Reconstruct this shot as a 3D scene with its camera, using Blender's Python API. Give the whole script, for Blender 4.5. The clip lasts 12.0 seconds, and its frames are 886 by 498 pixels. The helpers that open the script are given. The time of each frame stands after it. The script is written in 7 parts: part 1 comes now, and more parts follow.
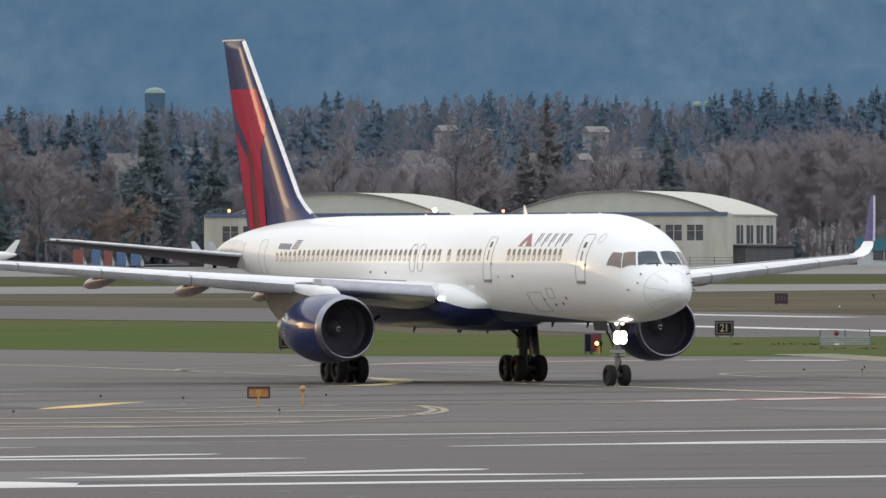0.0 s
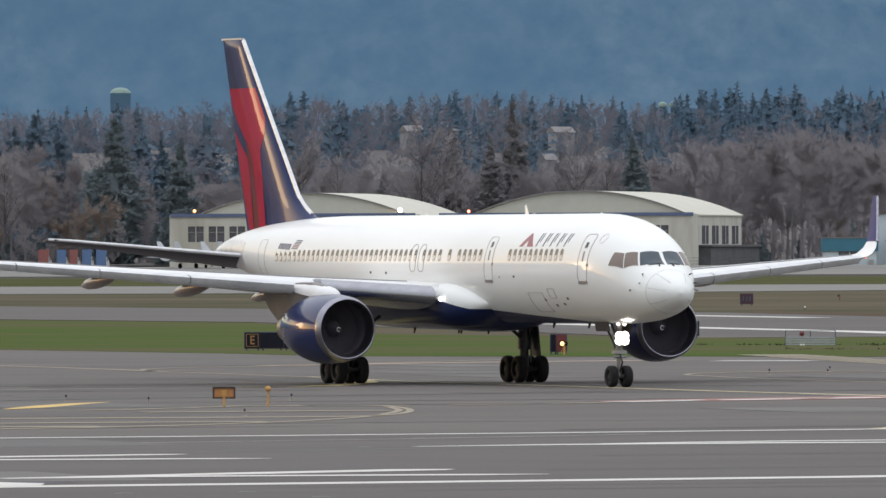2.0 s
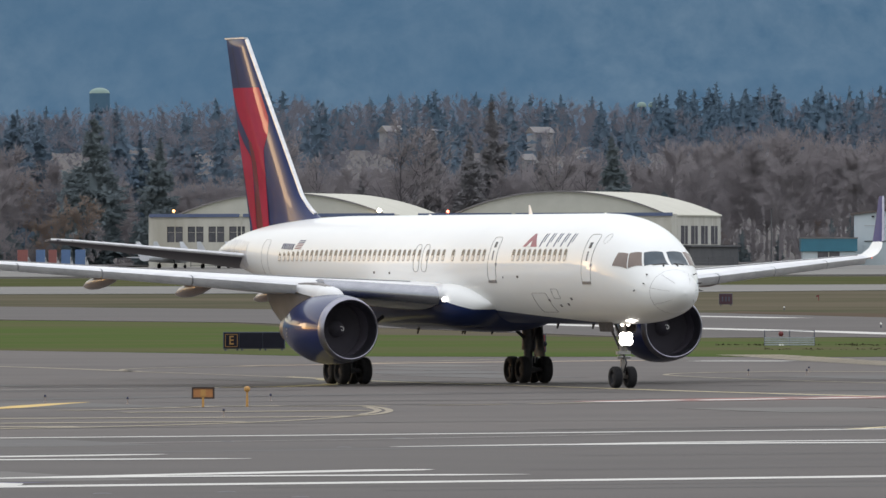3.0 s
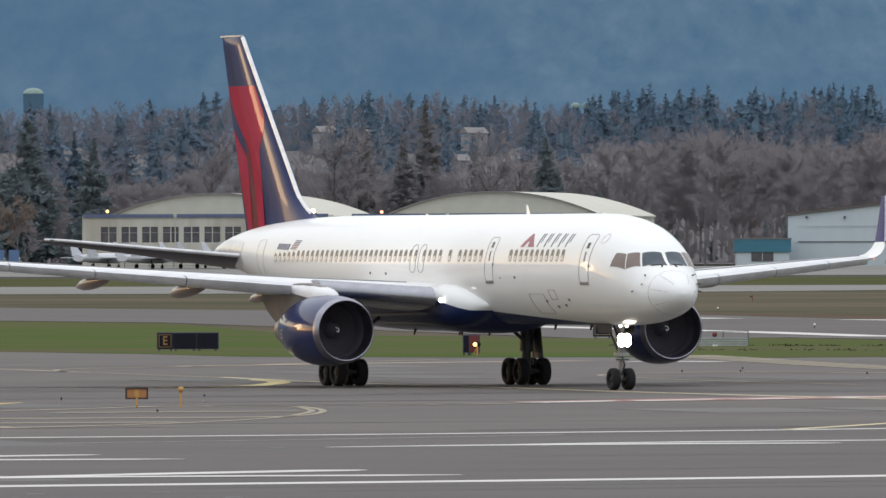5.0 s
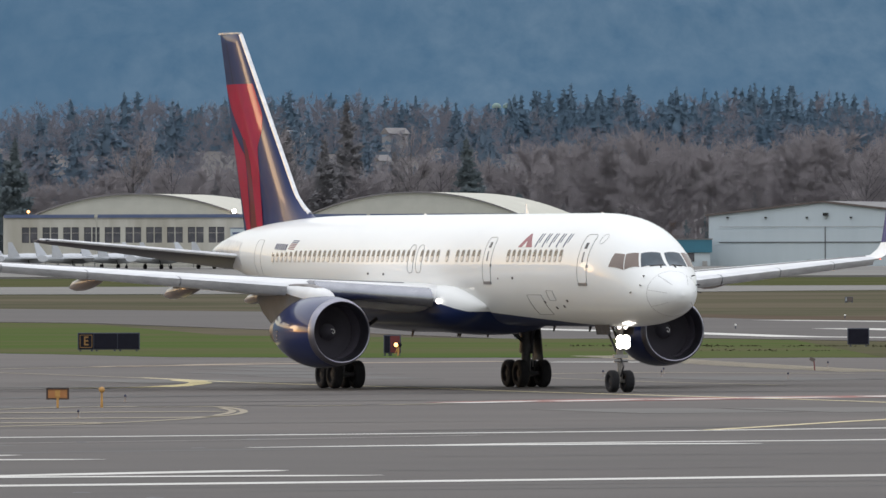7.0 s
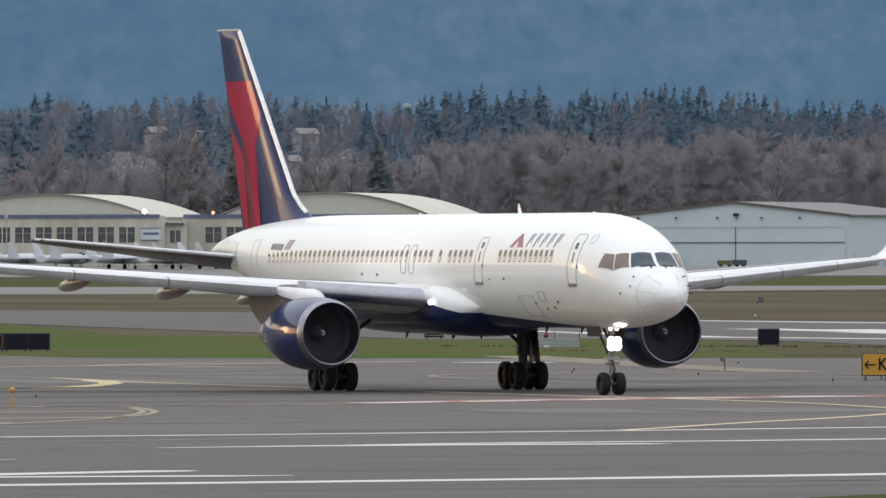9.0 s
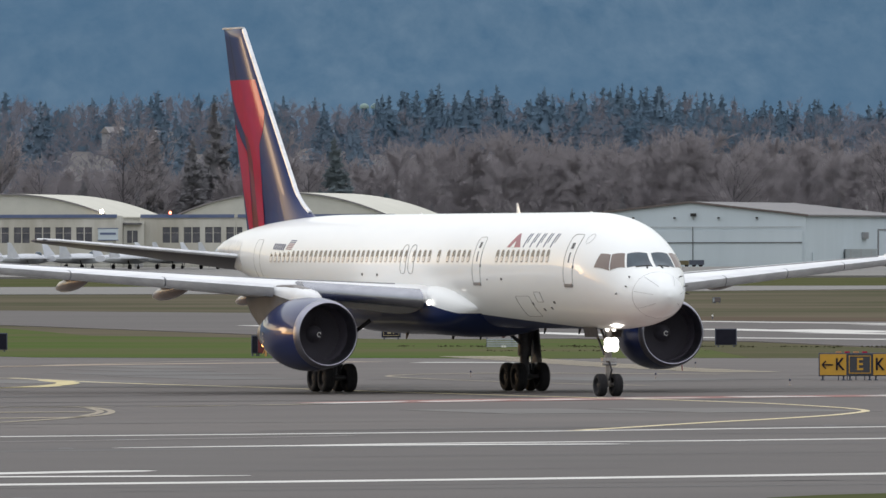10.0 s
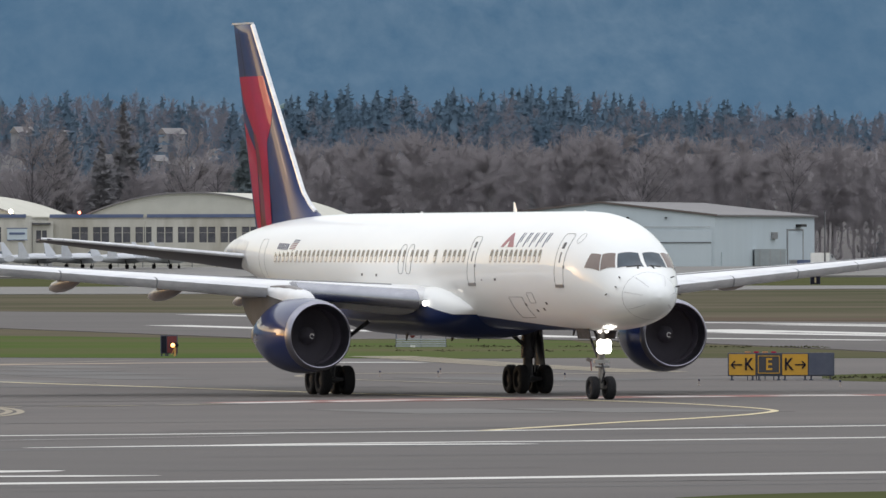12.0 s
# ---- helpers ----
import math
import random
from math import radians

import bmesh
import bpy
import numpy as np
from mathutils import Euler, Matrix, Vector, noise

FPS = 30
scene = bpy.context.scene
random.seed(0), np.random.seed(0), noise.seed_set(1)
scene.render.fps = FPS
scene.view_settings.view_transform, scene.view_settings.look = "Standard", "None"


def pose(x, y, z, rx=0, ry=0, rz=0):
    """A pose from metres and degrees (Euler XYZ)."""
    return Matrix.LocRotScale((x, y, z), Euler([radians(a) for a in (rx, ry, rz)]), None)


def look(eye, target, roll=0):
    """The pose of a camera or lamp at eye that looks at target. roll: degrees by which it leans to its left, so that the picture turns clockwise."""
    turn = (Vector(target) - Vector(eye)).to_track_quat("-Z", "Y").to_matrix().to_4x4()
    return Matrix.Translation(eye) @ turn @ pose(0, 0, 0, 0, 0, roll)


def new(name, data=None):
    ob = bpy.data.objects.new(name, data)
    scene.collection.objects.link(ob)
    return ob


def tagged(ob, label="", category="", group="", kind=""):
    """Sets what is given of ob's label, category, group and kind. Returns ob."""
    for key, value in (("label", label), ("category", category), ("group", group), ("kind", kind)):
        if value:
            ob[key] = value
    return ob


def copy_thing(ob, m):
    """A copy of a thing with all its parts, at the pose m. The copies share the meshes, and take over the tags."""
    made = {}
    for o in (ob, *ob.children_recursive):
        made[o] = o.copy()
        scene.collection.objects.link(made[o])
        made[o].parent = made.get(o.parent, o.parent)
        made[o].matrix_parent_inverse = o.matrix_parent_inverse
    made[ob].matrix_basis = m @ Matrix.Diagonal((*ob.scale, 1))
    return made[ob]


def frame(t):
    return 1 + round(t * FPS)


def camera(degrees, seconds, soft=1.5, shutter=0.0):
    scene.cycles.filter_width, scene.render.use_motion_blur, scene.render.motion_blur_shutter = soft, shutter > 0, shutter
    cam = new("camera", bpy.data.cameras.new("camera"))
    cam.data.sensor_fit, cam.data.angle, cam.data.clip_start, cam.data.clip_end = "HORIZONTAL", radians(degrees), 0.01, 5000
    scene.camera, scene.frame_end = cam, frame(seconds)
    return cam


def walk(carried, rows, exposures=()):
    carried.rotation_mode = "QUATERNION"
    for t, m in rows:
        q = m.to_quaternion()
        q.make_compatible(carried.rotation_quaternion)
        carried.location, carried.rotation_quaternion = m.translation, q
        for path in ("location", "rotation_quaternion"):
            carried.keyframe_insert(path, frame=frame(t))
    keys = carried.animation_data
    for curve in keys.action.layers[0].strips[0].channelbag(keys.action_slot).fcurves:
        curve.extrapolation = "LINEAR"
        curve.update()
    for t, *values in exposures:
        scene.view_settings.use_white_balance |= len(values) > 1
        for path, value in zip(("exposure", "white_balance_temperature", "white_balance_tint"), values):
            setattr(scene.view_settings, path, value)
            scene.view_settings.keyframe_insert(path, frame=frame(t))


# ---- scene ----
# ---- camera: a long lens on a tripod that pans after the aircraft ----
cam = camera(4.142, 12.0, 1.5)
EYE = (0.0, 0.0, 5.011)
# seconds, degrees of pan to the right, degrees of tilt upwards, degrees of lean
PAN = [(0.0, -0.0019, 0.0123, -0.191), (0.5, 0.0355, 0.0123, -0.185), (1.0, 0.0754, 0.0125, -0.179), (1.5, 0.1194, 0.0127, -0.173),
       (2.0, 0.1597, 0.0129, -0.167), (2.5, 0.2019, 0.0132, -0.162), (3.0, 0.2574, 0.0135, -0.157), (5.0, 0.5671, 0.0149, -0.137),
       (5.5, 0.6516, 0.0152, -0.133), (6.0, 0.7389, 0.0155, -0.129), (6.5, 0.8362, 0.0159, -0.125), (7.0, 0.9366, 0.0162, -0.121),
       (9.0, 1.3553, 0.0169, -0.107), (9.5, 1.4534, 0.0170, -0.104), (10.0, 1.5553, 0.0170, -0.101), (10.5, 1.6555, 0.0169, -0.099),
       (11.0, 1.7596, 0.0167, -0.096), (11.5, 1.8706, 0.0165, -0.094), (12.0, 1.9801, 0.0161, -0.092)]


def aim(pan, tilt, lean):
    a, b = radians(pan), radians(tilt)
    return look(EYE, (EYE[0] + math.sin(a), EYE[1] + math.cos(a), EYE[2] + math.tan(b)), lean)


walk(cam, [(t, aim(a, b, c)) for t, a, b, c in PAN], [(0.0, 1.09, 6700, 12), (12.0, 1.09, 6700, 12)])

# ---- light: a bright overcast with a low warm sun glowing through under its edge, ahead and to the left ----
SUN_EL, SUN_AZ = 5.0, -51.0     # degrees above the horizon, degrees clockwise from +Y
world = bpy.data.worlds.new("sky")
scene.world = world
world.use_nodes = True
wn, wl = world.node_tree.nodes, world.node_tree.links
sky = wn.new("ShaderNodeTexSky")
sky.sky_type, sky.sun_disc = "NISHITA", False
sky.sun_elevation, sky.sun_rotation = radians(SUN_EL), radians(SUN_AZ % 360)
sky.air_density, sky.dust_density, sky.ozone_density = 1.0, 0.6, 1.0
clear = wn["Background"]
wl.new(sky.outputs[0], clear.inputs[0])
clear.inputs[1].default_value = 0.05
# cloud deck: three times as bright overhead as at the horizon
up = wn.new("ShaderNodeTexCoord")
height = wn.new("ShaderNodeSeparateXYZ")
deck = wn.new("ShaderNodeMapRange")
cloud = wn.new("ShaderNodeBackground")
both = wn.new("ShaderNodeAddShader")
wl.new(up.outputs["Generated"], height.inputs[0])
wl.new(height.outputs[2], deck.inputs[0])
deck.inputs[3].default_value, deck.inputs[4].default_value = .20, .79
cloud.inputs[0].default_value = (.95, .98, 1.03, 1)
wl.new(deck.outputs[0], cloud.inputs[1])
wl.new(clear.outputs[0], both.inputs[0])
wl.new(cloud.outputs[0], both.inputs[1])
wl.new(both.outputs[0], wn["World Output"].inputs[0])
sun = new("sun", bpy.data.lights.new("sun", "SUN"))
sun.data.energy, sun.data.angle, sun.data.color = 0.044, radians(8), (1.0, .70, .45)
a = radians(SUN_AZ)
sun.matrix_world = look((0, 0, 50), (-math.sin(a) * 50, -math.cos(a) * 50, 50 - 50 * math.tan(radians(SUN_EL))))


# ---- materials ----
def mat(name, base, rough=.6, metal=0.0, second=None, scale=1.0, detail=6, bump=0.0, bump_scale=30, stretch=(1, 1, 1),
        coat=0.0, amount=1.0, turn=0.0, grime=None, grime_scale=.3, spec=.5):
    m = bpy.data.materials.new(name)
    m.use_nodes = True
    nt = m.node_tree
    n, l = nt.nodes, nt.links
    p = n["Principled BSDF"]
    p.inputs["Roughness"].default_value, p.inputs["Metallic"].default_value = rough, metal
    p.inputs["Coat Weight"].default_value = coat
    p.inputs["Coat Roughness"].default_value = .03
    p.inputs["Specular IOR Level"].default_value = spec
    p.inputs["Base Color"].default_value = (*base, 1)
    co = n.new("ShaderNodeTexCoord")
    mp = n.new("ShaderNodeMapping")
    mp.inputs["Scale"].default_value = stretch
    mp.inputs["Rotation"].default_value = (0, 0, radians(turn))
    l.new(co.outputs["Object"], mp.inputs[0])
    col = None
    if second:
        t = n.new("ShaderNodeTexNoise")
        t.inputs["Scale"].default_value, t.inputs["Detail"].default_value = scale, detail
        t.inputs["Roughness"].default_value = .62
        l.new(mp.outputs[0], t.inputs["Vector"])
        r = n.new("ShaderNodeMapRange")
        r.inputs[1].default_value, r.inputs[2].default_value, r.inputs[4].default_value = .3, .7, amount
        l.new(t.outputs[0], r.inputs[0])
        mx = n.new("ShaderNodeMix")
        mx.data_type = "RGBA"
        mx.inputs[6].default_value, mx.inputs[7].default_value = (*base, 1), (*second, 1)
        l.new(r.outputs[0], mx.inputs[0])
        col = mx.outputs[2]
        if grime:
            g = n.new("ShaderNodeTexNoise")
            g.inputs["Scale"].default_value, g.inputs["Detail"].default_value = grime_scale, 4
            l.new(mp.outputs[0], g.inputs["Vector"])
            gr = n.new("ShaderNodeMapRange")
            gr.inputs[1].default_value, gr.inputs[2].default_value, gr.inputs[4].default_value = .45, .72, .75
            l.new(g.outputs[0], gr.inputs[0])
            gm = n.new("ShaderNodeMix")
            gm.data_type = "RGBA"
            gm.inputs[7].default_value = (*grime, 1)
            l.new(gr.outputs[0], gm.inputs[0])
            l.new(col, gm.inputs[6])
            col = gm.outputs[2]
        l.new(col, p.inputs["Base Color"])
    if bump:
        b = n.new("ShaderNodeTexNoise")
        b.inputs["Scale"].default_value, b.inputs["Detail"].default_value = bump_scale, 5
        l.new(mp.outputs[0], b.inputs["Vector"])
        bp = n.new("ShaderNodeBump")
        bp.inputs["Strength"].default_value, bp.inputs["Distance"].default_value = bump, .02
        l.new(b.outputs[0], bp.inputs["Height"])
        l.new(bp.outputs[0], p.inputs["Normal"])
    return m


def lamp_mat(name, colour, strength):
    m = bpy.data.materials.new(name)
    m.use_nodes = True
    p = m.node_tree.nodes["Principled BSDF"]
    p.inputs["Emission Color"].default_value = (*colour, 1)
    p.inputs["Emission Strength"].default_value = strength
    return m


def body_paint(name, line_at, coat=.5):
    """White gloss paint above, dark blue belly below a line that climbs aft between two stations."""
    m = mat(name, (.82, .838, .836), .4, second=(.78, .80, .80), scale=.8, stretch=(.35, 1, 1), coat=coat, bump=.008, bump_scale=.9, spec=.08)
    n, l = m.node_tree.nodes, m.node_tree.links
    p = n["Principled BSDF"]
    p.inputs["Coat Roughness"].default_value = .05
    white = p.inputs["Base Color"].links[0].from_socket
    co = n.new("ShaderNodeTexCoord")
    sep = n.new("ShaderNodeSeparateXYZ")
    l.new(co.outputs["Object"], sep.inputs[0])
    line = n.new("ShaderNodeMapRange")
    for i, v in enumerate(line_at):
        line.inputs[i + 1].default_value = v
    l.new(sep.outputs[0], line.inputs[0])
    less = n.new("ShaderNodeMath")
    less.operation = "LESS_THAN"
    l.new(sep.outputs[2], less.inputs[0])
    l.new(line.outputs[0], less.inputs[1])
    mx = n.new("ShaderNodeMix")
    mx.data_type = "RGBA"
    mx.inputs[7].default_value = (.012, .025, .09, 1)
    l.new(less.outputs[0], mx.inputs[0])
    l.new(white, mx.inputs[6])
    l.new(mx.outputs[2], p.inputs["Base Color"])
    return m


M_BODY = body_paint("fuselage_paint", (0.5, -10.0, 2.30, 2.83))
M_ROOT = body_paint("root_fairing_paint", (-10.0, -13.0, 2.83, 3.30), .28)
M_WHITE = mat("white_paint", (.80, .80, .79), .3, second=(.72, .72, .71), scale=1.5, coat=.5, spec=.1)
M_RADOME = mat("radome_paint", (.78, .80, .80), .38, second=(.74, .76, .77), scale=2.5)
M_WING = mat("wing_grey_paint", (.74, .75, .76), .34, second=(.67, .68, .69), scale=1.2, stretch=(1, .3, 1), grime=(.62, .62, .63), grime_scale=1.2)
M_SLAT = mat("slat_bare_aluminium", (.70, .71, .73), .30, .45, second=(.50, .51, .54), scale=3, stretch=(1, .2, 1))
M_METAL = mat("polished_aluminium", (.31, .31, .36), .34, 1.0, second=(.25, .25, .30), scale=4)
M_DULL = mat("dull_steel", (.42, .42, .43), .45, .8, second=(.30, .30, .31), scale=8)
M_NAVY = mat("navy_gloss_paint", (.006, .016, .085), .3, second=(.007, .019, .092), scale=2, coat=.30, spec=.08)
M_COWL = mat("dark_blue_cowl_paint", (.008, .019, .088), .3, second=(.009, .022, .096), scale=2, coat=.75, spec=.1)
M_RED = mat("red_gloss_paint", (.40, .002, .044), .35, second=(.32, .002, .036), scale=2, coat=.36, spec=.04)
M_DRED = mat("dark_red_gloss_paint", (.16, .006, .02), .3, second=(.13, .006, .02), scale=2, coat=.5, spec=.08)
M_EMBLEM = mat("dull_red_emblem_paint", (.27, .022, .045), .4, second=(.20, .02, .045), scale=3, coat=.3)
M_BLACK = mat("dark_recess", (.012, .012, .013), .7, second=(.02, .02, .02), scale=4)
# inlet darkness put into lining and blade colours, so the blades barely show
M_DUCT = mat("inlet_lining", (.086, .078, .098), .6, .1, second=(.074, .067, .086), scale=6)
M_BLADE = mat("darkened_fan_blade", (.058, .053, .067), .95, .0, second=(.052, .048, .061), scale=6)
M_TYRE = mat("tyre_rubber", (.009, .009, .012), .9, second=(.015, .015, .019), scale=7, bump=.2)
# rims are near black: the shade under the aircraft is in their colour
M_RIM = mat("shade_black_wheel_alloy", (.020, .020, .026), .7, .1, second=(.012, .012, .015), scale=9)
# gear grey is darkened for the shade in which the main struts stand
M_GEAR = mat("dark_toned_gear_paint", (.075, .075, .085), .5, .3, second=(.035, .035, .04), scale=5)
# reflections are put into the pane colours: teal windscreen, brown side windows
M_GLASS = mat("cockpit_glass", (.058, .088, .114), .05, second=(.040, .056, .074), scale=2, coat=.25, spec=.3)
M_SIDEGLASS = mat("brown_reflection_glass", (.21, .165, .145), .12, second=(.17, .135, .12), scale=1.2, coat=.2, spec=.3)
# inboard slat metal: shade and dark ground reflection put into a darker base
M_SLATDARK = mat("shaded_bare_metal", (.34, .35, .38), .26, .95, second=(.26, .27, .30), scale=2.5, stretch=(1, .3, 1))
# paler, warmer tone for the nose strut: its lamp light put into the colour
M_STRUT = mat("nose_strut_steel", (.30, .28, .27), .45, .5, second=(.18, .17, .165), scale=6)
M_PANE = mat("cabin_pane", (.035, .036, .042), .12, second=(.06, .06, .065), scale=2, coat=.1, spec=.3)
M_LOWPANE = mat("pale_lower_pane", (.66, .62, .57), .45, second=(.58, .55, .5), scale=6)
M_SEAM = mat("seam_grey", (.27, .27, .28), .6, second=(.20, .20, .21), scale=5)
M_WINRING = mat("window_ring_paint", (.60, .59, .57), .45, second=(.52, .51, .49), scale=5)
# pylon grey is darkened to stand for the shade under the wing
M_PYLON = mat("shade_grey_pylon_paint", (.25, .24, .235), .5, second=(.21, .20, .196), scale=1.5, grime=(.17, .16, .155), grime_scale=.9, spec=.1)
# the shaded underside's dark tone is put into the whole tailplane colour
M_STAB = mat("underside_shade_tailplane_paint", (.112, .112, .138), .42, second=(.09, .09, .112), scale=1.4, stretch=(1, .3, 1), spec=.2)
M_FAIR = mat("fairing_paint", (.30, .235, .205), .35, second=(.24, .19, .165), scale=2.5, coat=.35)
M_NOZZLE = mat("heat_stained_nozzle", (.36, .31, .26), .35, .9, second=(.25, .21, .18), scale=5)
M_LAMP = lamp_mat("landing_lamp", (1.0, .96, .88), 4.5)
M_LAMP2 = lamp_mat("wing_root_lamp", (1.0, .95, .86), 1.5)
M_AMBER = lamp_mat("amber_lamp", (1.0, .36, .05), 2.6)
M_REDLAMP = lamp_mat("red_lamp", (1.0, .12, .04), 4.0)
M_WARMLAMP = lamp_mat("apron_lamp", (1.0, .80, .55), 9.0)

M_ASPHALT = mat("asphalt", (.085, .072, .067), .85, second=(.059, .052, .049), scale=.12, stretch=(.45, 1, 1), turn=-12, grime=(0.098, 0.085, 0.078), grime_scale=.05, bump=.5, bump_scale=3)
M_ASPHALT2 = mat("dark_asphalt", (.070, .060, .057), .85, second=(.051, .045, .043), scale=.14, stretch=(.4, 1, 1), turn=-12, grime=(0.080, 0.071, 0.067), grime_scale=.04, bump=.35, bump_scale=9)
M_CONC = mat("apron_concrete", (0.171, 0.166, 0.155), .85, second=(0.134, 0.129, 0.121), scale=.05, stretch=(.2, 1, 1), grime=(0.112, 0.110, 0.107), grime_scale=.02)
M_GRASS = mat("dry_grass", (.118, .101, .078), .9, second=(.058, .066, .037), scale=.022, stretch=(1.2, 1, 1), grime=(.140, .117, .088), grime_scale=.012, bump=.6, bump_scale=3, spec=.0)
M_GREEN = mat("green_grass", (.060, .102, .029), .9, second=(.092, .100, .046), scale=.07, stretch=(.7, 1, 1), grime=(.108, .094, .060), grime_scale=.025, bump=.6, bump_scale=3, spec=.0)
M_WORN = mat("worn_brown_grass", (.100, .092, .060), .9, second=(.072, .078, .042), scale=.09, stretch=(.8, 1, 1), grime=(.118, .100, .074), grime_scale=.06, bump=.6, bump_scale=3, spec=.0)
M_SOIL = mat("bare_brown_soil", (.112, .086, .068), .95, second=(.088, .074, .055), scale=.05, stretch=(.8, 1, 1), grime=(.125, .10, .08), grime_scale=.02, spec=.0)
M_OLIVE = mat("olive_grass", (.082, .086, .044), .9, second=(.060, .070, .030), scale=.03, stretch=(1, 1, 1), grime=(.10, .09, .055), grime_scale=.05, bump=.6, bump_scale=3, spec=.0)
M_WPAINT = mat("white_marking_paint", (.60, .59, .56), .7, second=(.46, .45, .42), scale=.9, stretch=(.4, 1, 1))
M_YPAINT = mat("faded_yellow_marking_paint", (.30, .25, .17), .7, second=(.19, .165, .125), scale=.9, stretch=(.4, 1, 1))
M_OLDPAINT = mat("nearly_worn_off_paint", (.27, .26, .24), .75, second=(.16, .15, .14), scale=.8, stretch=(.4, 1, 1))
M_PEACH = mat("faded_orange_marking_paint", (.40, .30, .21), .75, second=(.26, .21, .17), scale=.5, stretch=(.3, 1, 1))
M_RPAINT = mat("faded_red_marking_paint", (.30, .10, .085), .75, second=(.19, .095, .08), scale=.8)
M_PATCH = mat("patched_asphalt", (.092, .088, .085), .85, second=(.080, .077, .075), scale=.5, stretch=(.2, 1, 1))
M_PATCH2 = mat("pale_patched_asphalt", (.112, .106, .099), .85, second=(.100, .095, .090), scale=.5, stretch=(.2, 1, 1))
M_TAR = mat("tyre_rubber_streaks", (0.056, 0.054, 0.054), .8, second=(0.076, 0.074, 0.072), scale=.3, stretch=(.2, 1, 1))


# ---- mesh helpers ----
class Shape:
    """Collects vertices and faces of one mesh."""

    def __init__(self):
        self.v, self.f = [], []

    def add(self, verts, faces):
        k = len(self.v)
        self.v += [tuple(p) for p in verts]
        self.f += [tuple(i + k for i in q) for q in faces]
        return self

    def box(self, c, s, m=None):
        x, y, z = (q / 2 for q in s)
        vs = [Vector((a * x, b * y, e * z)) for a in (-1, 1) for b in (-1, 1) for e in (-1, 1)]
        if m is not None:
            vs = [m @ p for p in vs]
        vs = [p + Vector(c) for p in vs]
        return self.add(vs, [(0, 1, 3, 2), (4, 6, 7, 5), (0, 4, 5, 1), (2, 3, 7, 6), (0, 2, 6, 4), (1, 5, 7, 3)])

    def loft(self, rings, cap=True, closed=True):
        n = len(rings[0])
        vs = [p for r in rings for p in r]
        fs = []
        for i in range(len(rings) - 1):
            for j in range(n if closed else n - 1):
                a, b = i * n + j, i * n + (j + 1) % n
                fs.append((a, b, b + n, a + n))
        if cap:
            fs += [tuple(range(n))[::-1], tuple(range((len(rings) - 1) * n, len(rings) * n))]
        return self.add(vs, fs)

    def tube(self, p, q, r0, r1=None, n=10, cap=True):
        p, q = Vector(p), Vector(q)
        r1 = r0 if r1 is None else r1
        d = (q - p).normalized()
        u = d.orthogonal().normalized()
        w = d.cross(u)
        ring = lambda c, r: [c + r * (math.cos(t) * u + math.sin(t) * w) for t in np.linspace(0, 2 * math.pi, n, endpoint=False)]
        return self.loft([ring(p, r0), ring(q, r1)], cap)

    def turn(self, profile, n=32, axis="x", c=(0, 0, 0), cap=False):
        """A profile of (along, radius) turned about an axis through c."""
        rings = []
        for a, r in profile:
            ring = []
            for t in np.linspace(0, 2 * math.pi, n, endpoint=False):
                k, s = r * math.cos(t), r * math.sin(t)
                p = {"x": (a, k, s), "y": (s, a, k), "z": (k, s, a)}[axis]
                ring.append((p[0] + c[0], p[1] + c[1], p[2] + c[2]))
            rings.append(ring)
        return self.loft(rings, cap)

    def ball(self, c, r, n=12, squash=1.0):
        prof = [(math.cos(t) * r * squash, max(math.sin(t) * r, 1e-4)) for t in np.linspace(0, math.pi, n // 2 + 1)]
        return self.turn([(-a, b) for a, b in prof], n, "z", c)

    def mesh(self, name, smooth=35):
        me = bpy.data.meshes.new(name)
        me.from_pydata(self.v, [], self.f)
        me.validate()
        bm = bmesh.new()
        bm.from_mesh(me)
        bmesh.ops.recalc_face_normals(bm, faces=bm.faces)
        bm.to_mesh(me)
        bm.free()
        if smooth:
            me.polygons.foreach_set("use_smooth", [True] * len(me.polygons))
            me.set_sharp_from_angle(angle=radians(smooth))
        me.update()
        return me


def solid(name, data, material, smooth=35):
    """A mesh object from a Shape or a ready mesh."""
    me = data.mesh(name, smooth) if isinstance(data, Shape) else data
    if not me.materials:
        me.materials.append(material)
    return new(name, me)


def part(name, data, material, parent, label="", smooth=35):
    ob = solid(name, data, material, smooth)
    ob.parent = parent
    return tagged(ob, label) if label else ob


def thing(name, at, label, category, group="", rz=0.0, kind=""):
    ob = new(name)
    ob.matrix_basis = pose(*at, 0, 0, rz)
    ob.empty_display_size = .5
    return tagged(ob, label, category, group, kind)


def hermite(x, xs, ys):
    d = np.diff(ys) / np.diff(xs)
    m = np.r_[d[0], np.where(d[1:] * d[:-1] > 0, 2 * d[1:] * d[:-1] / (d[1:] + d[:-1] + 1e-12), 0), d[-1]]
    i = int(np.clip(np.searchsorted(xs, x) - 1, 0, len(xs) - 2))
    h = xs[i + 1] - xs[i]
    t = (x - xs[i]) / h
    return float((2 * t**3 - 3 * t**2 + 1) * ys[i] + (t**3 - 2 * t**2 + t) * h * m[i] + (3 * t**2 - 2 * t**3) * ys[i + 1] + (t**3 - t**2) * h * m[i + 1])


# ---- the ground: one sheet, level over the airfield, rising to the woods and hills ----
LAND_Y = np.array([-1500, 1300, 1600, 1850, 2000, 2150, 2500, 2800, 3000, 3300, 3700, 4100, 4950], float)
LAND_Z = np.array([0, 0, .64, 1.33, 2.5, 3.0, 8.0, 20, 28, 33, 35, 38, 40], float)


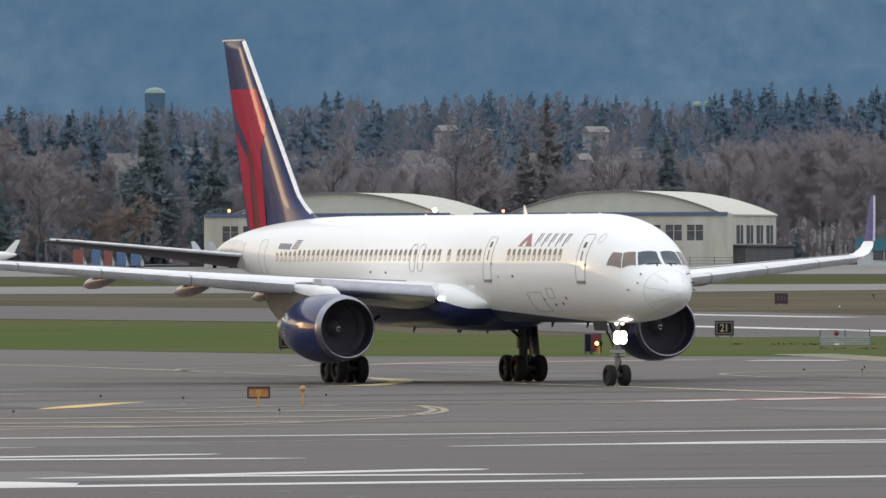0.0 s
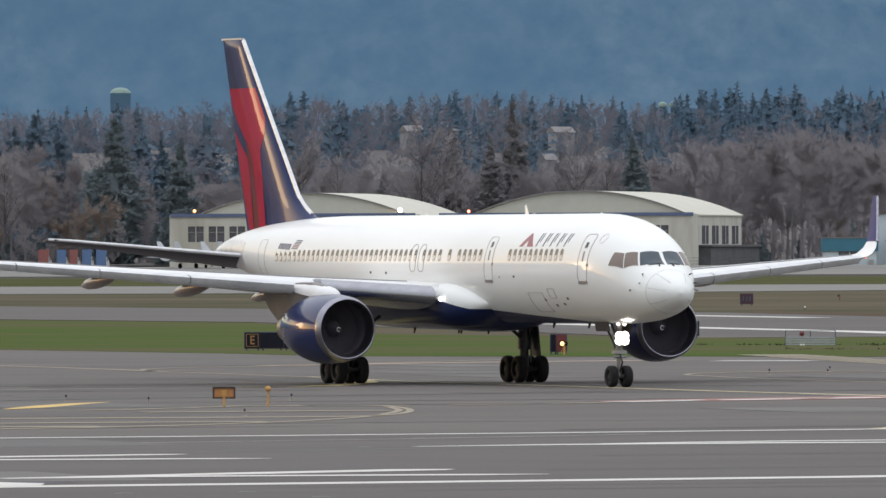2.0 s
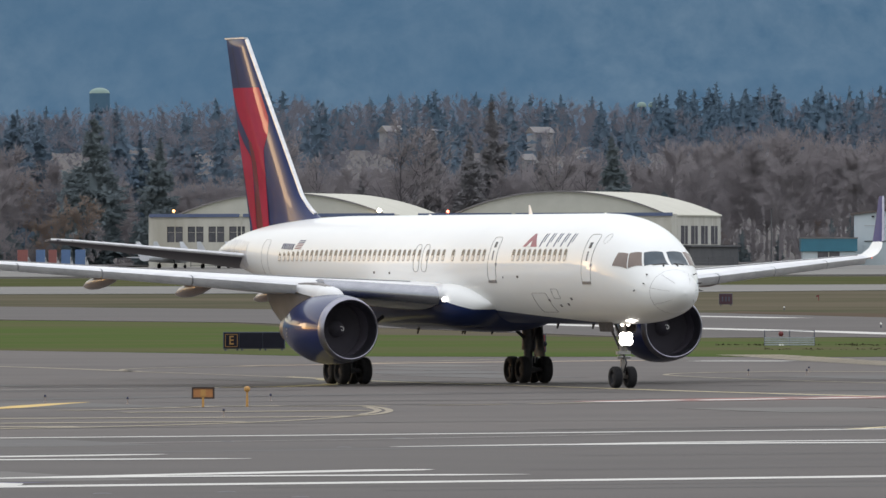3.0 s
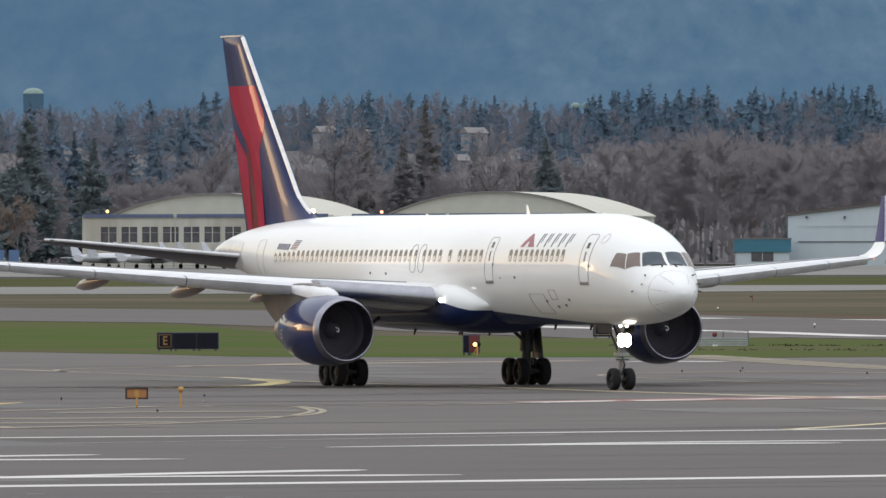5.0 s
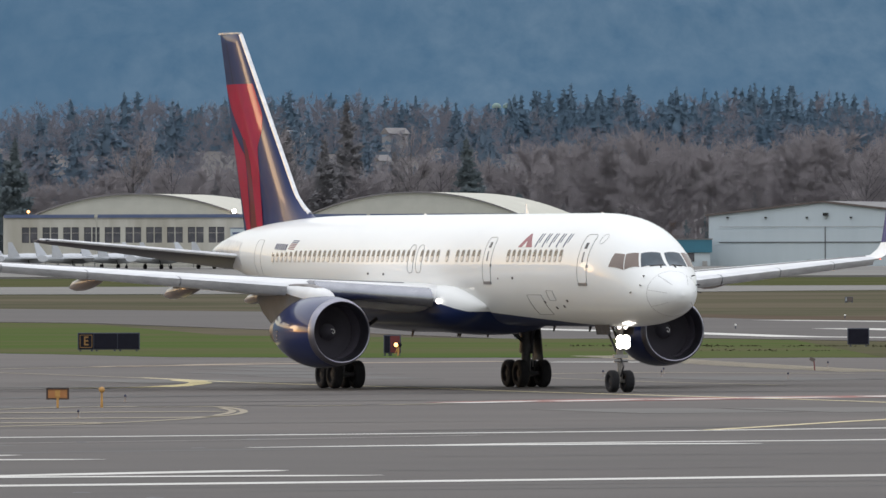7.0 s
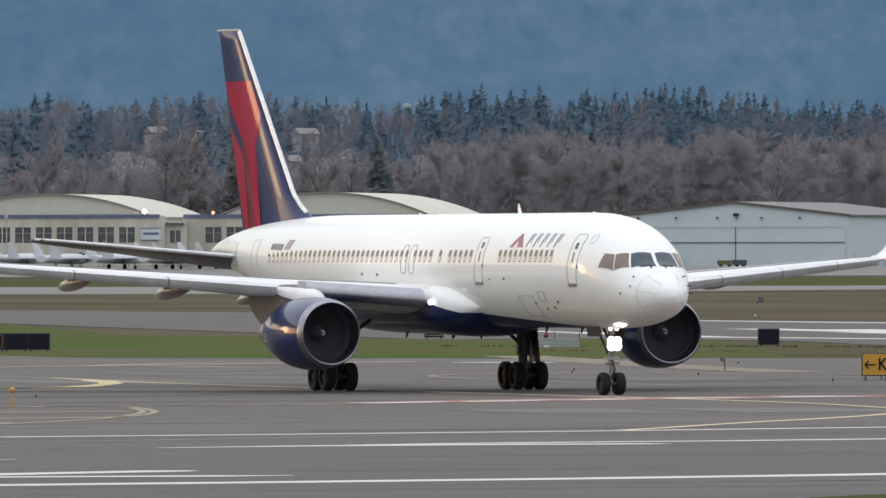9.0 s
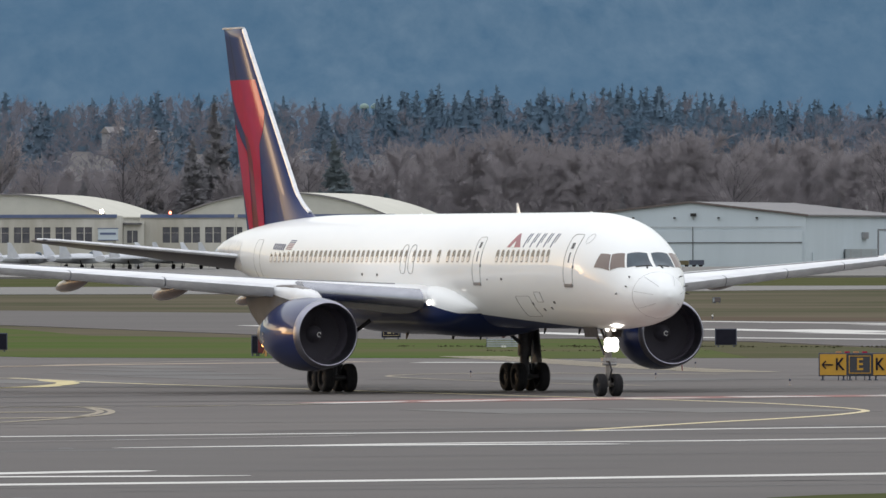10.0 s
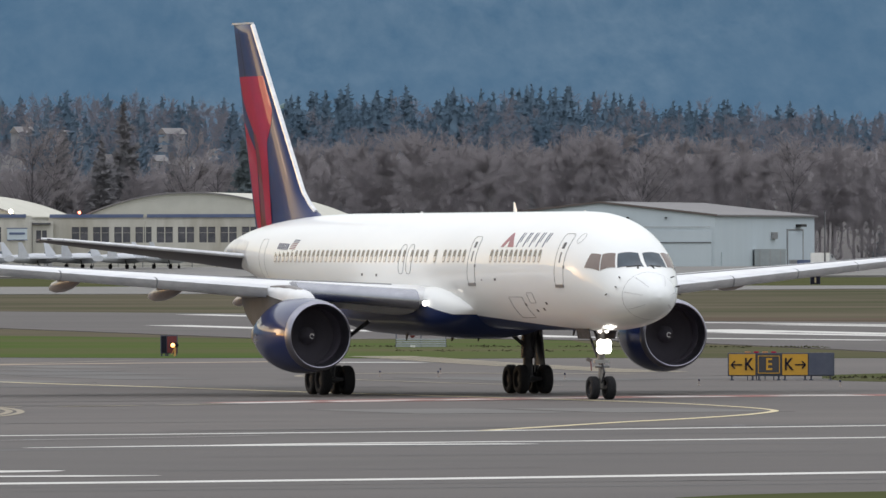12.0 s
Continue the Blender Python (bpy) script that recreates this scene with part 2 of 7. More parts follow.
def land(y):
    return float(np.interp(y, LAND_Y, LAND_Z))


def build_ground():
    s = Shape()
    ys = [-1500, -400, 0, 200, 400, 600, 800, 1000, 1150, 1300, 1450, 1600, 1725, 1850, 1925, 2000, 2075, 2150, 2325, 2500, 2650, 2800, 3000, 3300, 3700, 4100, 4950]
    xs = [-3000, -1500, -700, -300, -150, -60, 0, 60, 150, 300, 700, 1500, 3000]
    vs = [(x, y, land(y)) for y in ys for x in xs]
    n = len(xs)
    s.add(vs, [(j * n + i, j * n + i + 1, j * n + n + i + 1, j * n + n + i) for j in range(len(ys) - 1) for i in range(n - 1)])
    tagged(solid("ground", s, M_GRASS, 60), "dry winter airfield grass reaching to the woods", "ground", kind="structure")


def slab(name, pts, z, material, label, thick=.03, category="pavement"):
    """A flat paved or sown area with a low edge, laid on the ground."""
    s = Shape()
    n = len(pts)
    vs = [(x, y, land(y) + z) for x, y in pts] + [(x, y, land(y) + z - thick) for x, y in pts]
    s.add(vs, [tuple(range(n))] + [(i, i + n, (i + 1) % n + n, (i + 1) % n) for i in range(n)])
    return tagged(solid(name, s, material, 0), label, category, kind="structure")


def build_pavements():
    slab("apron_pavement", [(-400, -60), (400, -60), (400, 566), (60, 566), (36, 571), (26, 574), (20.5, 571), (12.4, 577), (7, 577), (-3.6, 584), (-9.3, 602), (-15.2, 615), (-23, 632), (-60, 690), (-400, 760)], .05, M_ASPHALT, "weathered grey asphalt taxiway with faded markings", .06)
    # the darker runway surface nearer the camera, running slightly away to the right
    slab("runway_strip", [(-300, 110), (300, 330), (300, 360), (24, 353.5), (0, 336), (-12, 328), (-60, 300), (-300, 165)], .056, M_ASPHALT2, "darker grooved asphalt of the runway shoulder", .05)
    slab("grass_island", [(-400, 1090), (-60, 960), (-33, 914), (-11, 863), (-1.2, 738), (11.9, 708), (20, 700), (26, 703), (35, 675), (43, 596), (60, 577), (400, 570), (400, 569), (60, 567.5), (36, 572.5), (26, 575.5), (20.5, 572.5), (12.4, 578.5), (7, 578.5), (-3.6, 585.5), (-9.3, 603.5), (-15.2, 616.5), (-23, 633.5), (-60, 691.5), (-400, 762)], .054, M_GREEN, "green mown grass between the taxiways", .05, "grass")
    slab("worn_grass", [(30, 572.0), (36, 573.2), (60, 568.5), (400, 569.6), (400, 569.9), (60, 576.5), (43, 595), (35, 673), (31, 688)], .058, M_WORN, "worn brownish grass at the runway's edge", .05, "grass")
    slab("far_taxiway", [(-500, 1110), (-60, 970), (-33, 924), (-11, 872), (3.5, 782), (15.5, 702), (27, 706), (36, 680), (44, 600), (62, 581), (400, 572), (600, 800), (75, 845), (40, 890), (26, 985), (0, 1040), (-60, 1200), (-500, 1500)], .05, M_ASPHALT2, "grey asphalt of the crossing runway behind the grass", .05)
    slab("soil_verge", [(26.5, 986), (40.3, 891), (75, 846), (600, 801), (600, 850), (78, 893), (45, 942), (29, 1010)], .045, M_SOIL, "worn brown soil along the runway edge", .04, "ground")
    slab("perimeter_road", [(-600, 1400), (30, 1412), (100, 1500), (600, 1535), (600, 1580), (-600, 1585)], .06, M_CONC, "grey perimeter taxiway across the dry grass", .05)
    slab("far_verge", [(-600, 1586), (600, 1581), (600, 1800), (-600, 1800)], .06, M_OLIVE, "strip of green grass before the hangar apron", .05, "grass")
    slab("hangar_apron", [(-600, 1812), (600, 1812), (600, 1985), (-600, 1985)], .3, M_CONC, "pale concrete apron in front of the hangars", .6)
    slab("sign_verge", [(32.2, 491), (33.6, 495), (36, 499.5), (60, 505), (60, 462), (36, 464), (33, 466), (31.6, 470), (31.4, 479)], .06, M_OLIVE, "tongue of grass behind the direction sign", .05, "grass")
    slab("near_verge", [(11.2, 180), (60, 180), (60, 262), (26, 256.5), (17.9, 252.8), (16.4, 251.6), (14.5, 249.4), (13.2, 246.7)], .06, M_OLIVE, "rough grass verge at the pavement edge", .05, "grass")


def strip(name, pts, width, material, label, z=.062, kind="structure"):
    """A painted line along points on the pavement; width 0 gives a line that is worn thinner where it runs away from the field's edge."""
    s = Shape()
    left, right = [], []
    for i, (x, y) in enumerate(pts):
        a, b = pts[max(i - 1, 0)], pts[min(i + 1, len(pts) - 1)]
        d = Vector((b[0] - a[0], b[1] - a[1])).normalized()
        w = width[i] if isinstance(width, (list, tuple)) else width or .24 + 1.5 * abs(d.x) ** 1.5
        left.append((x - d.y * w / 2, y + d.x * w / 2, land(y) + z))
        right.append((x + d.y * w / 2, y - d.x * w / 2, land(y) + z))
    n = len(pts)
    s.add(left + right, [(i, i + 1, i + 1 + n, i + n) for i in range(n - 1)])
    return tagged(solid(name, s, material, 0), label, "marking", kind=kind)


def dashes(name, pts, width, dash, gap, material, label, z=.064):
    """A broken painted line along points on the pavement, as one marking."""
    s = Shape()
    q = [Vector(p) for p in pts]
    run = 0.0
    for a, b in zip(q, q[1:]):
        d = (b - a).normalized()
        n = Vector((-d.y, d.x)) * width / 2
        length, u = (b - a).length, -run
        while u < length:
            p, r = max(u, 0), min(u + dash, length)
            if r > p:
                c = [a + d * p + n, a + d * r + n, a + d * r - n, a + d * p - n]
                s.add([(v.x, v.y, land(v.y) + z) for v in c], [(0, 3, 2, 1)])
            u += dash + gap
        run = length - u + dash + gap
    return tagged(solid(name, s, material, 0), label, "marking", kind="structure")


def bend(pts, k=8):
    """A smooth curve through a few points."""
    out = []
    q = [Vector(p) for p in pts]
    for i in range(len(q) - 1):
        p0, p1, p2, p3 = q[max(i - 1, 0)], q[i], q[i + 1], q[min(i + 2, len(q) - 1)]
        for j in range(k):
            t = j / k
            out.append(.5 * (2 * p1 + (p2 - p0) * t + (2 * p0 - 5 * p1 + 4 * p2 - p3) * t * t + (3 * p1 - p0 - 3 * p2 + p3) * t**3))
    out.append(q[-1])
    return [(p.x, p.y) for p in out]


def build_markings():
    white, yellow = "worn white painted line on the asphalt", "faded yellow painted taxi line on the asphalt"
    # runway edge and threshold paint nearest the camera
    strip("edge_line", [(-30, 251.5), (-14.1, 257.2), (-9.4, 259.1), (-6.45, 260.6), (-3.46, 261.9), (3.22, 264.9), (9.67, 268.2), (12.78, 270.2), (19.44, 274.6), (60, 301)], 1.9, M_WPAINT, white)
    strip("edge_line", [(-12.5, 263.5), (-10.25, 262.2), (-9.48, 261.6), (-8.84, 260.6), (-8.2, 259.6)], [7.0, 5.4, 4.4, 2.4, .3], M_WPAINT, white, .066)
    strip("threshold_stripe", [(-9.0, 269.1), (-7.0, 270.9), (-3.62, 274.6), (.18, 278.5), (.95, 279.0)], [.6, 1.2, 1.7, 1.8, .4], M_WPAINT, white)
    strip("threshold_stripe", [(-9.0, 268.9), (-7.3, 270.0), (-6.07, 270.6), (-3.58, 271.2), (1.43, 271.9), (3.1, 272.3)], [.8, 1.6, 1.6, 1.5, 1.6, .4], M_WPAINT, white, .066)
    strip("threshold_stripe", [(-25, 290.5), (-14.82, 295.4), (-10.77, 297.2), (-8.08, 299.0), (-6.18, 300.5), (-5.5, 301.0)], [1.6, 1.6, 1.6, 1.5, 1.3, .3], M_WPAINT, white)
    strip("threshold_stripe", [(-25, 290.0), (-14.66, 292.4), (-10.64, 293.2), (-7.26, 293.6), (-4.55, 293.9), (-3.3, 294.1)], [1.4, 1.4, 1.5, 1.5, 1.4, .3], M_WPAINT, white, .066)
    strip("threshold_stripe", [(-25, 307), (-12.1, 311.1), (-10.4, 311.8)], [1.0, 1.0, .2], M_WPAINT, white)
    strip("centre_stripe", [(.14, 311.3), (3.83, 313.8), (6.74, 314.9), (9.68, 315.8), (12.6, 316.0), (13.4, 316.1)], [.5, 1.4, 1.9, 1.9, 1.5, .3], M_WPAINT, white, .066)
    strip("side_line", [(5.0, 315.4), (7.54, 317.5), (9.79, 318.9), (15.17, 321.2), (18.9, 323.6), (23.09, 326.2), (60, 349)], [.4, 1.0, 1.2, 1.2, 1.2, 1.2, 1.2], M_WPAINT, white)
    strip("side_line", [(-30, 320.0), (-16.3, 325.5), (-11.87, 327.5), (-3.44, 331.0), (4.08, 334.7), (12.22, 339.3), (16.19, 342.2), (24.67, 348.5), (60, 373)], 1.1, M_WPAINT, white)
    strip("faint_line", [(-7, 319.0), (-.52, 324.2), (1.13, 326.0), (4.02, 329.0), (6.51, 332.0)], .45, M_OLDPAINT, "worn pale line almost gone from the asphalt")
    # turn-off curves on the taxiway
    strip("taxi_curve", bend([(-20, 338.5), (-11.23, 345.4), (-6.56, 351.4), (-2.91, 360.7), (-.6, 372.8), (-.05, 379.3), (.02, 384.1), (-.18, 389), (-.64, 393.3), (-1.37, 395.6)]), 0, M_YPAINT, yellow)
    strip("taxi_curve", bend([(-14, 366.6), (-8.55, 367.3), (-5.18, 367.9), (-1.45, 369.8), (-.69, 375.5), (-.34, 382.1), (-.41, 386.9), (-.72, 391.9)]), 0, M_YPAINT, yellow)
    for q in ([(-16, 355.0), (-11.42, 356.3), (-8.32, 357.5), (-4.21, 358.3)], [(-18, 347.4), (-12.32, 348.7), (-8.87, 349.3)], [(-8.3, 380.0), (-4.49, 381.5), (-.62, 382.8)], [(-10.2, 385.2), (-9.0, 386.4), (-7.29, 390.3), (-5.57, 394.6), (-3.4, 395.2)]):
        strip("taxi_bar", q, 0, M_YPAINT, yellow, .064)
    strip("yellow_wedge", [(-12.8, 388.3), (-12.2, 391.9), (-11.63, 396.8), (-10.88, 402.4), (-9.95, 406.6)], [.25, .95, 1.15, .8, .15], mat("yellow_marking_paint", (.60, .40, .10), .7, second=(.46, .32, .11), scale=.8), "worn solid yellow painted chevron")
    # the line that the aircraft follows, which turns back on itself, and the hold marking across it
    strip("lead_in_line", bend([(-4, 487.5), (-2.09, 478.4), (-.76, 471.8), (1.39, 463.8), (5.5, 451.3), (9.94, 436.0), (13.1, 426.6), (16.65, 416.6), (19.17, 409.2), (21.55, 400.2), (22.75, 392.8), (23.4, 387.0), (23.54, 381.6), (22.85, 376.3), (21.6, 370.2), (19.5, 362.7), (17.52, 356.6), (14.6, 346.2), (12.76, 339.9)]), 0, mat("taxi_line_yellow_paint", (.62, .52, .30), .7, second=(.48, .41, .26), scale=.7, stretch=(.4, 1, 1)), yellow)
    dashes("old_line", [(-3.2, 394.0), (1.17, 395.5), (4.0, 397.8), (6.8, 401.5)], .8, 3.4, 1.3, M_YPAINT, "worn broken line on the asphalt")
    hold = [(6.8, 403.7), (10.65, 408.2), (13.59, 411.5), (16.59, 414.8), (19.54, 417.2), (22.56, 419.3), (25.57, 421.0), (29.85, 422.6), (60, 434)]
    strip("hold_band", hold, [2.4, 4.2, 5.0, 5.0, 4.6, 4.2, 4.0, 3.8, 3.6], M_RPAINT, "faded red-brown paint under the hold marking", .0615)
    dashes("hold_marking", [(x, y - .9) for x, y in hold], 1.5, 3.6, 1.6, M_WPAINT, "broken white hold marking on red-brown paint", .065)
    dashes("hold_marking", [(x + 1.6, y + 1.9) for x, y in hold], 1.0, 2.6, 3.6, M_WPAINT, "broken white hold marking on red-brown paint", .065)
    strip("far_curve", bend([(5.5, 566), (1.41, 554.4), (-2.62, 543.0), (-6.25, 532.6), (-9.84, 526.6), (-11.0, 522.0), (-11.26, 517.6), (-10.46, 510.6), (-8.22, 502.4), (-5.79, 493.0), (-3.92, 485.5), (-2.54, 478.7)]), 0, M_YPAINT, yellow)
    strip("far_curve", bend([(-2.54, 478.7), (-1.85, 472.3), (-1.62, 467.6), (-1.92, 462.1), (-2.83, 455.0), (-4.26, 451.4), (-6.32, 449.4)]), [.5, .7, .9, 1.0, 1.1, 1.1, 1.1, 1.0, 1.0] + [.9] * 20 + [1.2] * 20, mat("turn_yellow_paint", (.56, .46, .20), .7, second=(.40, .34, .18), scale=.7), yellow)
    strip("far_line", [(-34, 585), (-23.97, 555.5), (-19.67, 542.9), (-15.56, 530.8), (-12.86, 520.9), (-10.51, 511.5)], .7, M_YPAINT, yellow)
    strip("far_line", [(-30, 428), (-17.94, 439.2), (-13.82, 443.4), (-11.02, 446.2), (-7.0, 448.8), (-5.29, 450.0), (-2.84, 453.6)], .8, M_OLDPAINT, white)
    strip("far_line", [(-6, 534), (-3.61, 539.0), (.37, 545.8), (2.9, 548.4), (6.73, 552.0), (11.93, 556.8)], 2.2, M_PEACH, "broad faded orange painted line on the asphalt")
    strip("far_line", [(13.8, 552.5), (18.1, 551.0)], 2.6, M_WPAINT, white)
    strip("far_curve", bend([(25, 497.5), (20.3, 501.0), (17.07, 503.2), (15.42, 502.6), (13, 499.6), (11.66, 496.1), (11.12, 491.3), (11.55, 486.7), (12.52, 480.8), (14.46, 471.9), (16.74, 463.8), (20, 455)]), 0, M_YPAINT, yellow)
    dashes("ladder_marking", [(17.2, 585), (18.4, 573.6), (20.26, 552.6), (22.1, 535.3), (23.89, 520.6), (26.2, 505)], 3.2, 3.4, 1.4, M_YPAINT, "broken faded yellow enhanced centre line")
    strip("runway_line", [(10, 838), (16.4, 802), (26.9, 752), (32.3, 714), (48.7, 684)], 3.2, M_WPAINT, white)
    strip("runway_line", [(14, 985), (19.6, 950), (29.9, 905)], 3.2, M_WPAINT, white)
    strip("runway_line", [(38.4, 888), (48, 860), (70, 800)], 3.2, M_WPAINT, white)
    for x, y, q, r in ((38.5, 790, 46, 752), (43.9, 782, 60, 700), (43.5, 752, 66, 668), (52, 834, 66, 786)):
        strip("runway_stripe", [(x, y), (q, r)], 4.0, M_WPAINT, white)
    # sealed joints and repair patches in the asphalt
    rng = random.Random(11)
    for i in range(26):
        y = 255 + 330 * (i / 26) ** 1.25 + rng.uniform(-4, 4)
        x0 = rng.uniform(-32, 25)
        n = rng.uniform(6, 26)
        strip("sealed_joint", [(x0, y), (x0 + n * .5, y + n * .18 + rng.uniform(-.5, .5)), (x0 + n, y + n * .4)], [rng.uniform(.2, .5), rng.uniform(.4, 1.0), .2], M_TAR, "dark sealed joint in the asphalt", .0605)
    for i in range(16):
        x, y = rng.uniform(-24, 34), rng.uniform(262, 560)
        w, d = rng.uniform(2.5, 7), rng.uniform(5, 14)
        slab("asphalt_patch", [(x, y), (x + w, y + w * .4), (x + w - d * .3, y + w * .4 + d), (x - d * .3, y + d)], .0585, M_PATCH if i % 2 else M_PATCH2, "repaired asphalt patch of another tone", .003)
    strip("blue_paint_strip", [(-10.2, 263.0), (-8.6, 263.9), (-7.2, 264.5)], [1.0, 1.6, .2], mat("faded_blue_paint", (.055, .05, .11), .7, second=(.07, .065, .11), scale=.8), "faded dark blue painted strip", .063)
    # rubber streaks laid down by turning tyres
    for x, y, q, r, w in ((-22, 402, 2, 428, 2.6), (2, 428, 26, 436, 2.0), (-30, 372, -4, 398, 1.4), (-12, 300, 22, 318, 1.6), (-14, 452, 14, 452, 3.5), (4, 341, 30, 352, 1.2), (-26, 430, -3, 441, 2.0), (10, 480, 40, 472, 2.2)):
        strip("rubber_streak", bend([(x, y), ((x + q) / 2, (y + r) / 2 + 2.5), (q, r)]), [w * (.25 + .75 * math.sin(math.pi * (i + .5) / 17)) for i in range(17)], M_TAR, "dark tyre rubber streak on the asphalt", .059)


def build_tussocks():
    """Low dark weeds along a seam in the grass."""
    rng = np.random.default_rng(23)
    tris = []
    for x0, y0, x1, y1, n, h in ((15, 648, 42, 636, 800, .08), (19, 618, 30, 612, 220, .06), (31.6, 480, 40, 478, 300, .10)):
        t = rng.uniform(0, 1, n)
        p = np.c_[x0 + (x1 - x0) * t, y0 + (y1 - y0) * t + rng.normal(0, 3.0, n) * (1 + np.sin(t * 40)) * .6, np.full(n, .05)]
        keep = np.sin(t * 31 + x0) + np.sin(t * 77) + rng.normal(0, .5, n) > -.4
        p = p[keep]
        a = rng.uniform(0, 6.28, len(p))
        w = rng.uniform(.03, .12, len(p))[:, None]
        d = np.c_[np.cos(a), np.sin(a) * .3, np.zeros(len(p))] * w
        tip = p + np.c_[rng.normal(0, .08, len(p)), rng.normal(0, .08, len(p)), h * rng.uniform(.4, 1.3, len(p))]
        tris.append(np.stack([p - d, p + d, tip], 1).reshape(-1, 3))
    v = np.concatenate(tris)
    me = bpy.data.meshes.new("grass_tussocks")
    me.from_pydata([tuple(q) for q in v], [], [(i, i + 1, i + 2) for i in range(0, len(v), 3)])
    tagged(solid("grass_tussocks", me, mat("dark_dead_weeds", (.060, .060, .034), .95, second=(.082, .080, .046), scale=2.0, spec=.0)), "low dark weeds along a seam in the grass", "grass", kind="stuff")


build_ground()
build_pavements()
build_tussocks()
build_markings()


# ---- hangars and buildings across the field ----
M_WALL = mat("white_hangar_wall", (0.527, 0.518, 0.476), .8, second=(0.442, 0.433, 0.391), scale=.5, stretch=(1, 1, .25), grime=(0.340, 0.315, 0.264), grime_scale=.25)
M_GABLE = mat("grey_gable_cladding", (0.42, 0.42, 0.385), .75, second=(0.37, 0.37, 0.34), scale=.4)
M_ROOF = mat("pale_barrel_roof", (0.527, 0.518, 0.451), .75, second=(0.459, 0.451, 0.391), scale=.35, stretch=(.3, 1, 1))
M_BLUEBAND = mat("blue_fascia", (.07, .10, .20), .6, second=(.10, .13, .22), scale=.6)
M_HWIN = mat("hangar_glass", (.045, .05, .065), .25, second=(.10, .10, .12), scale=.7)
M_METALWALL = mat("white_metal_cladding", (.49, .56, .61), .6, second=(.45, .52, .57), scale=.3, stretch=(1, 1, .2), bump=.3, bump_scale=4)
M_GREYROOF = mat("grey_metal_roof", (.150, .145, .150), .7, second=(.175, .168, .170), scale=.3)
M_RAILGREY = mat("grey_crate_paint", (.36, .40, .42), .6, second=(.30, .33, .35), scale=.8)
M_TEAL = mat("teal_fascia", (.035, .17, .25), .5, second=(.03, .14, .21), scale=.5)
M_DARKWALL = mat("dark_shed_wall", (.072, .074, .084), .8, second=(.10, .102, .112), scale=.5)
M_BROWN = mat("brown_trim", (.11, .088, .082), .7, second=(.105, .088, .084), scale=.6)


def build_hangar(name, x, width, depth, turn, eave, rise, front, windows, label, side_windows):
    """A barrel-roofed hangar behind a lower flat-topped window front. x: the middle of the arch; front: the two ends of the
    window front, windows: first and last window middle, all across the line of sight."""
    base = land(2000)
    h = thing(name, (x, 2000, base), label, "hangar", "barrel-roofed hangars", turn)
    w, t, c = width / 2, .3, math.cos(radians(turn))
    f0, f1 = [(q - x) / c for q in front]
    w0, w1 = [(q - x) / c for q in windows]
    arc = [(-w + width * i / 28, eave - .25 + rise * (1 - abs(2 * i / 28 - 1) ** 2.1)) for i in range(29)]
    # walls of the hall
    s = Shape().box((w - t / 2, depth / 2, eave / 2 - .1), (t, depth, eave - .25)).box((-w + t / 2, depth / 2, eave / 2 - .1), (t, depth, eave - .25)).box((0, depth - t / 2, eave / 2 - .1), (width - .62, t, eave - .25))
    part("wall", s, M_WALL, h, "stained off-white side wall")
    # the window front: piers, sill and head, with openings that go through
    sill, head, y0 = 4.2, 6.75, -4.0
    n = 10
    gap = (w1 - w0) / (n - 1)
    mids = [w0 + i * gap for i in range(n)]
    s = Shape().box(((f0 + f1) / 2, y0, sill / 2), (f1 - f0, .3, sill)).box(((f0 + f1) / 2, y0, (head + eave) / 2), (f1 - f0, .3, eave - head))
    edges = [f0] + [q for m in mids for q in (m - gap * .38, m + gap * .38)] + [f1]
    for a, b in zip(edges[::2], edges[1::2]):
        s.box(((a + b) / 2, y0, (sill + head) / 2), (b - a, .3, head - sill - .004))
    part("front_wall", s, M_WALL, h, "off-white front wall with a row of windows")
    for q in (f0 + .15, f1 - .15):
        part("front_end", Shape().box((q, y0 + 2.6, eave / 2), (.3, 4.9, eave)), M_WALL, h, "off-white end wall")
    part("front_roof", Shape().box(((f0 + f1) / 2, y0 + 2.2, eave + .06), (f1 - f0, 4.6, .12)), M_ROOF, h)
    for m in mids:
        win = part("window", Shape().box((m, y0 + .05, (sill + head) / 2), (gap * .755, .06, head - sill)), M_HWIN, h, "wide dark industrial window")
        f = Shape().box((m, y0 - .06, (sill + head) / 2), (.16, .14, head - sill)).box((m, y0 - .02, sill + 1.6), (gap * .755, .05, .05))
        part("mullion", f, M_WALL, win, "pale window mullions")
    # arched gable set back behind the front, and the roof
    s = Shape()
    k = len(arc)
    s.add([(q, .3, z) for q, z in arc] + [(q, .6, z) for q, z in arc], [tuple(range(k)), tuple(range(k, 2 * k))[::-1]] + [(i, i + k, (i + 1) % k + k, (i + 1) % k) for i in range(k)])
    part("gable", s, M_GABLE, h, "grey arched gable", 0)
    s = Shape()
    s.add([(q * 1.012, y, z + dz) for y in (.0, depth + .4) for dz in (.02, .24) for q, z in arc], [q for i in range(k - 1) for q in ((i + k, i + 1 + k, i + 1 + 3 * k, i + 3 * k), (i, i + 2 * k, i + 1 + 2 * k, i + 1), (i, i + 1, i + 1 + k, i + k), (i + 2 * k, i + 3 * k, i + 1 + 3 * k, i + 1 + 2 * k))] + [(0, k, 3 * k, 2 * k), (k - 1, 3 * k - 1, 4 * k - 1, 2 * k - 1)])
    part("roof", s, M_ROOF, h, "pale barrel-vaulted roof", 40)
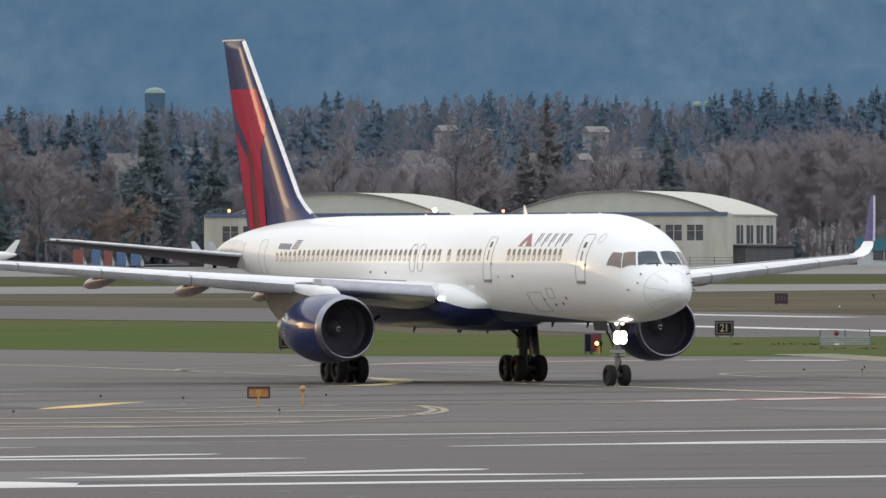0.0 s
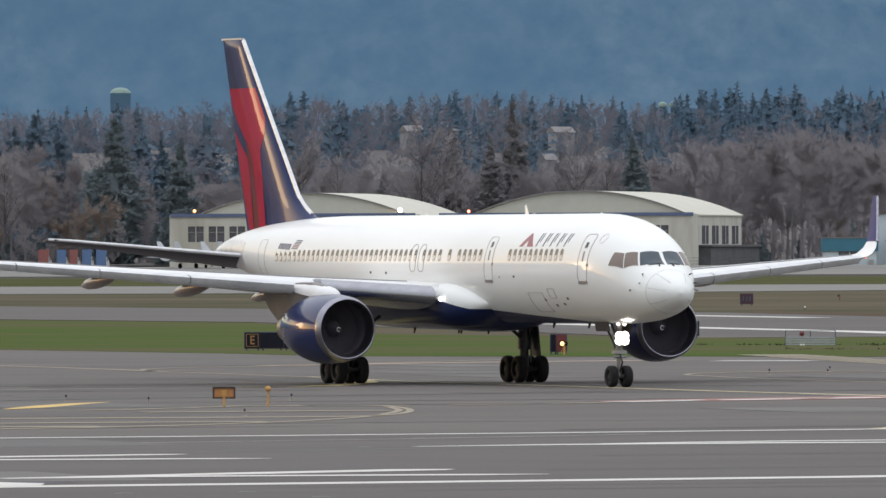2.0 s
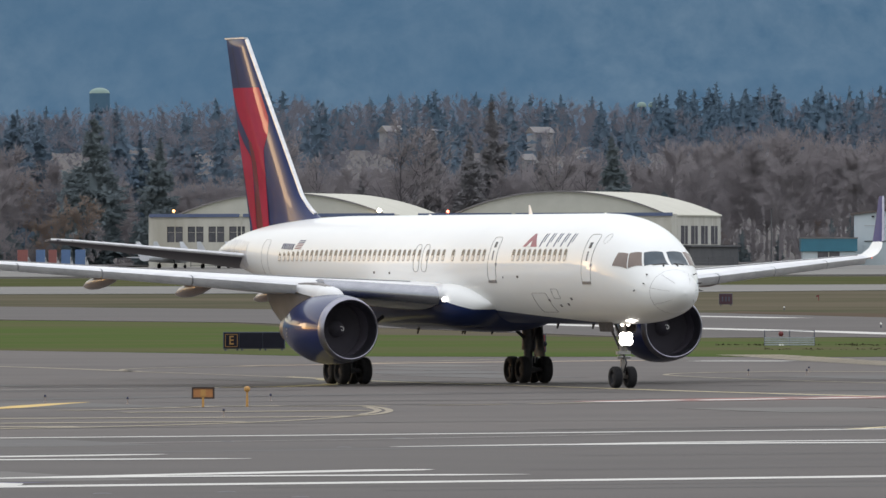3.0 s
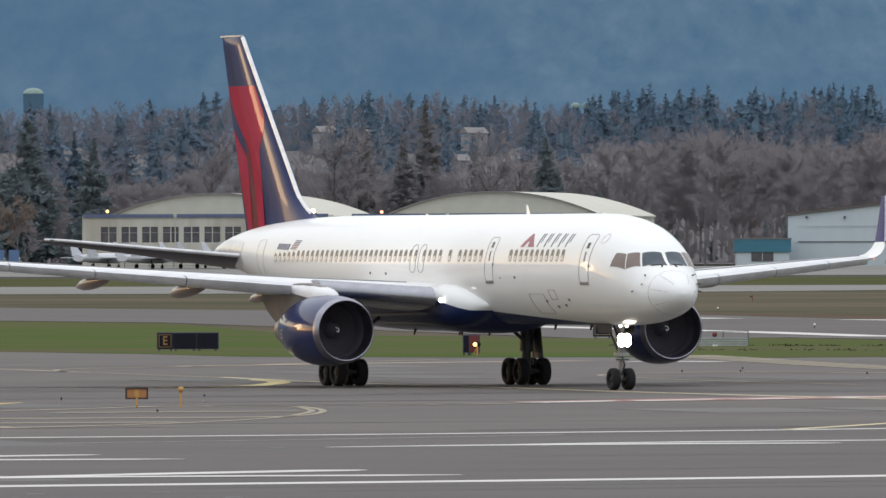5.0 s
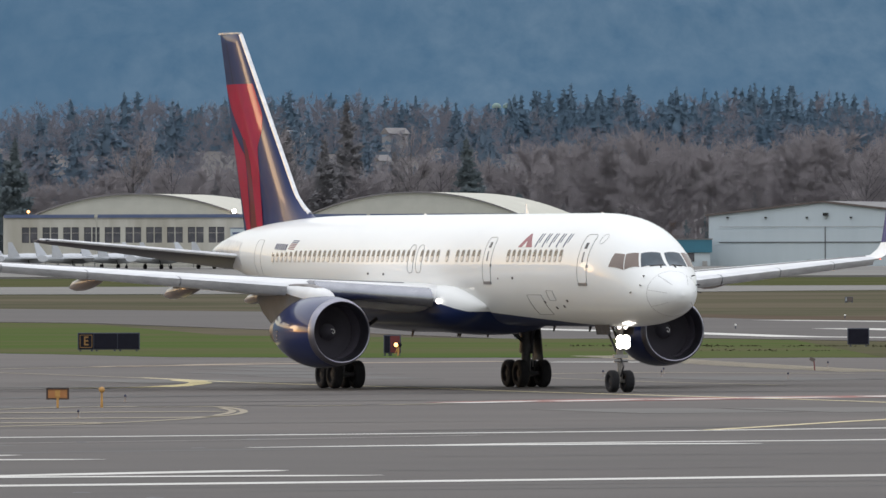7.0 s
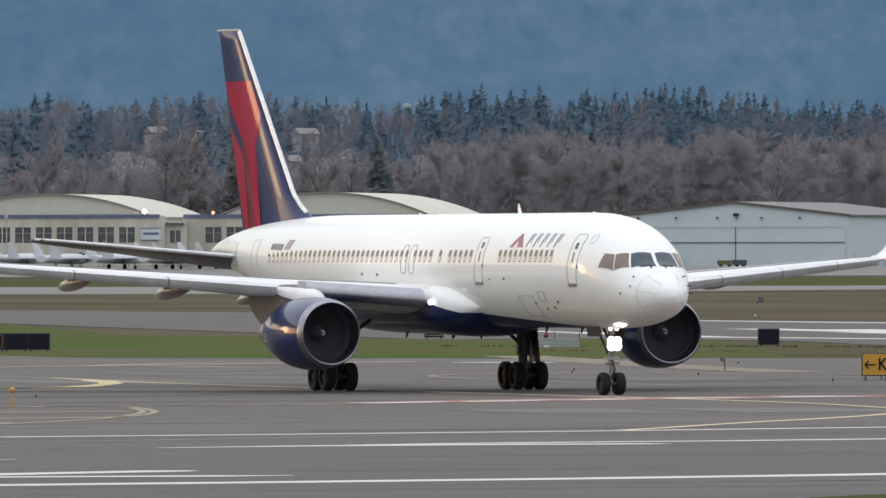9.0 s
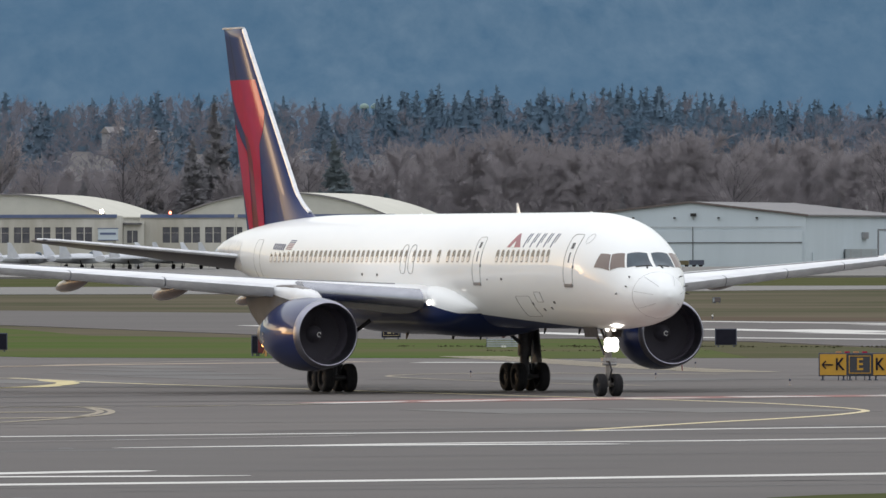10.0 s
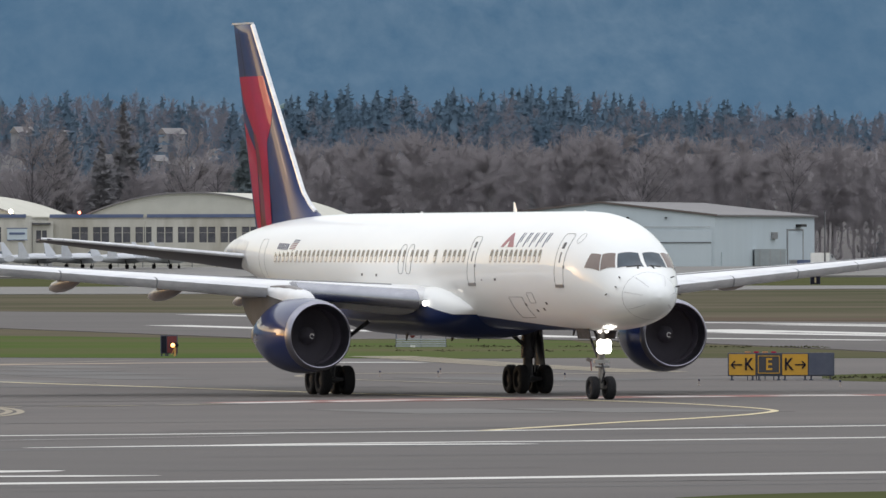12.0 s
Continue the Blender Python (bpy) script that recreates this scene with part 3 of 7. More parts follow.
    s = Shape().loft([[(q * 1.012, -.17, z + .02), (q * 1.012, -.17, z + .26), (q * 1.012, -.01, z + .26), (q * 1.012, -.01, z + .02)] for q, z in arc])
    part("verge", s, M_GREYROOF, h, "dark rim along the gable's arch")
    g = .62 * f0 + .38 * f1
    part("fascia", Shape().box(((f0 + g) / 2 - .1, y0 - .1, eave + .05), (g - f0 - .5, .6, .55)).box(((g + f1) / 2 + .2, y0 - .1, eave + .05), (f1 - g - .2, .6, .55)), M_BLUEBAND, h, "faded blue fascia along the eaves")
    part("downpipe", Shape().tube((g, y0 - .22, 0), (g, y0 - .22, eave), .09, n=8), M_WALL, h)
    if side_windows:
        for i in range(5):
            y = 6 + i * (depth - 12) / 4
            win = part("window", Shape().box((w + .02, y, 5.2), (.14, (depth - 12) / 4 * .62, 3.0)), M_HWIN, h, "tall dark side window")
            part("mullion", Shape().box((w + .10, y, 5.2), (.06, .3, 3.0)), M_WALL, win)
        part("lean_to", Shape().box((w + 1.6, depth / 2 + 1, 1.6), (3.2, depth - 4, 3.2)).box((w + 1.75, depth / 2 + 1, 3.35), (3.6, depth - 3.4, .3)), M_DARKWALL, h, "low dark lean-to along the side wall")
    return h


def build_metal_hangar():
    """A wide white metal hangar with a shallow gable."""
    base = land(2010)
    h = thing("metal_hangar", (95.2, 2008, base), "large white metal-clad hangar with a shallow grey gable roof", "hangar", rz=-18)
    w, d, e, r = 19.5, 66.0, 8.35, 2.15
    s = Shape()
    out = [(-w, 0), (w, 0), (w, e), (0, e + r), (-w, e)]
    for y0, y1 in ((0, .3), (d - .3, d)):
        s.add([(a, y, z) for y in (y0, y1) for a, z in out], [(0, 1, 2, 3, 4), (9, 8, 7, 6, 5)] + [(i, i + 5, (i + 1) % 5 + 5, (i + 1) % 5) for i in range(5)])
    s.box((w - .15, d / 2, e / 2), (.3, d - .7, e - .01)).box((-w + .15, d / 2, e / 2), (.3, d - .7, e - .01))
    part("wall", s, M_METALWALL, h, "pale ribbed metal wall", 0)
    s = Shape()
    for k in (-1, 1):
        s.add([(0, -.4, e + r), (k * (w + .5), -.4, e - .05), (k * (w + .5), d + .4, e - .05), (0, d + .4, e + r), (0, -.4, e + r + .3), (k * (w + .5), -.4, e + .25), (k * (w + .5), d + .4, e + .25), (0, d + .4, e + r + .3)],
              [(0, 1, 2, 3), (4, 7, 6, 5), (0, 4, 5, 1), (1, 5, 6, 2), (2, 6, 7, 3)])
    part("roof", s, M_GREYROOF, h, "shallow grey metal roof", 0)
    part("roof_trim", Shape().add([(-w - .5, -.46, e), (0, -.46, e + r + .05), (0, -.46, e + r + .36), (-w - .5, -.46, e + .3)], [(0, 1, 2, 3)]).add([(w + .5, -.46, e), (0, -.46, e + r + .05), (0, -.46, e + r + .36), (w + .5, -.46, e + .3)], [(0, 1, 2, 3)]), M_BROWN, h, "brown roof edge trim", 0)
    door = part("hangar_door", Shape().box((.6, -.12, 3.0), (36.8, .16, 5.9)), M_METALWALL, h, "wide closed sliding hangar door")
    part("door_rail", Shape().box((.65, -.3, 4.05), (36.6, .1, .15)), M_DARKWALL, door, "dark horizontal door rail")
    part("door_head", Shape().box((.6, -.3, 6.6), (36.5, .1, .07)), M_DULL, door, "thin grey rail over the door")
    part("door_joint", Shape().box((.4, -.25, 3.3), (.13, .1, 6.6)), M_DARKWALL, door)
    for x in (-16.2, -9.7, -2.7, .5, 4.8, 11.3):
        lamp = part("wall_lamp", Shape().box((x, -.35, 8.1 if x != .5 else 8.6), (.34, .4, .24) if x != .5 else (.8, .6, .5)), M_BLACK, h, "dark wall-mounted floodlight")
        part("lamp_arm", Shape().tube((x, -.1, 7.8), (x, -.5, 8.1), .06, n=6), M_DULL, lamp)
    side = part("side_door", Shape().box((w + .06, 52.5, 3.0), (.12, 10.0, 6.0)), M_METALWALL, h, "white roller door in the side wall")
    part("door_frame", Shape().box((w + .10, 47.3, 3.05), (.16, .5, 6.1)).box((w + .10, 57.7, 3.05), (.16, .5, 6.1)).box((w + .10, 52.5, 6.2), (.16, 10.9, .22)), M_DULL, side, "thin dark door frame")
    part("door_vent", Shape().box((w + .14, 52.5, .8), (.08, 8.6, .7)), M_DULL, side, "dark vent strip low in the door")
    part("small_door", Shape().box((w + .10, 6.0, 1.2), (.12, 4.2, 2.4)), M_METALWALL, h)
    part("wall_unit", Shape().box((w + .25, 38, 5.2), (.4, 3.0, 1.1)), M_DULL, h, "grey wall-mounted unit")
    part("wall_lamp", Shape().box((w + .5, 55, 6.9), (1.0, 3.6, .45)), M_BLACK, h, "dark wall-mounted floodlight")
    c = thing("storage_crate", (124.2, 2026, land(2026)), "pale grey storage crate beside the hangar wall", "crate")
    part("box", Shape().box((0, 0, 1.5), (5.2, 2.2, 2.8)), M_RAILGREY, c)
    for q in (-1.7, 0, 1.7):
        part("rib", Shape().box((q, -1.13, 1.5), (.12, .06, 2.7)), M_DULL, c)
    part("skid", Shape().box((0, 0, .05), (4.6, 1.8, .1)), M_DULL, c)
    g = thing("ground_generator", (129.6, 2021, land(2021)), "low dark blue generator cart beside the crate", "cart")
    part("housing", Shape().box((0, 0, .75), (2.3, 1.2, .7)), M_BLUEBAND, g)
    for x in (-.8, .8):
        part("wheel", Shape().turn([(-.1, .3), (.1, .3), (.1, .02)], 14, "y", (x, -.5, .3)), M_TYRE, g)
    return h


def build_small_buildings():
    # low office with a teal fascia
    b = thing("office_building", (72.2, 2004, land(2004)), "low white office with a deep teal fascia beside the hangar", "building")
    part("wall", Shape().box((0, 4, 1.2), (8.6, 8, 2.4)), M_METALWALL, b, "white office wall")
    part("fascia", Shape().box((0, 4, 3.45), (9.2, 8.6, 2.1)), M_TEAL, b, "deep teal fascia")
    part("roof", Shape().box((0, 4, 4.6), (9.4, 8.8, .2)), M_GREYROOF, b)
    win = part("window", Shape().box((-.1, -.04, 1.62), (3.6, .12, 1.45)), M_HWIN, b, "wide dark office window")
    part("mullion", Shape().box((-.1, -.12, 1.62), (.12, .1, 1.45)), M_WALL, win)
    part("cabinet", Shape().box((3.4, -.3, .5), (.8, .5, 1.0)), M_DULL, b)
    # flat link building between the two barrel hangars
    b = thing("annex", (3.8, 1997.0, land(2000)), "flat-roofed off-white annex between the hangars", "building")
    part("wall", Shape().box((0, 5, 3.85), (3.4, 9, 7.7)), M_WALL, b, "stained off-white annex wall")
    part("canopy", Shape().box((-.2, .2, 7.3), (3.0, .7, .25)), M_DARKWALL, b, "dark canopy over the annex window")
    win = part("window", Shape().box((-.2, .47, 5.2), (1.7, .12, 2.0)), M_HWIN, b, "dark annex window")
    part("mullion", Shape().box((-.2, .40, 5.2), (.12, .08, 2.0)), M_WALL, win)
    part("door", Shape().box((.9, .47, 1.3), (1.2, .12, 2.6)), M_DULL, b)
    # apron lamps on the hangar parapets
    for x, z, m in ((-35.0, 11.9, M_AMBER), (-1.4, 11.9, M_WARMLAMP), (9.8, 11.7, M_REDLAMP)):
        # on the flat roof behind each front
        roof, mid = land(2000) + 8.62, -17.4 if x < 5 else 27.9
        l_ = thing("apron_lamp", (x, 1998.2 - .213 * (x - mid), roof), "lit lamp on a short pole at the hangar parapet", "lamp", "apron lamps")
        part("pole", Shape().tube((0, 0, 0), (0, 0, z - .3 - roof), .07, n=8), M_DULL, l_)
        part("bulb", Shape().ball((0, -.1, z - .1 - roof), .36 if m is M_WARMLAMP else .24, 12), m, l_, "glowing lamp globe")
    # tall thin poles
    for x, y, h in ((62.3, 1990, 9.4), (131.3, 1995, 9.2)):
        p = thing("light_pole", (x, y, land(y)), "tall thin dark light pole beside the hangars", "pole", "light poles")
        part("pole", Shape().tube((0, 0, 0), (0, 0, h), .14, .08, 8), M_DARKWALL, p)
        part("lamp_head", Shape().box((0, -.4, h), (.35, .9, .18)), M_DARKWALL, p)
    # sign board on the hangar front
    b = thing("wall_sign", (-.37, 1991.95, land(2000) + 5.6), "pale board with unreadable lettering on the hangar wall", "sign", rz=-12)
    part("board", Shape().box((0, 0, 0), (3.3, .1, 1.9)), M_METALWALL, b)
    part("lettering_bar", Shape().box((0, -.08, .1), (2.6, .06, .35)), M_BLUEBAND, b)
    part("frame", Shape().box((0, -.05, .95), (3.5, .12, .12)).box((0, -.05, -.95), (3.5, .12, .12)), M_BLUEBAND, b)


# ---- woods, ridge and hills ----
def twig_mat(name, a, b, soft=.8):
    """Matt foliage of thin blades that pass on about as much light as they throw back, shaded partly as one soft mass."""
    m = mat(name, a, .95, second=b, scale=.12, detail=3, spec=.0)
    n, l = m.node_tree.nodes, m.node_tree.links
    colour = n["Principled BSDF"].inputs["Base Color"].links[0].from_socket
    geo, mx, turn_ = n.new("ShaderNodeNewGeometry"), n.new("ShaderNodeMix"), n.new("ShaderNodeVectorMath")
    mx.data_type = "VECTOR"
    mx.inputs[0].default_value = soft
    mx.inputs[5].default_value = (0.0, -.90, .44)
    l.new(geo.outputs["Normal"], mx.inputs[4])
    turn_.operation = "SCALE"
    turn_.inputs["Scale"].default_value = -1.0
    l.new(mx.outputs[1], turn_.inputs[0])
    front, back, sum_ = n.new("ShaderNodeBsdfDiffuse"), n.new("ShaderNodeBsdfTranslucent"), n.new("ShaderNodeAddShader")
    for sh, normal in ((front, mx.outputs[1]), (back, turn_.outputs[0])):
        l.new(colour, sh.inputs["Color"])
        l.new(normal, sh.inputs["Normal"])
    l.new(front.outputs[0], sum_.inputs[0])
    l.new(back.outputs[0], sum_.inputs[1])
    l.new(sum_.outputs[0], n["Material Output"].inputs["Surface"])
    return m


# tree colours have the haze mixed in: paler near, bluer on slope and ridge
M_BARE = twig_mat("bare_twigs", (.230, .212, .224), (.208, .192, .203), .95)
M_BARK = twig_mat("bark", (.204, .187, .199), (.184, .169, .181))
M_LIMB = twig_mat("dark_wet_limbs", (.104, .098, .106), (.092, .088, .096))
M_RUST = twig_mat("russet_twigs", (.225, .175, .150), (.20, .165, .148), .9)
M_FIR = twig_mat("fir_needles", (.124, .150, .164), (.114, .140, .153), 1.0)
M_MID_FIR = twig_mat("haze_grey_fir_needles", (.176, .170, .182), (.166, .166, .178), 1.0)
M_SLOPE_FIR = twig_mat("haze_tinted_slope_firs", (.108, .150, .198), (.100, .141, .187), 1.0)
M_FAR_FIR = twig_mat("haze_tinted_ridge_firs", (.100, .152, .206), (.094, .142, .195), 1.0)
M_FAR_BARE = twig_mat("haze_tinted_bare_woods", (.166, .166, .194), (.152, .150, .174), .95)


class Cloud:
    """Collects many triangles as arrays, for woods."""

    def __init__(self):
        self.v, self.n = [], 0

    def tris(self, a):
        self.v.append(np.asarray(a, np.float32).reshape(-1, 3))

    def mesh(self, name):
        v = np.concatenate(self.v)
        me = bpy.data.meshes.new(name)
        k = len(v)
        me.vertices.add(k)
        me.vertices.foreach_set("co", v.ravel())
        me.loops.add(k)
        me.loops.foreach_set("vertex_index", np.arange(k, dtype=np.int32))
        me.polygons.add(k // 3)
        me.polygons.foreach_set("loop_start", np.arange(0, k, 3, dtype=np.int32))
        me.update(calc_edges=True)
        return me


def ribbon(p, q, w0, w1, rng):
    """Thin tapering limbs: three-sided prisms from p to q (arrays)."""
    d = q - p
    d = d / (np.linalg.norm(d, axis=1, keepdims=True) + 1e-9)
    u = np.cross(d, np.tile([0.31, .95, .05], (len(d), 1)))
    u /= np.linalg.norm(u, axis=1, keepdims=True) + 1e-9
    w = np.cross(d, u)
    out = []
    off = [(math.cos(t) * u + math.sin(t) * w) for t in (0, 2.094, 4.189)]
    w0, w1 = np.reshape(w0, (-1, 1)), np.reshape(w1, (-1, 1))
    for i in range(3):
        a, b = off[i], off[(i + 1) % 3]
        A, B, C, D = p + a * w0, p + b * w0, q + b * w1, q + a * w1
        out.append(np.stack([A, B, C], 1))
        out.append(np.stack([A, C, D], 1))
    return np.concatenate(out).reshape(-1, 3)


def bare_tree(rng, h, spread=.32, twigs=900, limbs=26):
    """A leafless broadleaf tree: limbs and a haze of fine twigs. Returns (limb triangles, twig triangles)."""
    wood, fine = [], []
    lean = rng.normal(0, .02, 2)
    n = 7
    zs = np.linspace(0, h * .80, n)
    trunk = np.c_[lean[0] * zs + rng.normal(0, .12, n), lean[1] * zs + rng.normal(0, .12, n), zs]
    trunk[0, :2] = 0
    r0 = h * .014
    rad = r0 * (1 - zs / h * .95)
    wood.append(ribbon(trunk[:-1], trunk[1:], rad[:-1], rad[1:], rng))
    k = limbs
    z = rng.uniform(.22, .80, k) * h
    base = np.c_[np.interp(z, zs, trunk[:, 0]), np.interp(z, zs, trunk[:, 1]), z]
    az = rng.uniform(0, 2 * np.pi, k)
    ln = h * spread * rng.uniform(.55, 1.1, k) * (1.15 - .75 * (z / h))
    up = rng.uniform(.7, 1.6, k)
    d = np.c_[np.cos(az), np.sin(az), up]
    d /= np.linalg.norm(d, axis=1, keepdims=True)
    mid = base + d * ln[:, None] * .5
    d2 = d + np.c_[np.zeros(k), np.zeros(k), rng.uniform(.0, .5, k)]
    d2 /= np.linalg.norm(d2, axis=1, keepdims=True)
    tip = mid + d2 * ln[:, None] * .6
    wr = r0 * .42 * (1 - z / h * .7)
    wood.append(ribbon(base, mid, wr, wr * .6, rng))
    wood.append(ribbon(mid, tip, wr * .6, wr * .2, rng))
    # secondary branches from the limbs
    m = k * 5
    i = rng.integers(0, k, m)
    f = rng.uniform(.2, 1, m)[:, None]
    p = np.where(f < .5, base[i] + (mid - base)[i] * f * 2, mid[i] + (tip - mid)[i] * (f * 2 - 1))
    dd = d2[i] + rng.normal(0, .6, (m, 3)) + [0, 0, .25]
    dd /= np.linalg.norm(dd, axis=1, keepdims=True)
    l2 = h * .12 * rng.uniform(.5, 1.2, m)[:, None]
    q = p + dd * l2
    wood.append(ribbon(p, q, np.full(m, r0 * .13), np.full(m, r0 * .05), rng))
    # twigs
    i = rng.integers(0, m, twigs)
    f = rng.uniform(.1, 1, twigs)[:, None]
    p = p[i] + (q - p)[i] * f
    dd = dd[i] + rng.normal(0, .75, (twigs, 3)) + [0, 0, .15]
    dd /= np.linalg.norm(dd, axis=1, keepdims=True)
    q = p + dd * h * .06 * rng.uniform(.5, 1.3, twigs)[:, None]
    side = np.cross(dd, rng.normal(0, 1, (twigs, 3)))
    side /= np.linalg.norm(side, axis=1, keepdims=True) + 1e-9
    w = rng.uniform(.032, .082, twigs)[:, None]
    fine.append(np.stack([p - side * w, p + side * w, q], 1).reshape(-1, 3))
    return np.concatenate(wood), np.concatenate(fine)


def fir_tree(rng, h, wide=.20, boughs=90, sprays=14, width=.035, core=.73):
    """A conifer: a thin ragged core, and drooping boughs that each carry many small sprays. Returns (trunk triangles, bough triangles)."""
    zs = np.linspace(0, h * .97, 6)
    bow = rng.normal(0, .006 * h, (6, 2)) * (zs / h)[:, None]
    t = np.c_[bow, zs]
    rad = h * .012 * (1.02 - zs / h)
    trunk = ribbon(t[:-1], t[1:], rad[:-1], rad[1:], rng)
    a, b, lop = rng.uniform(0, 6, 3)
    crown = rng.uniform(.75, 1.05)      # how fast the crown narrows
    foot = rng.uniform(.03, .16)       # bare stem below the crown

    def reach(f, th):
        """How far the boughs come out at height f round the tree."""
        lump = 1 + .20 * np.sin(a + f * 11) + .14 * np.sin(b + f * 27) + .20 * np.sin(th + lop + f * 4) + .12 * np.sin(th * 3 - f * 23)
        return h * wide * np.maximum(1 - f, 0) ** crown * np.minimum(1, .55 + f * 4) * lump + .02 * h * (1 - f)

    f = np.sort(rng.uniform(0, 1, boughs) ** 1.15) * .97
    th = rng.uniform(0, 2 * np.pi, boughs)
    r = reach(f, th) * rng.uniform(.55, 1.15, boughs)
    z = h * (foot + (1 - foot) * f)
    stem = np.c_[np.interp(z, zs, bow[:, 0]), np.interp(z, zs, bow[:, 1]), z]
    rise = rng.uniform(-.45, .25, boughs) * (1 - f) + .35 * f
    tip = stem + np.c_[np.cos(th) * r, np.sin(th) * r, rise * r]
    # core: a ragged cone round the stem, and flat triangles along the boughs
    out = []
    m, tiers = 7, 12
    fs = np.linspace(0, 1, tiers + 1)
    az = np.arange(m) * 2 * np.pi / m
    rings = []
    for q in fs:
        rr = reach(q, az) * rng.uniform(core - .11, core + .11, m) * (1 if q < .99 else .02)
        zz = h * (foot + (1 - foot) * q) - rr * rng.uniform(0, .15, m)
        rings.append(np.c_[np.cos(az) * rr + np.interp(h * q, zs, bow[:, 0]), np.sin(az) * rr + np.interp(h * q, zs, bow[:, 1]), zz])
    for lo, hi in zip(rings, rings[1:]):
        out.append(np.stack([lo, np.roll(lo, -1, 0), hi], 1))
        out.append(np.stack([np.roll(lo, -1, 0), np.roll(hi, -1, 0), hi], 1))
    up = np.array([0, 0, 1.0])
    across = np.c_[-np.sin(th), np.cos(th), np.zeros(boughs)]
    half = (r * .20 + .004 * h)[:, None]
    mid = stem + (tip - stem) * .62
    out.append(np.stack([stem + up * half * .35, mid - across * half, mid + across * half], 1))
    out.append(np.stack([stem - up * half * .5, mid + across * half, mid - across * half], 1))
    out.append(np.stack([stem + up * half * .9, stem - up * half * .9, mid], 1))
    out.append(np.stack([mid - across * half, tip, mid + across * half], 1))
    # sprays along the boughs
    i = np.repeat(np.arange(boughs), sprays)
    n = len(i)
    g = rng.uniform(.25, 1.08, n)[:, None]
    p = stem[i] + (tip - stem)[i] * g + across[i] * (rng.normal(0, .30, n) * r[i] * (1.1 - .7 * g[:, 0]))[:, None] + up * (rng.normal(-.04, .10, n) * r[i])[:, None]
    d = rng.normal(0, 1, (n, 3)) * [1, 1, .55] + np.c_[np.cos(th), np.sin(th), -.15 + .5 * f][i]
    d /= np.linalg.norm(d, axis=1, keepdims=True)
    e = np.cross(d, rng.normal(0, 1, (n, 3)))
    e /= np.linalg.norm(e, axis=1, keepdims=True) + 1e-9
    k = (h * width * (.16 + 1.0 * (1 - f[i])) * rng.uniform(.45, 1.15, n))[:, None]
    out.append(np.stack([p - e * k * .42, p + e * k * .42, p + d * k * 1.5], 1))
    return trunk, np.concatenate([o.reshape(-1, 3) for o in out])


def place(tri, x, y, z, s=1.0, a=0.0):
    c, sn = math.cos(a), math.sin(a)
    r = np.array([[c, -sn, 0], [sn, c, 0], [0, 0, 1]], np.float32) * s
    return tri @ r.T + np.array([x, y, z], np.float32)


# lines of sight x/y, distances, widths and tops of the houses on the slope
HOUSES = ((.0006, 3060, 4.0, 36.6), (.0046, 3070, 3.6, 35.8), (.0128, 3060, 4.8, 36.2), (.0117, 2900, 2.6, 28.2), (.0163, 2930, 5.0, 28.0), (-.0107, 2880, 2.6, 27.0))
M_HOUSE = mat("pale_house_paint", (.25, .26, .28), .8, second=(.20, .21, .23), scale=.4)


def near_house(u):
    return any(abs(u - h[0]) < .0011 for h in HOUSES)


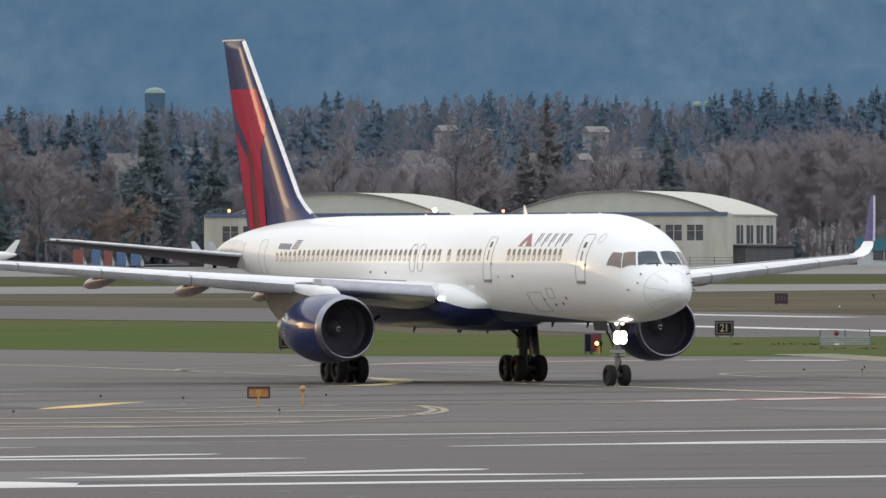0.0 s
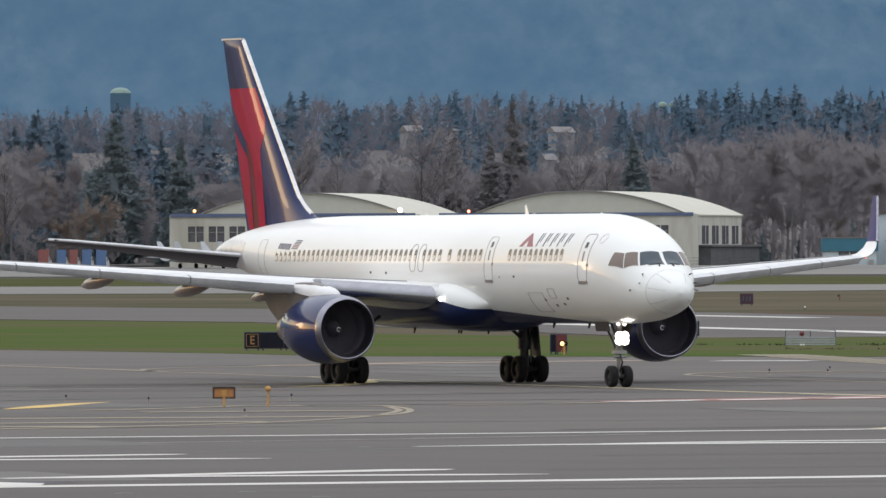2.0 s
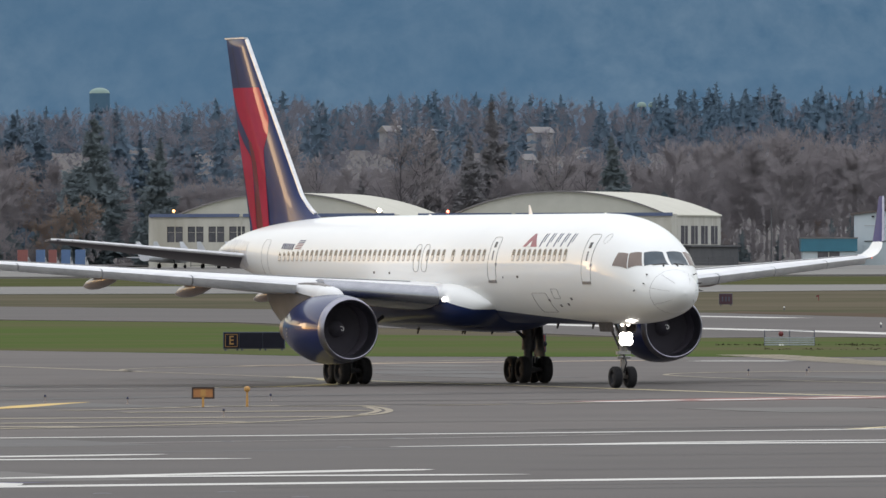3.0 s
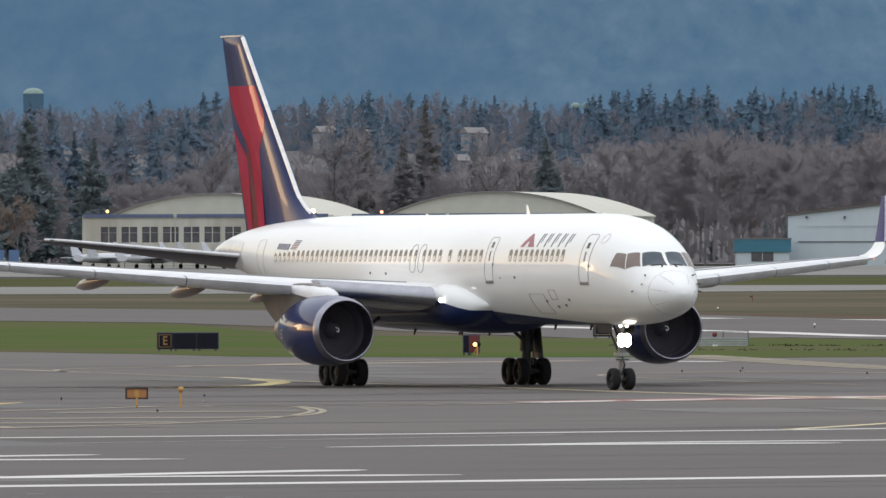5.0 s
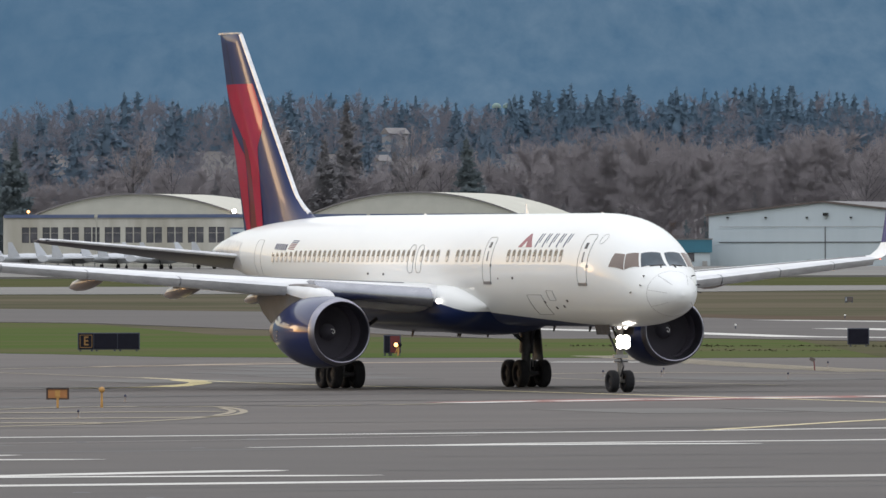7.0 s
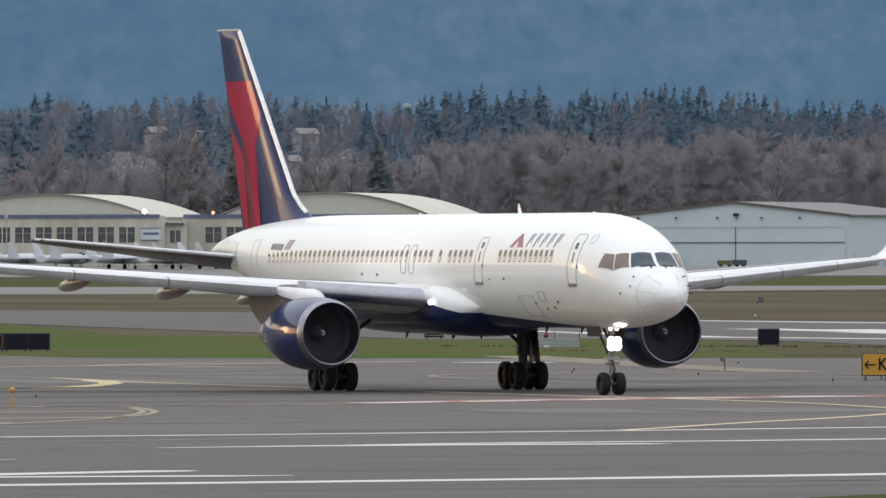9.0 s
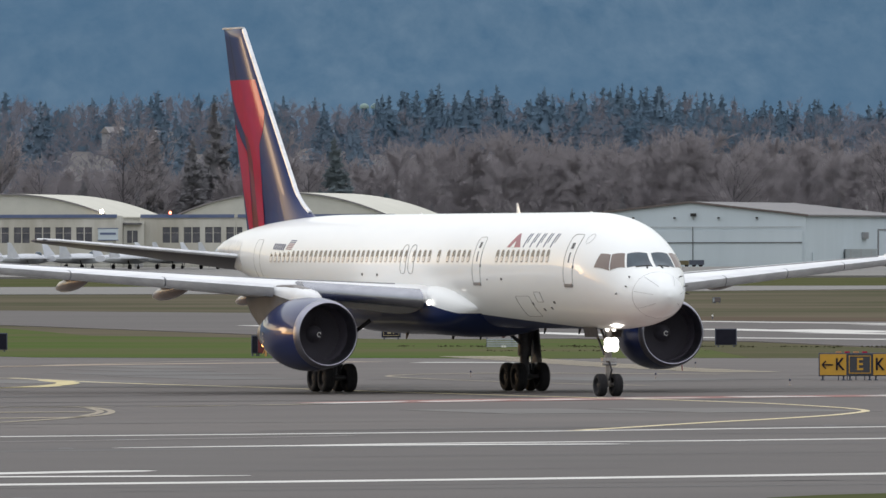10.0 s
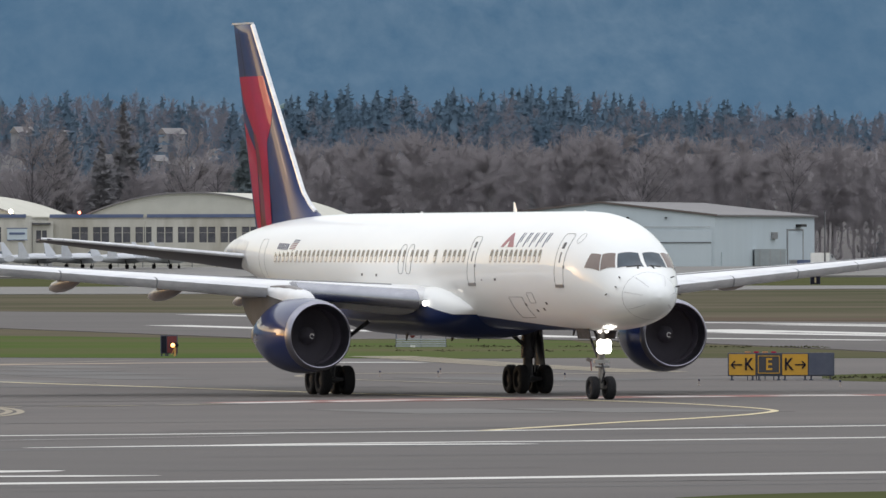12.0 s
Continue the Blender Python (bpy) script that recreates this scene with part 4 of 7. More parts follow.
def build_woods():
    # leaf litter under the trees
    s = Shape()
    ys, xs = [2040, 2150, 2325, 2500, 2650, 2800, 3000, 3300, 3700], [-420, -150, 0, 150, 420]
    s.add([(x, y, land(y) + .25) for y in ys for x in xs], [(j * 5 + i, j * 5 + i + 1, j * 5 + i + 6, j * 5 + i + 5) for j in range(len(ys) - 1) for i in range(4)])
    tagged(solid("woodland_floor", s, mat("leaf_litter", (.085, .076, .074), .95, second=(.066, .060, .060), scale=.06, bump=.5, bump_scale=1), 60), "dark leaf litter under the winter woods", "ground", kind="structure")
    rng = np.random.default_rng(7)
    bare = [bare_tree(rng, 26, rng.uniform(.24, .36), 4600, 30) for _ in range(6)]
    slim = [bare_tree(rng, 26, rng.uniform(.17, .22), 3700, 26) for _ in range(5)]
    thin = [bare_tree(rng, 26, rng.uniform(.22, .34), 1900, 16) for _ in range(6)]
    firs = [fir_tree(rng, 20, rng.uniform(.15, .24), 70, 16, .065, .42) for _ in range(8)]
    wood, twig, rust, dark = Cloud(), Cloud(), Cloud(), Cloud()

    def wood_top(u):
        """How high the wood behind the hangars stands, as a share of 26 m, along the line of sight x/y = u."""
        return float(np.interp(u, [-.05, -.036, -.030, -.026, -.016, -.012, .000, .008, .014, .020, .024, .034, .044, .052, .062, .085], [.98, .96, .80, .62, .56, .66, .66, .72, .66, .76, .86, .92, .90, .90, .84, .84]))

    # the bare wood behind the hangars: lower and broken to the left, a closed wall to the right
    for i in range(270):
        front = i < 150
        y = rng.uniform(2095, 2200) if front else rng.uniform(2220, 2370)
        u = -.048 + .134 * ((i * .618034) % 1.0)
        closed = u > .019
        if not closed and rng.random() < .15:
            continue
        h = wood_top(u) * rng.uniform(.80, 1.04) * (1.0 if front else 1.02)
        v = (slim if closed and rng.random() < .6 else bare)[rng.integers(0, 5)] if front else thin[rng.integers(0, 6)]
        a = rng.uniform(0, 6.28)
        wood.tris(place(v[0], u * y, y, land(y) - .2, h, a))
        (rust if rng.random() < .03 else twig).tris(place(v[1], u * y, y, land(y) - .2, h, a))
    for i in range(300):   # low scrub and young firs at the foot of the wood
        y = rng.uniform(2078, 2150)
        x = rng.uniform(-.047, .082) * y
        if rng.random() < .86:
            v = thin[rng.integers(0, 6)]
            (rust if rng.random() < .10 else twig).tris(place(v[1], x, y, land(y) - 3.0, rng.uniform(.25, .52), rng.uniform(0, 6)))
        else:
            dark.tris(place(firs[rng.integers(0, 8)][1], x, y, land(y), rng.uniform(.25, .5), rng.uniform(0, 6)))
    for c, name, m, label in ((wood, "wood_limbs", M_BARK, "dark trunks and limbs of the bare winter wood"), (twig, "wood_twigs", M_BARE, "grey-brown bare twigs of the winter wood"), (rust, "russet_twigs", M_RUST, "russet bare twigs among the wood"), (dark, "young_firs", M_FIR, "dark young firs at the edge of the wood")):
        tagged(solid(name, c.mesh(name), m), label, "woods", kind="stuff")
    coarse = [bare_tree(rng, 26, rng.uniform(.30, .42), 850, 12) for _ in range(6)]
    broad = [fir_tree(rng, 20, rng.uniform(.19, .33), 80, 9, .085, .42) for _ in range(16)]
    # mixed trees on the slope behind, with clumps of taller firs, then the ridge
    slope, fir, far = Cloud(), Cloud(), Cloud()
    clumps = ((-.0355, .0012), (-.0315, .0016), (-.0283, .0012), (-.0215, .0010), (-.0168, .0008), (-.0090, .0014), (-.0068, .0013), (-.0135, .0007), (.0020, .0008), (.0052, .0008), (.0100, .0008), (.0178, .0006), (.0200, .0007))
    for i in range(430):
        y = rng.uniform(2430, 3020)
        u = -.05 + .137 * ((i * .618034) % 1.0)
        v = coarse[rng.integers(0, 6)]
        k = rng.uniform(.46, .72) * (1.0 if y < 2800 else .78) * (.75 if near_house(u) else 1)
        far.tris(place(v[1], u * y, y, land(y) - 1, k, rng.uniform(0, 6)))
    for u0, y0, wide, top in HOUSES:      # bushes before the houses
        for i in range(5):
            y, v = y0 - rng.uniform(25, 80), coarse[rng.integers(0, 6)]
            far.tris(place(v[1], u0 * y + rng.normal(0, wide * .5), y, land(y) - 1, max((top - rng.uniform(1.6, 3.0) - land(y) + 1) / 23, .1), rng.uniform(0, 6)))
            slope.tris(place(broad[rng.integers(0, 16)][1], u0 * y + rng.normal(0, wide * .7), y, land(y) - 1, max((top - rng.uniform(1.8, 3.6) - land(y) + 1) / 20, .1), rng.uniform(0, 6)))
    for u0, wide in clumps:
        for i in range(5):
            y = rng.uniform(2560, 2950)
            u = rng.normal(u0, wide * .6)
            slope.tris(place(broad[rng.integers(0, 16)][1], u * y, y, land(y) - 1, rng.uniform(.62, 1.12) * (1 if y < 2800 else .8), rng.uniform(0, 6)))

    def crest(u):
        """Height in metres of the tallest firs on the ridge along the line of sight u."""
        return float(np.interp(u, [-.052, -.036, -.030, -.020, -.012, -.008, -.0055, .000, .003, .006, .011, .015, .019, .023, .026, .034, .040, .047, .0505, .054, .060, .064, .068, .090],
                               [16.0, 14.5, 14.0, 15.0, 16.5, 19.0, 16.5, 17.5, 18.5, 17.0, 18.5, 17.0, 15.2, 17.2, 19.2, 18.8, 19.6, 18.8, 17.2, 16.0, 15.0, 14.2, 13.4, 12.6]))

    for i in range(900):
        y = rng.uniform(3080, 3420)
        u = -.052 + .141 * ((i * .618034) % 1.0)
        solid_firs = .0215 < u < .060
        top = crest(u)
        if rng.random() > (.86 if solid_firs else .34):
            v = coarse[rng.integers(0, 6)]
            far.tris(place(v[1], u * y, y, land(y) - 2, rng.uniform(.66, .98) * top / 26, rng.uniform(0, 6)))
            continue
        q = rng.random()
        k = top * (rng.uniform(.88, 1.03) if q < .22 else rng.uniform(.52, .84)) / 20
        fir.tris(place(broad[rng.integers(0, 16)][1], u * y, y, land(y) - 1.5, k, rng.uniform(0, 6)))
    for c, name, m, label in ((slope, "slope_firs", M_SLOPE_FIR, "firs in clumps on the slope, haze in their blue-green"), (fir, "ridge_firs", M_FAR_FIR, "dark firs along the ridge, haze in their blue"), (far, "slope_trees", M_FAR_BARE, "bare trees on the slope, haze in their colour")):
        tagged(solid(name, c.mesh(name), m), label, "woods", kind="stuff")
    # trees that stand out singly
    def single(name, x, y, tri, mat_a, mat_b, label, group, s):
        ob = thing(name, (x, y, land(y) - .2), label, "tree", group)
        ca, cb = Cloud(), Cloud()
        ca.tris(tri[0] * s)
        cb.tris(tri[1] * s)
        part("trunk", ca.mesh("trunk"), mat_a, ob)
        part("crown", cb.mesh("crown"), mat_b, ob)
        return ob

    for u, top, wide, y, dark in ((-.0240, 26.0, .26, 2092, 1), (-.0252, 17.5, .27, 2090, 1), (-.0186, 22.5, .22, 2090, 1), (.0183, 22.3, .20, 2062, 1), (.0171, 13.5, .22, 2064, 1), (.0125, 20.0, .17, 2080, 0), (.0035, 24.5, .14, 2100, 0), (.0067, 23.0, .15, 2095, 0), (.0086, 29.0, .14, 2130, 0),
                            (-.0368, 18, .20, 2070, 1), (.0225, 13, .2, 2068, 1), (-.0197, 10, .26, 2056, 1), (-.0022, 15, .18, 2090, 0), (.0262, 11, .22, 2084, 0), (.0418, 13, .16, 2088, 0), (.0595, 12, .17, 2090, 0),
                            (-.0305, 27.0, .25, 2165, 2), (-.0322, 25.0, .27, 2170, 2), (-.0283, 24.5, .24, 2168, 2), (-.0342, 26.0, .24, 2172, 2), (-.0202, 24.0, .15, 2150, 2)):
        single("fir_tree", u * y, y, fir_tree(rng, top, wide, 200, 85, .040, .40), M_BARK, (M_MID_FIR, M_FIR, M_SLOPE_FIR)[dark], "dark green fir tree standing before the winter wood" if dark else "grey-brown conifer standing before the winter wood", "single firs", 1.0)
    for u, top, y in ((-.0089, 22, 2050), (.0012, 24, 2055), (.0030, 23, 2058), (.0139, 24, 2055), (.0163, 20, 2090), (-.0058, 19, 2062), (-.033, 20, 2050), (.051, 22, 2086), (.063, 23, 2088), (.072, 22, 2086)):
        single("bare_tree", u * y, y, bare_tree(rng, top, .36, 2200, 24), M_LIMB, M_BARE, "tall leafless tree with dark branching limbs", "single bare trees", 1.0)
    for u, y, s in ((-.0247, 2046, 11.5), (-.0268, 2050, 9.5), (-.0283, 2052, 7.5), (-.0062, 2050, 7), (.0500, 2080, 9), (.0515, 2082, 7), (.0555, 2082, 6)):
        single("shrub", u * y, y, bare_tree(rng, s, .5, 2600, 22), M_BARK, M_RUST, "russet winter shrub at the field edge", "shrubs", 1.0)


def build_hills():
    s = Shape()
    # unseen flanks are added to both sides, to darken reflections in the gloss paint
    az = sorted({*np.round(np.linspace(-46, -6, 50), 2), *np.round(np.linspace(-6, 9, 151), 2), *np.round(np.linspace(9, 60, 40), 2)})
    rs = np.linspace(3650, 4850, 60)
    vs = []
    for r in rs:
        f = (r - 3650) / 1200
        for a in az:
            x, y = r * math.sin(radians(a)), r * math.cos(radians(a))
            q = noise.noise(Vector((x * .004, y * .004, .3))) * 22 + noise.noise(Vector((x * .013, y * .01, 5))) * 8 + noise.noise(Vector((x * .06, y * .05, 9))) * 4
            vs.append((x, y, 33 + 290 * f**1.15 + q * min(1, f * 3)))
    n = len(az)
    s.add(vs, [(j * n + i, j * n + i + 1, j * n + n + i + 1, j * n + n + i) for j in range(len(rs) - 1) for i in range(n - 1)])
    # the distance haze is put into the base colour as blue
    m = mat("haze_blue_forest_hill", (.058, .115, .178), .95, second=(.096, .155, .215), scale=.10, detail=10, stretch=(1, .22, .22), grime=(.054, .112, .178), grime_scale=.011, bump=1.0, bump_scale=.12, spec=.0)
    tagged(solid("backdrop_hill", s, m, 180), "forested hill filling the distance, haze blue in its colour", "hill", kind="structure")


def build_distant_houses():
    for u, y, w, top in HOUSES:
        base = land(y) - .3
        h = top - base
        b = thing("house", (u * y, y, base), "pale two-storey house among the trees on the slope", "house", "houses on the slope", 20)
        e = h - 1.5
        part("wall", Shape().box((0, 3, e / 2), (w, 6, e)), M_HOUSE, b, "pale painted house wall")
        part("roof", Shape().add([(-w / 2 - .4, -.4, e), (w / 2 + .4, -.4, e), (w / 2 + .4, 6.4, e), (-w / 2 - .4, 6.4, e), (-w / 2 - .4, 3, h), (w / 2 + .4, 3, h)], [(0, 1, 5, 4), (2, 3, 4, 5), (0, 4, 3), (1, 2, 5), (0, 3, 2, 1)]), M_GREYROOF, b, "", 0)
        for q in (-.28, .22):
            part("window", Shape().box((w * q, -.03, e - 1.3), (w * .16, .1, 1.2)), M_HWIN, b)
    tank = mat("pale_green_tank", (.20, .29, .255), .6, second=(.16, .24, .225), scale=.3)
    t = thing("water_tower", (-.0235 * 3440, 3440, land(3440)), "pale green domed water tower above the trees", "tower")
    z = 5.011 + (444 - 163) * 3440 / 21681 - land(3440)
    # tank bodies and legs take the hill's haze blue, to fade into the distance
    body = mat("haze_blue_tank_steel", (.088, .160, .232), .95, second=(.082, .152, .222), scale=.3, spec=.0)
    part("tank", Shape().turn([(z - 5.4, 2.3), (z - 4.8, 2.8), (z + .2, 2.9)], 28, "z"), body, t)
    part("dome", Shape().turn([(z + .2, 2.95), (z + .9, 2.6), (z + 1.4, 1.9), (z + 1.7, 1.0), (z + 1.8, .05)], 28, "z"), tank, t, "pale green dome")
    part("legs", Shape().tube((0, 0, 0), (0, 0, z - 5), .9, n=12).tube((-2, 0, 0), (-2, 0, z - 4.8), .2, n=8).tube((2, 0, 0), (2, 0, z - 4.8), .2, n=8), body, t)
    for u in (.02075, .02165):
        t = thing("storage_dome", (u * 3330, 3330, land(3330)), "pale green domed tank on the ridge", "tank", "ridge tanks")
        z = 5.011 + (444 - 186) * 3330 / 21681 - land(3330)
        part("tank", Shape().turn([(0, .8), (z - .4, .8)], 20, "z"), body, t)
        part("dome", Shape().turn([(z - .4, 1.3), (z, 1.3), (z + .5, 1.1), (z + .9, .6), (z + 1.0, .03)], 20, "z"), tank, t, "pale green dome")


# ---- the airliner: x forwards, y to port, z up, from the ground under the nose gear ----
NOSE = 5.95
F_X = np.array([0, .06, .2, .45, .8, 1.3, 1.7, 2.0, 2.3, 2.8, 3.4, 4.2, 5.2, 6.5, 8.0, 26.5, 28.5, 30.5, 32.5, 34.5, 36.5, 38.5, 40.5, 42.5, 44.5, 45.7, 46.6, 46.96])
F_TOP = np.array([3.45, 3.63, 3.79, 3.97, 4.16, 4.40, 4.64, 4.95, 5.23, 5.55, 5.82, 6.06, 6.23, 6.33, 6.35, 6.35, 6.35, 6.35, 6.35, 6.33, 6.28, 6.20, 6.09, 5.92, 5.66, 5.42, 5.22, 5.08])
F_BOT = np.array([3.45, 3.28, 3.12, 2.96, 2.81, 2.67, 2.58, 2.53, 2.48, 2.42, 2.38, 2.34, 2.32, 2.31, 2.31, 2.31, 2.34, 2.42, 2.56, 2.76, 3.02, 3.33, 3.67, 4.02, 4.36, 4.56, 4.70, 4.85])
F_WIDE = np.array([0, .21, .40, .60, .81, 1.05, 1.22, 1.34, 1.44, 1.57, 1.68, 1.78, 1.85, 1.88, 1.88, 1.88, 1.88, 1.88, 1.87, 1.84, 1.77, 1.66, 1.5, 1.28, .98, .75, .50, .25])


def skin(xn, deg, out=0.0):
    """The point of the fuselage xn metres behind the nose tip, deg degrees from the crown towards starboard."""
    t, b, w = hermite(xn, F_X, F_TOP), hermite(xn, F_X, F_BOT), hermite(xn, F_X, F_WIDE)
    th = radians(deg)
    return Vector((NOSE - xn, -(w + out) * math.sin(th), (t + b) / 2 + ((t - b) / 2 + out) * math.cos(th)))


def angle_at(xn, z):
    """Degrees from the crown at which the skin has height z."""
    t, b = hermite(xn, F_X, F_TOP), hermite(xn, F_X, F_BOT)
    return math.degrees(math.acos(max(-1, min(1, (z - (t + b) / 2) / ((t - b) / 2)))))


def barrel(x0, x1, n=72):
    s = Shape()
    xs = sorted({x0, x1, *[x for x in np.r_[np.linspace(.02, .8, 14), np.linspace(.8, 8, 40), np.linspace(8, 27, 20), np.linspace(27, 46.9, 44), 46.96] if x0 < x < x1]})
    s.loft([[skin(x, a) for a in np.linspace(0, 360, n, endpoint=False)] for x in xs])
    return s


def patch(corners, out=.012, k=8, side=1):
    """A piece of skin between four corners (metres behind the nose, degrees), standing proud by out."""
    s = Shape()
    (a, b, c, d) = [np.array(p, float) for p in corners]
    top, low = [], []
    for i in range(k + 1):
        for j in range(k + 1):
            u, v = i / k, j / k
            q = (1 - u) * (1 - v) * a + u * (1 - v) * b + u * v * c + (1 - u) * v * d
            p, r = skin(q[0], q[1] * side, out), skin(q[0], q[1] * side, -.02)
            top.append(p)
            low.append(r)
    n = k + 1
    s.add(top, [(i * n + j, i * n + j + 1, i * n + n + j + 1, i * n + n + j) for i in range(k) for j in range(k)])
    rim = [i * n for i in range(k)] + [k * n + j for j in range(k)] + [i * n + k for i in range(k, 0, -1)] + [j for j in range(k, 0, -1)]
    m = len(rim)
    s.add([top[i] for i in rim] + [low[i] for i in rim], [(i, (i + 1) % m, (i + 1) % m + m, i + m) for i in range(m)])
    return s


def zbox(x0, x1, z0, z1):
    """Corners of a skin piece from its heights instead of degrees."""
    return [(x0, angle_at(x0, z0)), (x1, angle_at(x1, z0)), (x1, angle_at(x1, z1)), (x0, angle_at(x0, z1))]


def airfoil(le, chord, t, camber=.02, twist=0.0, n=14):
    """A wing section in the x-z plane: leading edge at le, running aft (towards -x)."""
    us = [.5 - .5 * math.cos(math.pi * i / n) for i in range(n + 1)]
    th = lambda u: 5 * t * (.2969 * math.sqrt(u) - .126 * u - .3516 * u * u + .2843 * u**3 - .1036 * u**4)
    ca = lambda u: camber * 4 * u * (1 - u)
    up = [(u, ca(u) + th(u)) for u in us]
    lo = [(u, ca(u) - th(u)) for u in us[1:-1][::-1]]
    c, s_ = math.cos(radians(twist)), math.sin(radians(twist))
    return [Vector((le[0] - chord * (u * c + z * s_ * 0), le[1], le[2] + chord * (z - u * s_))) for u, z in up + lo]


def wing_at(r):
    """Leading edge x, chord and height of the wing r metres from the centre line."""
    le = -(12.3 + (r - 2.2) * .523)
    te = -20.4 if r < 6.6 else -20.4 - (r - 6.6) / 12.6 * 2.75
    return le, le - te, 3.30 + (r - 2.2) * .0835, .135 - .035 * min(r, 19.2) / 19.2


def fin_at(z):
    """Leading and trailing edge x, and half thickness, of the fin at height z."""
    f = (z - 5.6) / (13.35 - 5.6)
    le = -38.77 + (13.35 - z) * .985
    te = -40.99 + (13.35 - z) * .352
    return le, te, .075 * (le - te)


def fin_skin(c, z, out=0.0, side=-1):
    """A point of the fin's side at chord fraction c."""
    le, te, _ = fin_at(z)
    th = 5 * .105 * (.2969 * math.sqrt(max(c, 0)) - .126 * c - .3516 * c * c + .2843 * c**3 - .1036 * c**4) * (le - te)
    return Vector((le - c * (le - te), side * (th + out), z))


def wheel_shape(radius, width):
    """A tyre with rounded shoulders and circumferential grooves, about the y axis."""
    w, r = width / 2, radius
    prof = [(-w * .55, r * .55), (-w * .9, r * .62), (-w, r * .78), (-w * .92, r * .9), (-w * .7, r * .975), (-w * .42, r), (-w * .38, r * .985), (-w * .30, r * .985), (-w * .26, r),
            (-w * .06, r), (-w * .03, r * .985), (w * .03, r * .985), (w * .06, r), (w * .26, r), (w * .30, r * .985), (w * .38, r * .985), (w * .42, r), (w * .7, r * .975), (w * .92, r * .9), (w, r * .78), (w * .9, r * .62), (w * .55, r * .55)]
    return Shape().turn(prof, 40, "y")


def rim_shape(radius, width):
    w, r = width / 2, radius * .56
    s = Shape()
    for k in (-1, 1):
        s.turn([(k * w * .62, r), (k * w * .70, r * .93), (k * w * .40, r * .86), (k * w * .34, r * .45), (k * w * .62, r * .40), (k * w * .66, r * .2), (k * w * .66, .001)], 28, "y")
        for i in range(8):
            t = 2 * math.pi * i / 8
            s.tube((math.sin(t) * r * .65, k * w * .34, math.cos(t) * r * .65), (math.sin(t) * r * .65, k * w * .46, math.cos(t) * r * .65), r * .08, n=6)
    return s


TURNING = []    # (object, place, radius, degrees of toe-in) of wheels, and fans with radius None


def wheel(name, at, radius, width, parent):
    ob = part(name, wheel_shape(radius, width), M_TYRE, parent, "worn black rubber tyre")
    ob.matrix_basis = pose(*at)
    part("rim", rim_shape(radius, width), M_RIM, ob, "alloy wheel rim with shade in its near-black colour")
    TURNING.append((ob, at, radius, 0))
    return ob


def build_windows(jet):
    # cabin windows: one mesh shared by all of one side
    def pane(side, w, h, out):
        s = Shape()
        z0 = 4.84
        ring = []
        for t in np.linspace(0, 2 * math.pi, 16, endpoint=False):
            k = lambda q: math.copysign(abs(q) ** .55, q)
            ring.append((w / 2 * k(math.cos(t)), z0 + h / 2 * k(math.sin(t))))
        pts = []
        for x, z in ring:
            p = skin(15, angle_at(15, z) * side, out)
            pts.append((x, p.y, p.z))
        c = skin(15, angle_at(15, z0) * side, out)
        back = [skin(15, angle_at(15, z) * side, -.01) for _, z in ring]
        low = [(x, b.y, b.z) for (x, _), b in zip(ring, back)]
        n = len(ring)
        s.add(pts + low + [(0, c.y, c.z)], [(i, (i + 1) % n, 2 * n) for i in range(n)] + [(i, (i + 1) % n, (i + 1) % n + n, i + n) for i in range(n)])
        return s

    xs = [-1.06 - .506 * i for i in range(11)] + [-9.04 - .53 * i for i in range(5)] + [-12.14] + [-13.12 - .54 * i for i in range(4)] + [-15.60] + [-16.14 - .511 * i for i in range(29)]
    for side in (1, -1):
        frame_me = pane(side, .33, .48, .006).mesh("cabin_window")
        frame_me.materials.append(M_WINRING)
        pane_me = pane(side, .265, .41, .010).mesh("pane")
        pane_me.materials.append(M_PANE)
        # pale plate over the lower part of each pane
        sh = pane(side, .24, .17, .013)
        sh.v = [(x, skin(15, angle_at(15, z - .10) * side, .012).y, z - .10) for x, y, z in sh.v]
        lower_plate_me = sh.mesh("lower_plate")
        lower_plate_me.materials.append(M_LOWPANE)
        for x in xs:
            xn = NOSE - x
            ob = part("cabin_window", frame_me, M_WINRING, jet)
            # the tail narrows: follow the skin inwards
            shift = abs(skin(xn, angle_at(xn, 4.84)).y) - abs(skin(15, angle_at(15, 4.84)).y)
            ob.matrix_basis = pose(x, -side * shift, 0)
            part("pane", pane_me, M_PANE, ob, "dark cabin window pane")
            part("lower_plate", lower_plate_me, M_LOWPANE, ob, "pale plate low on the window pane")


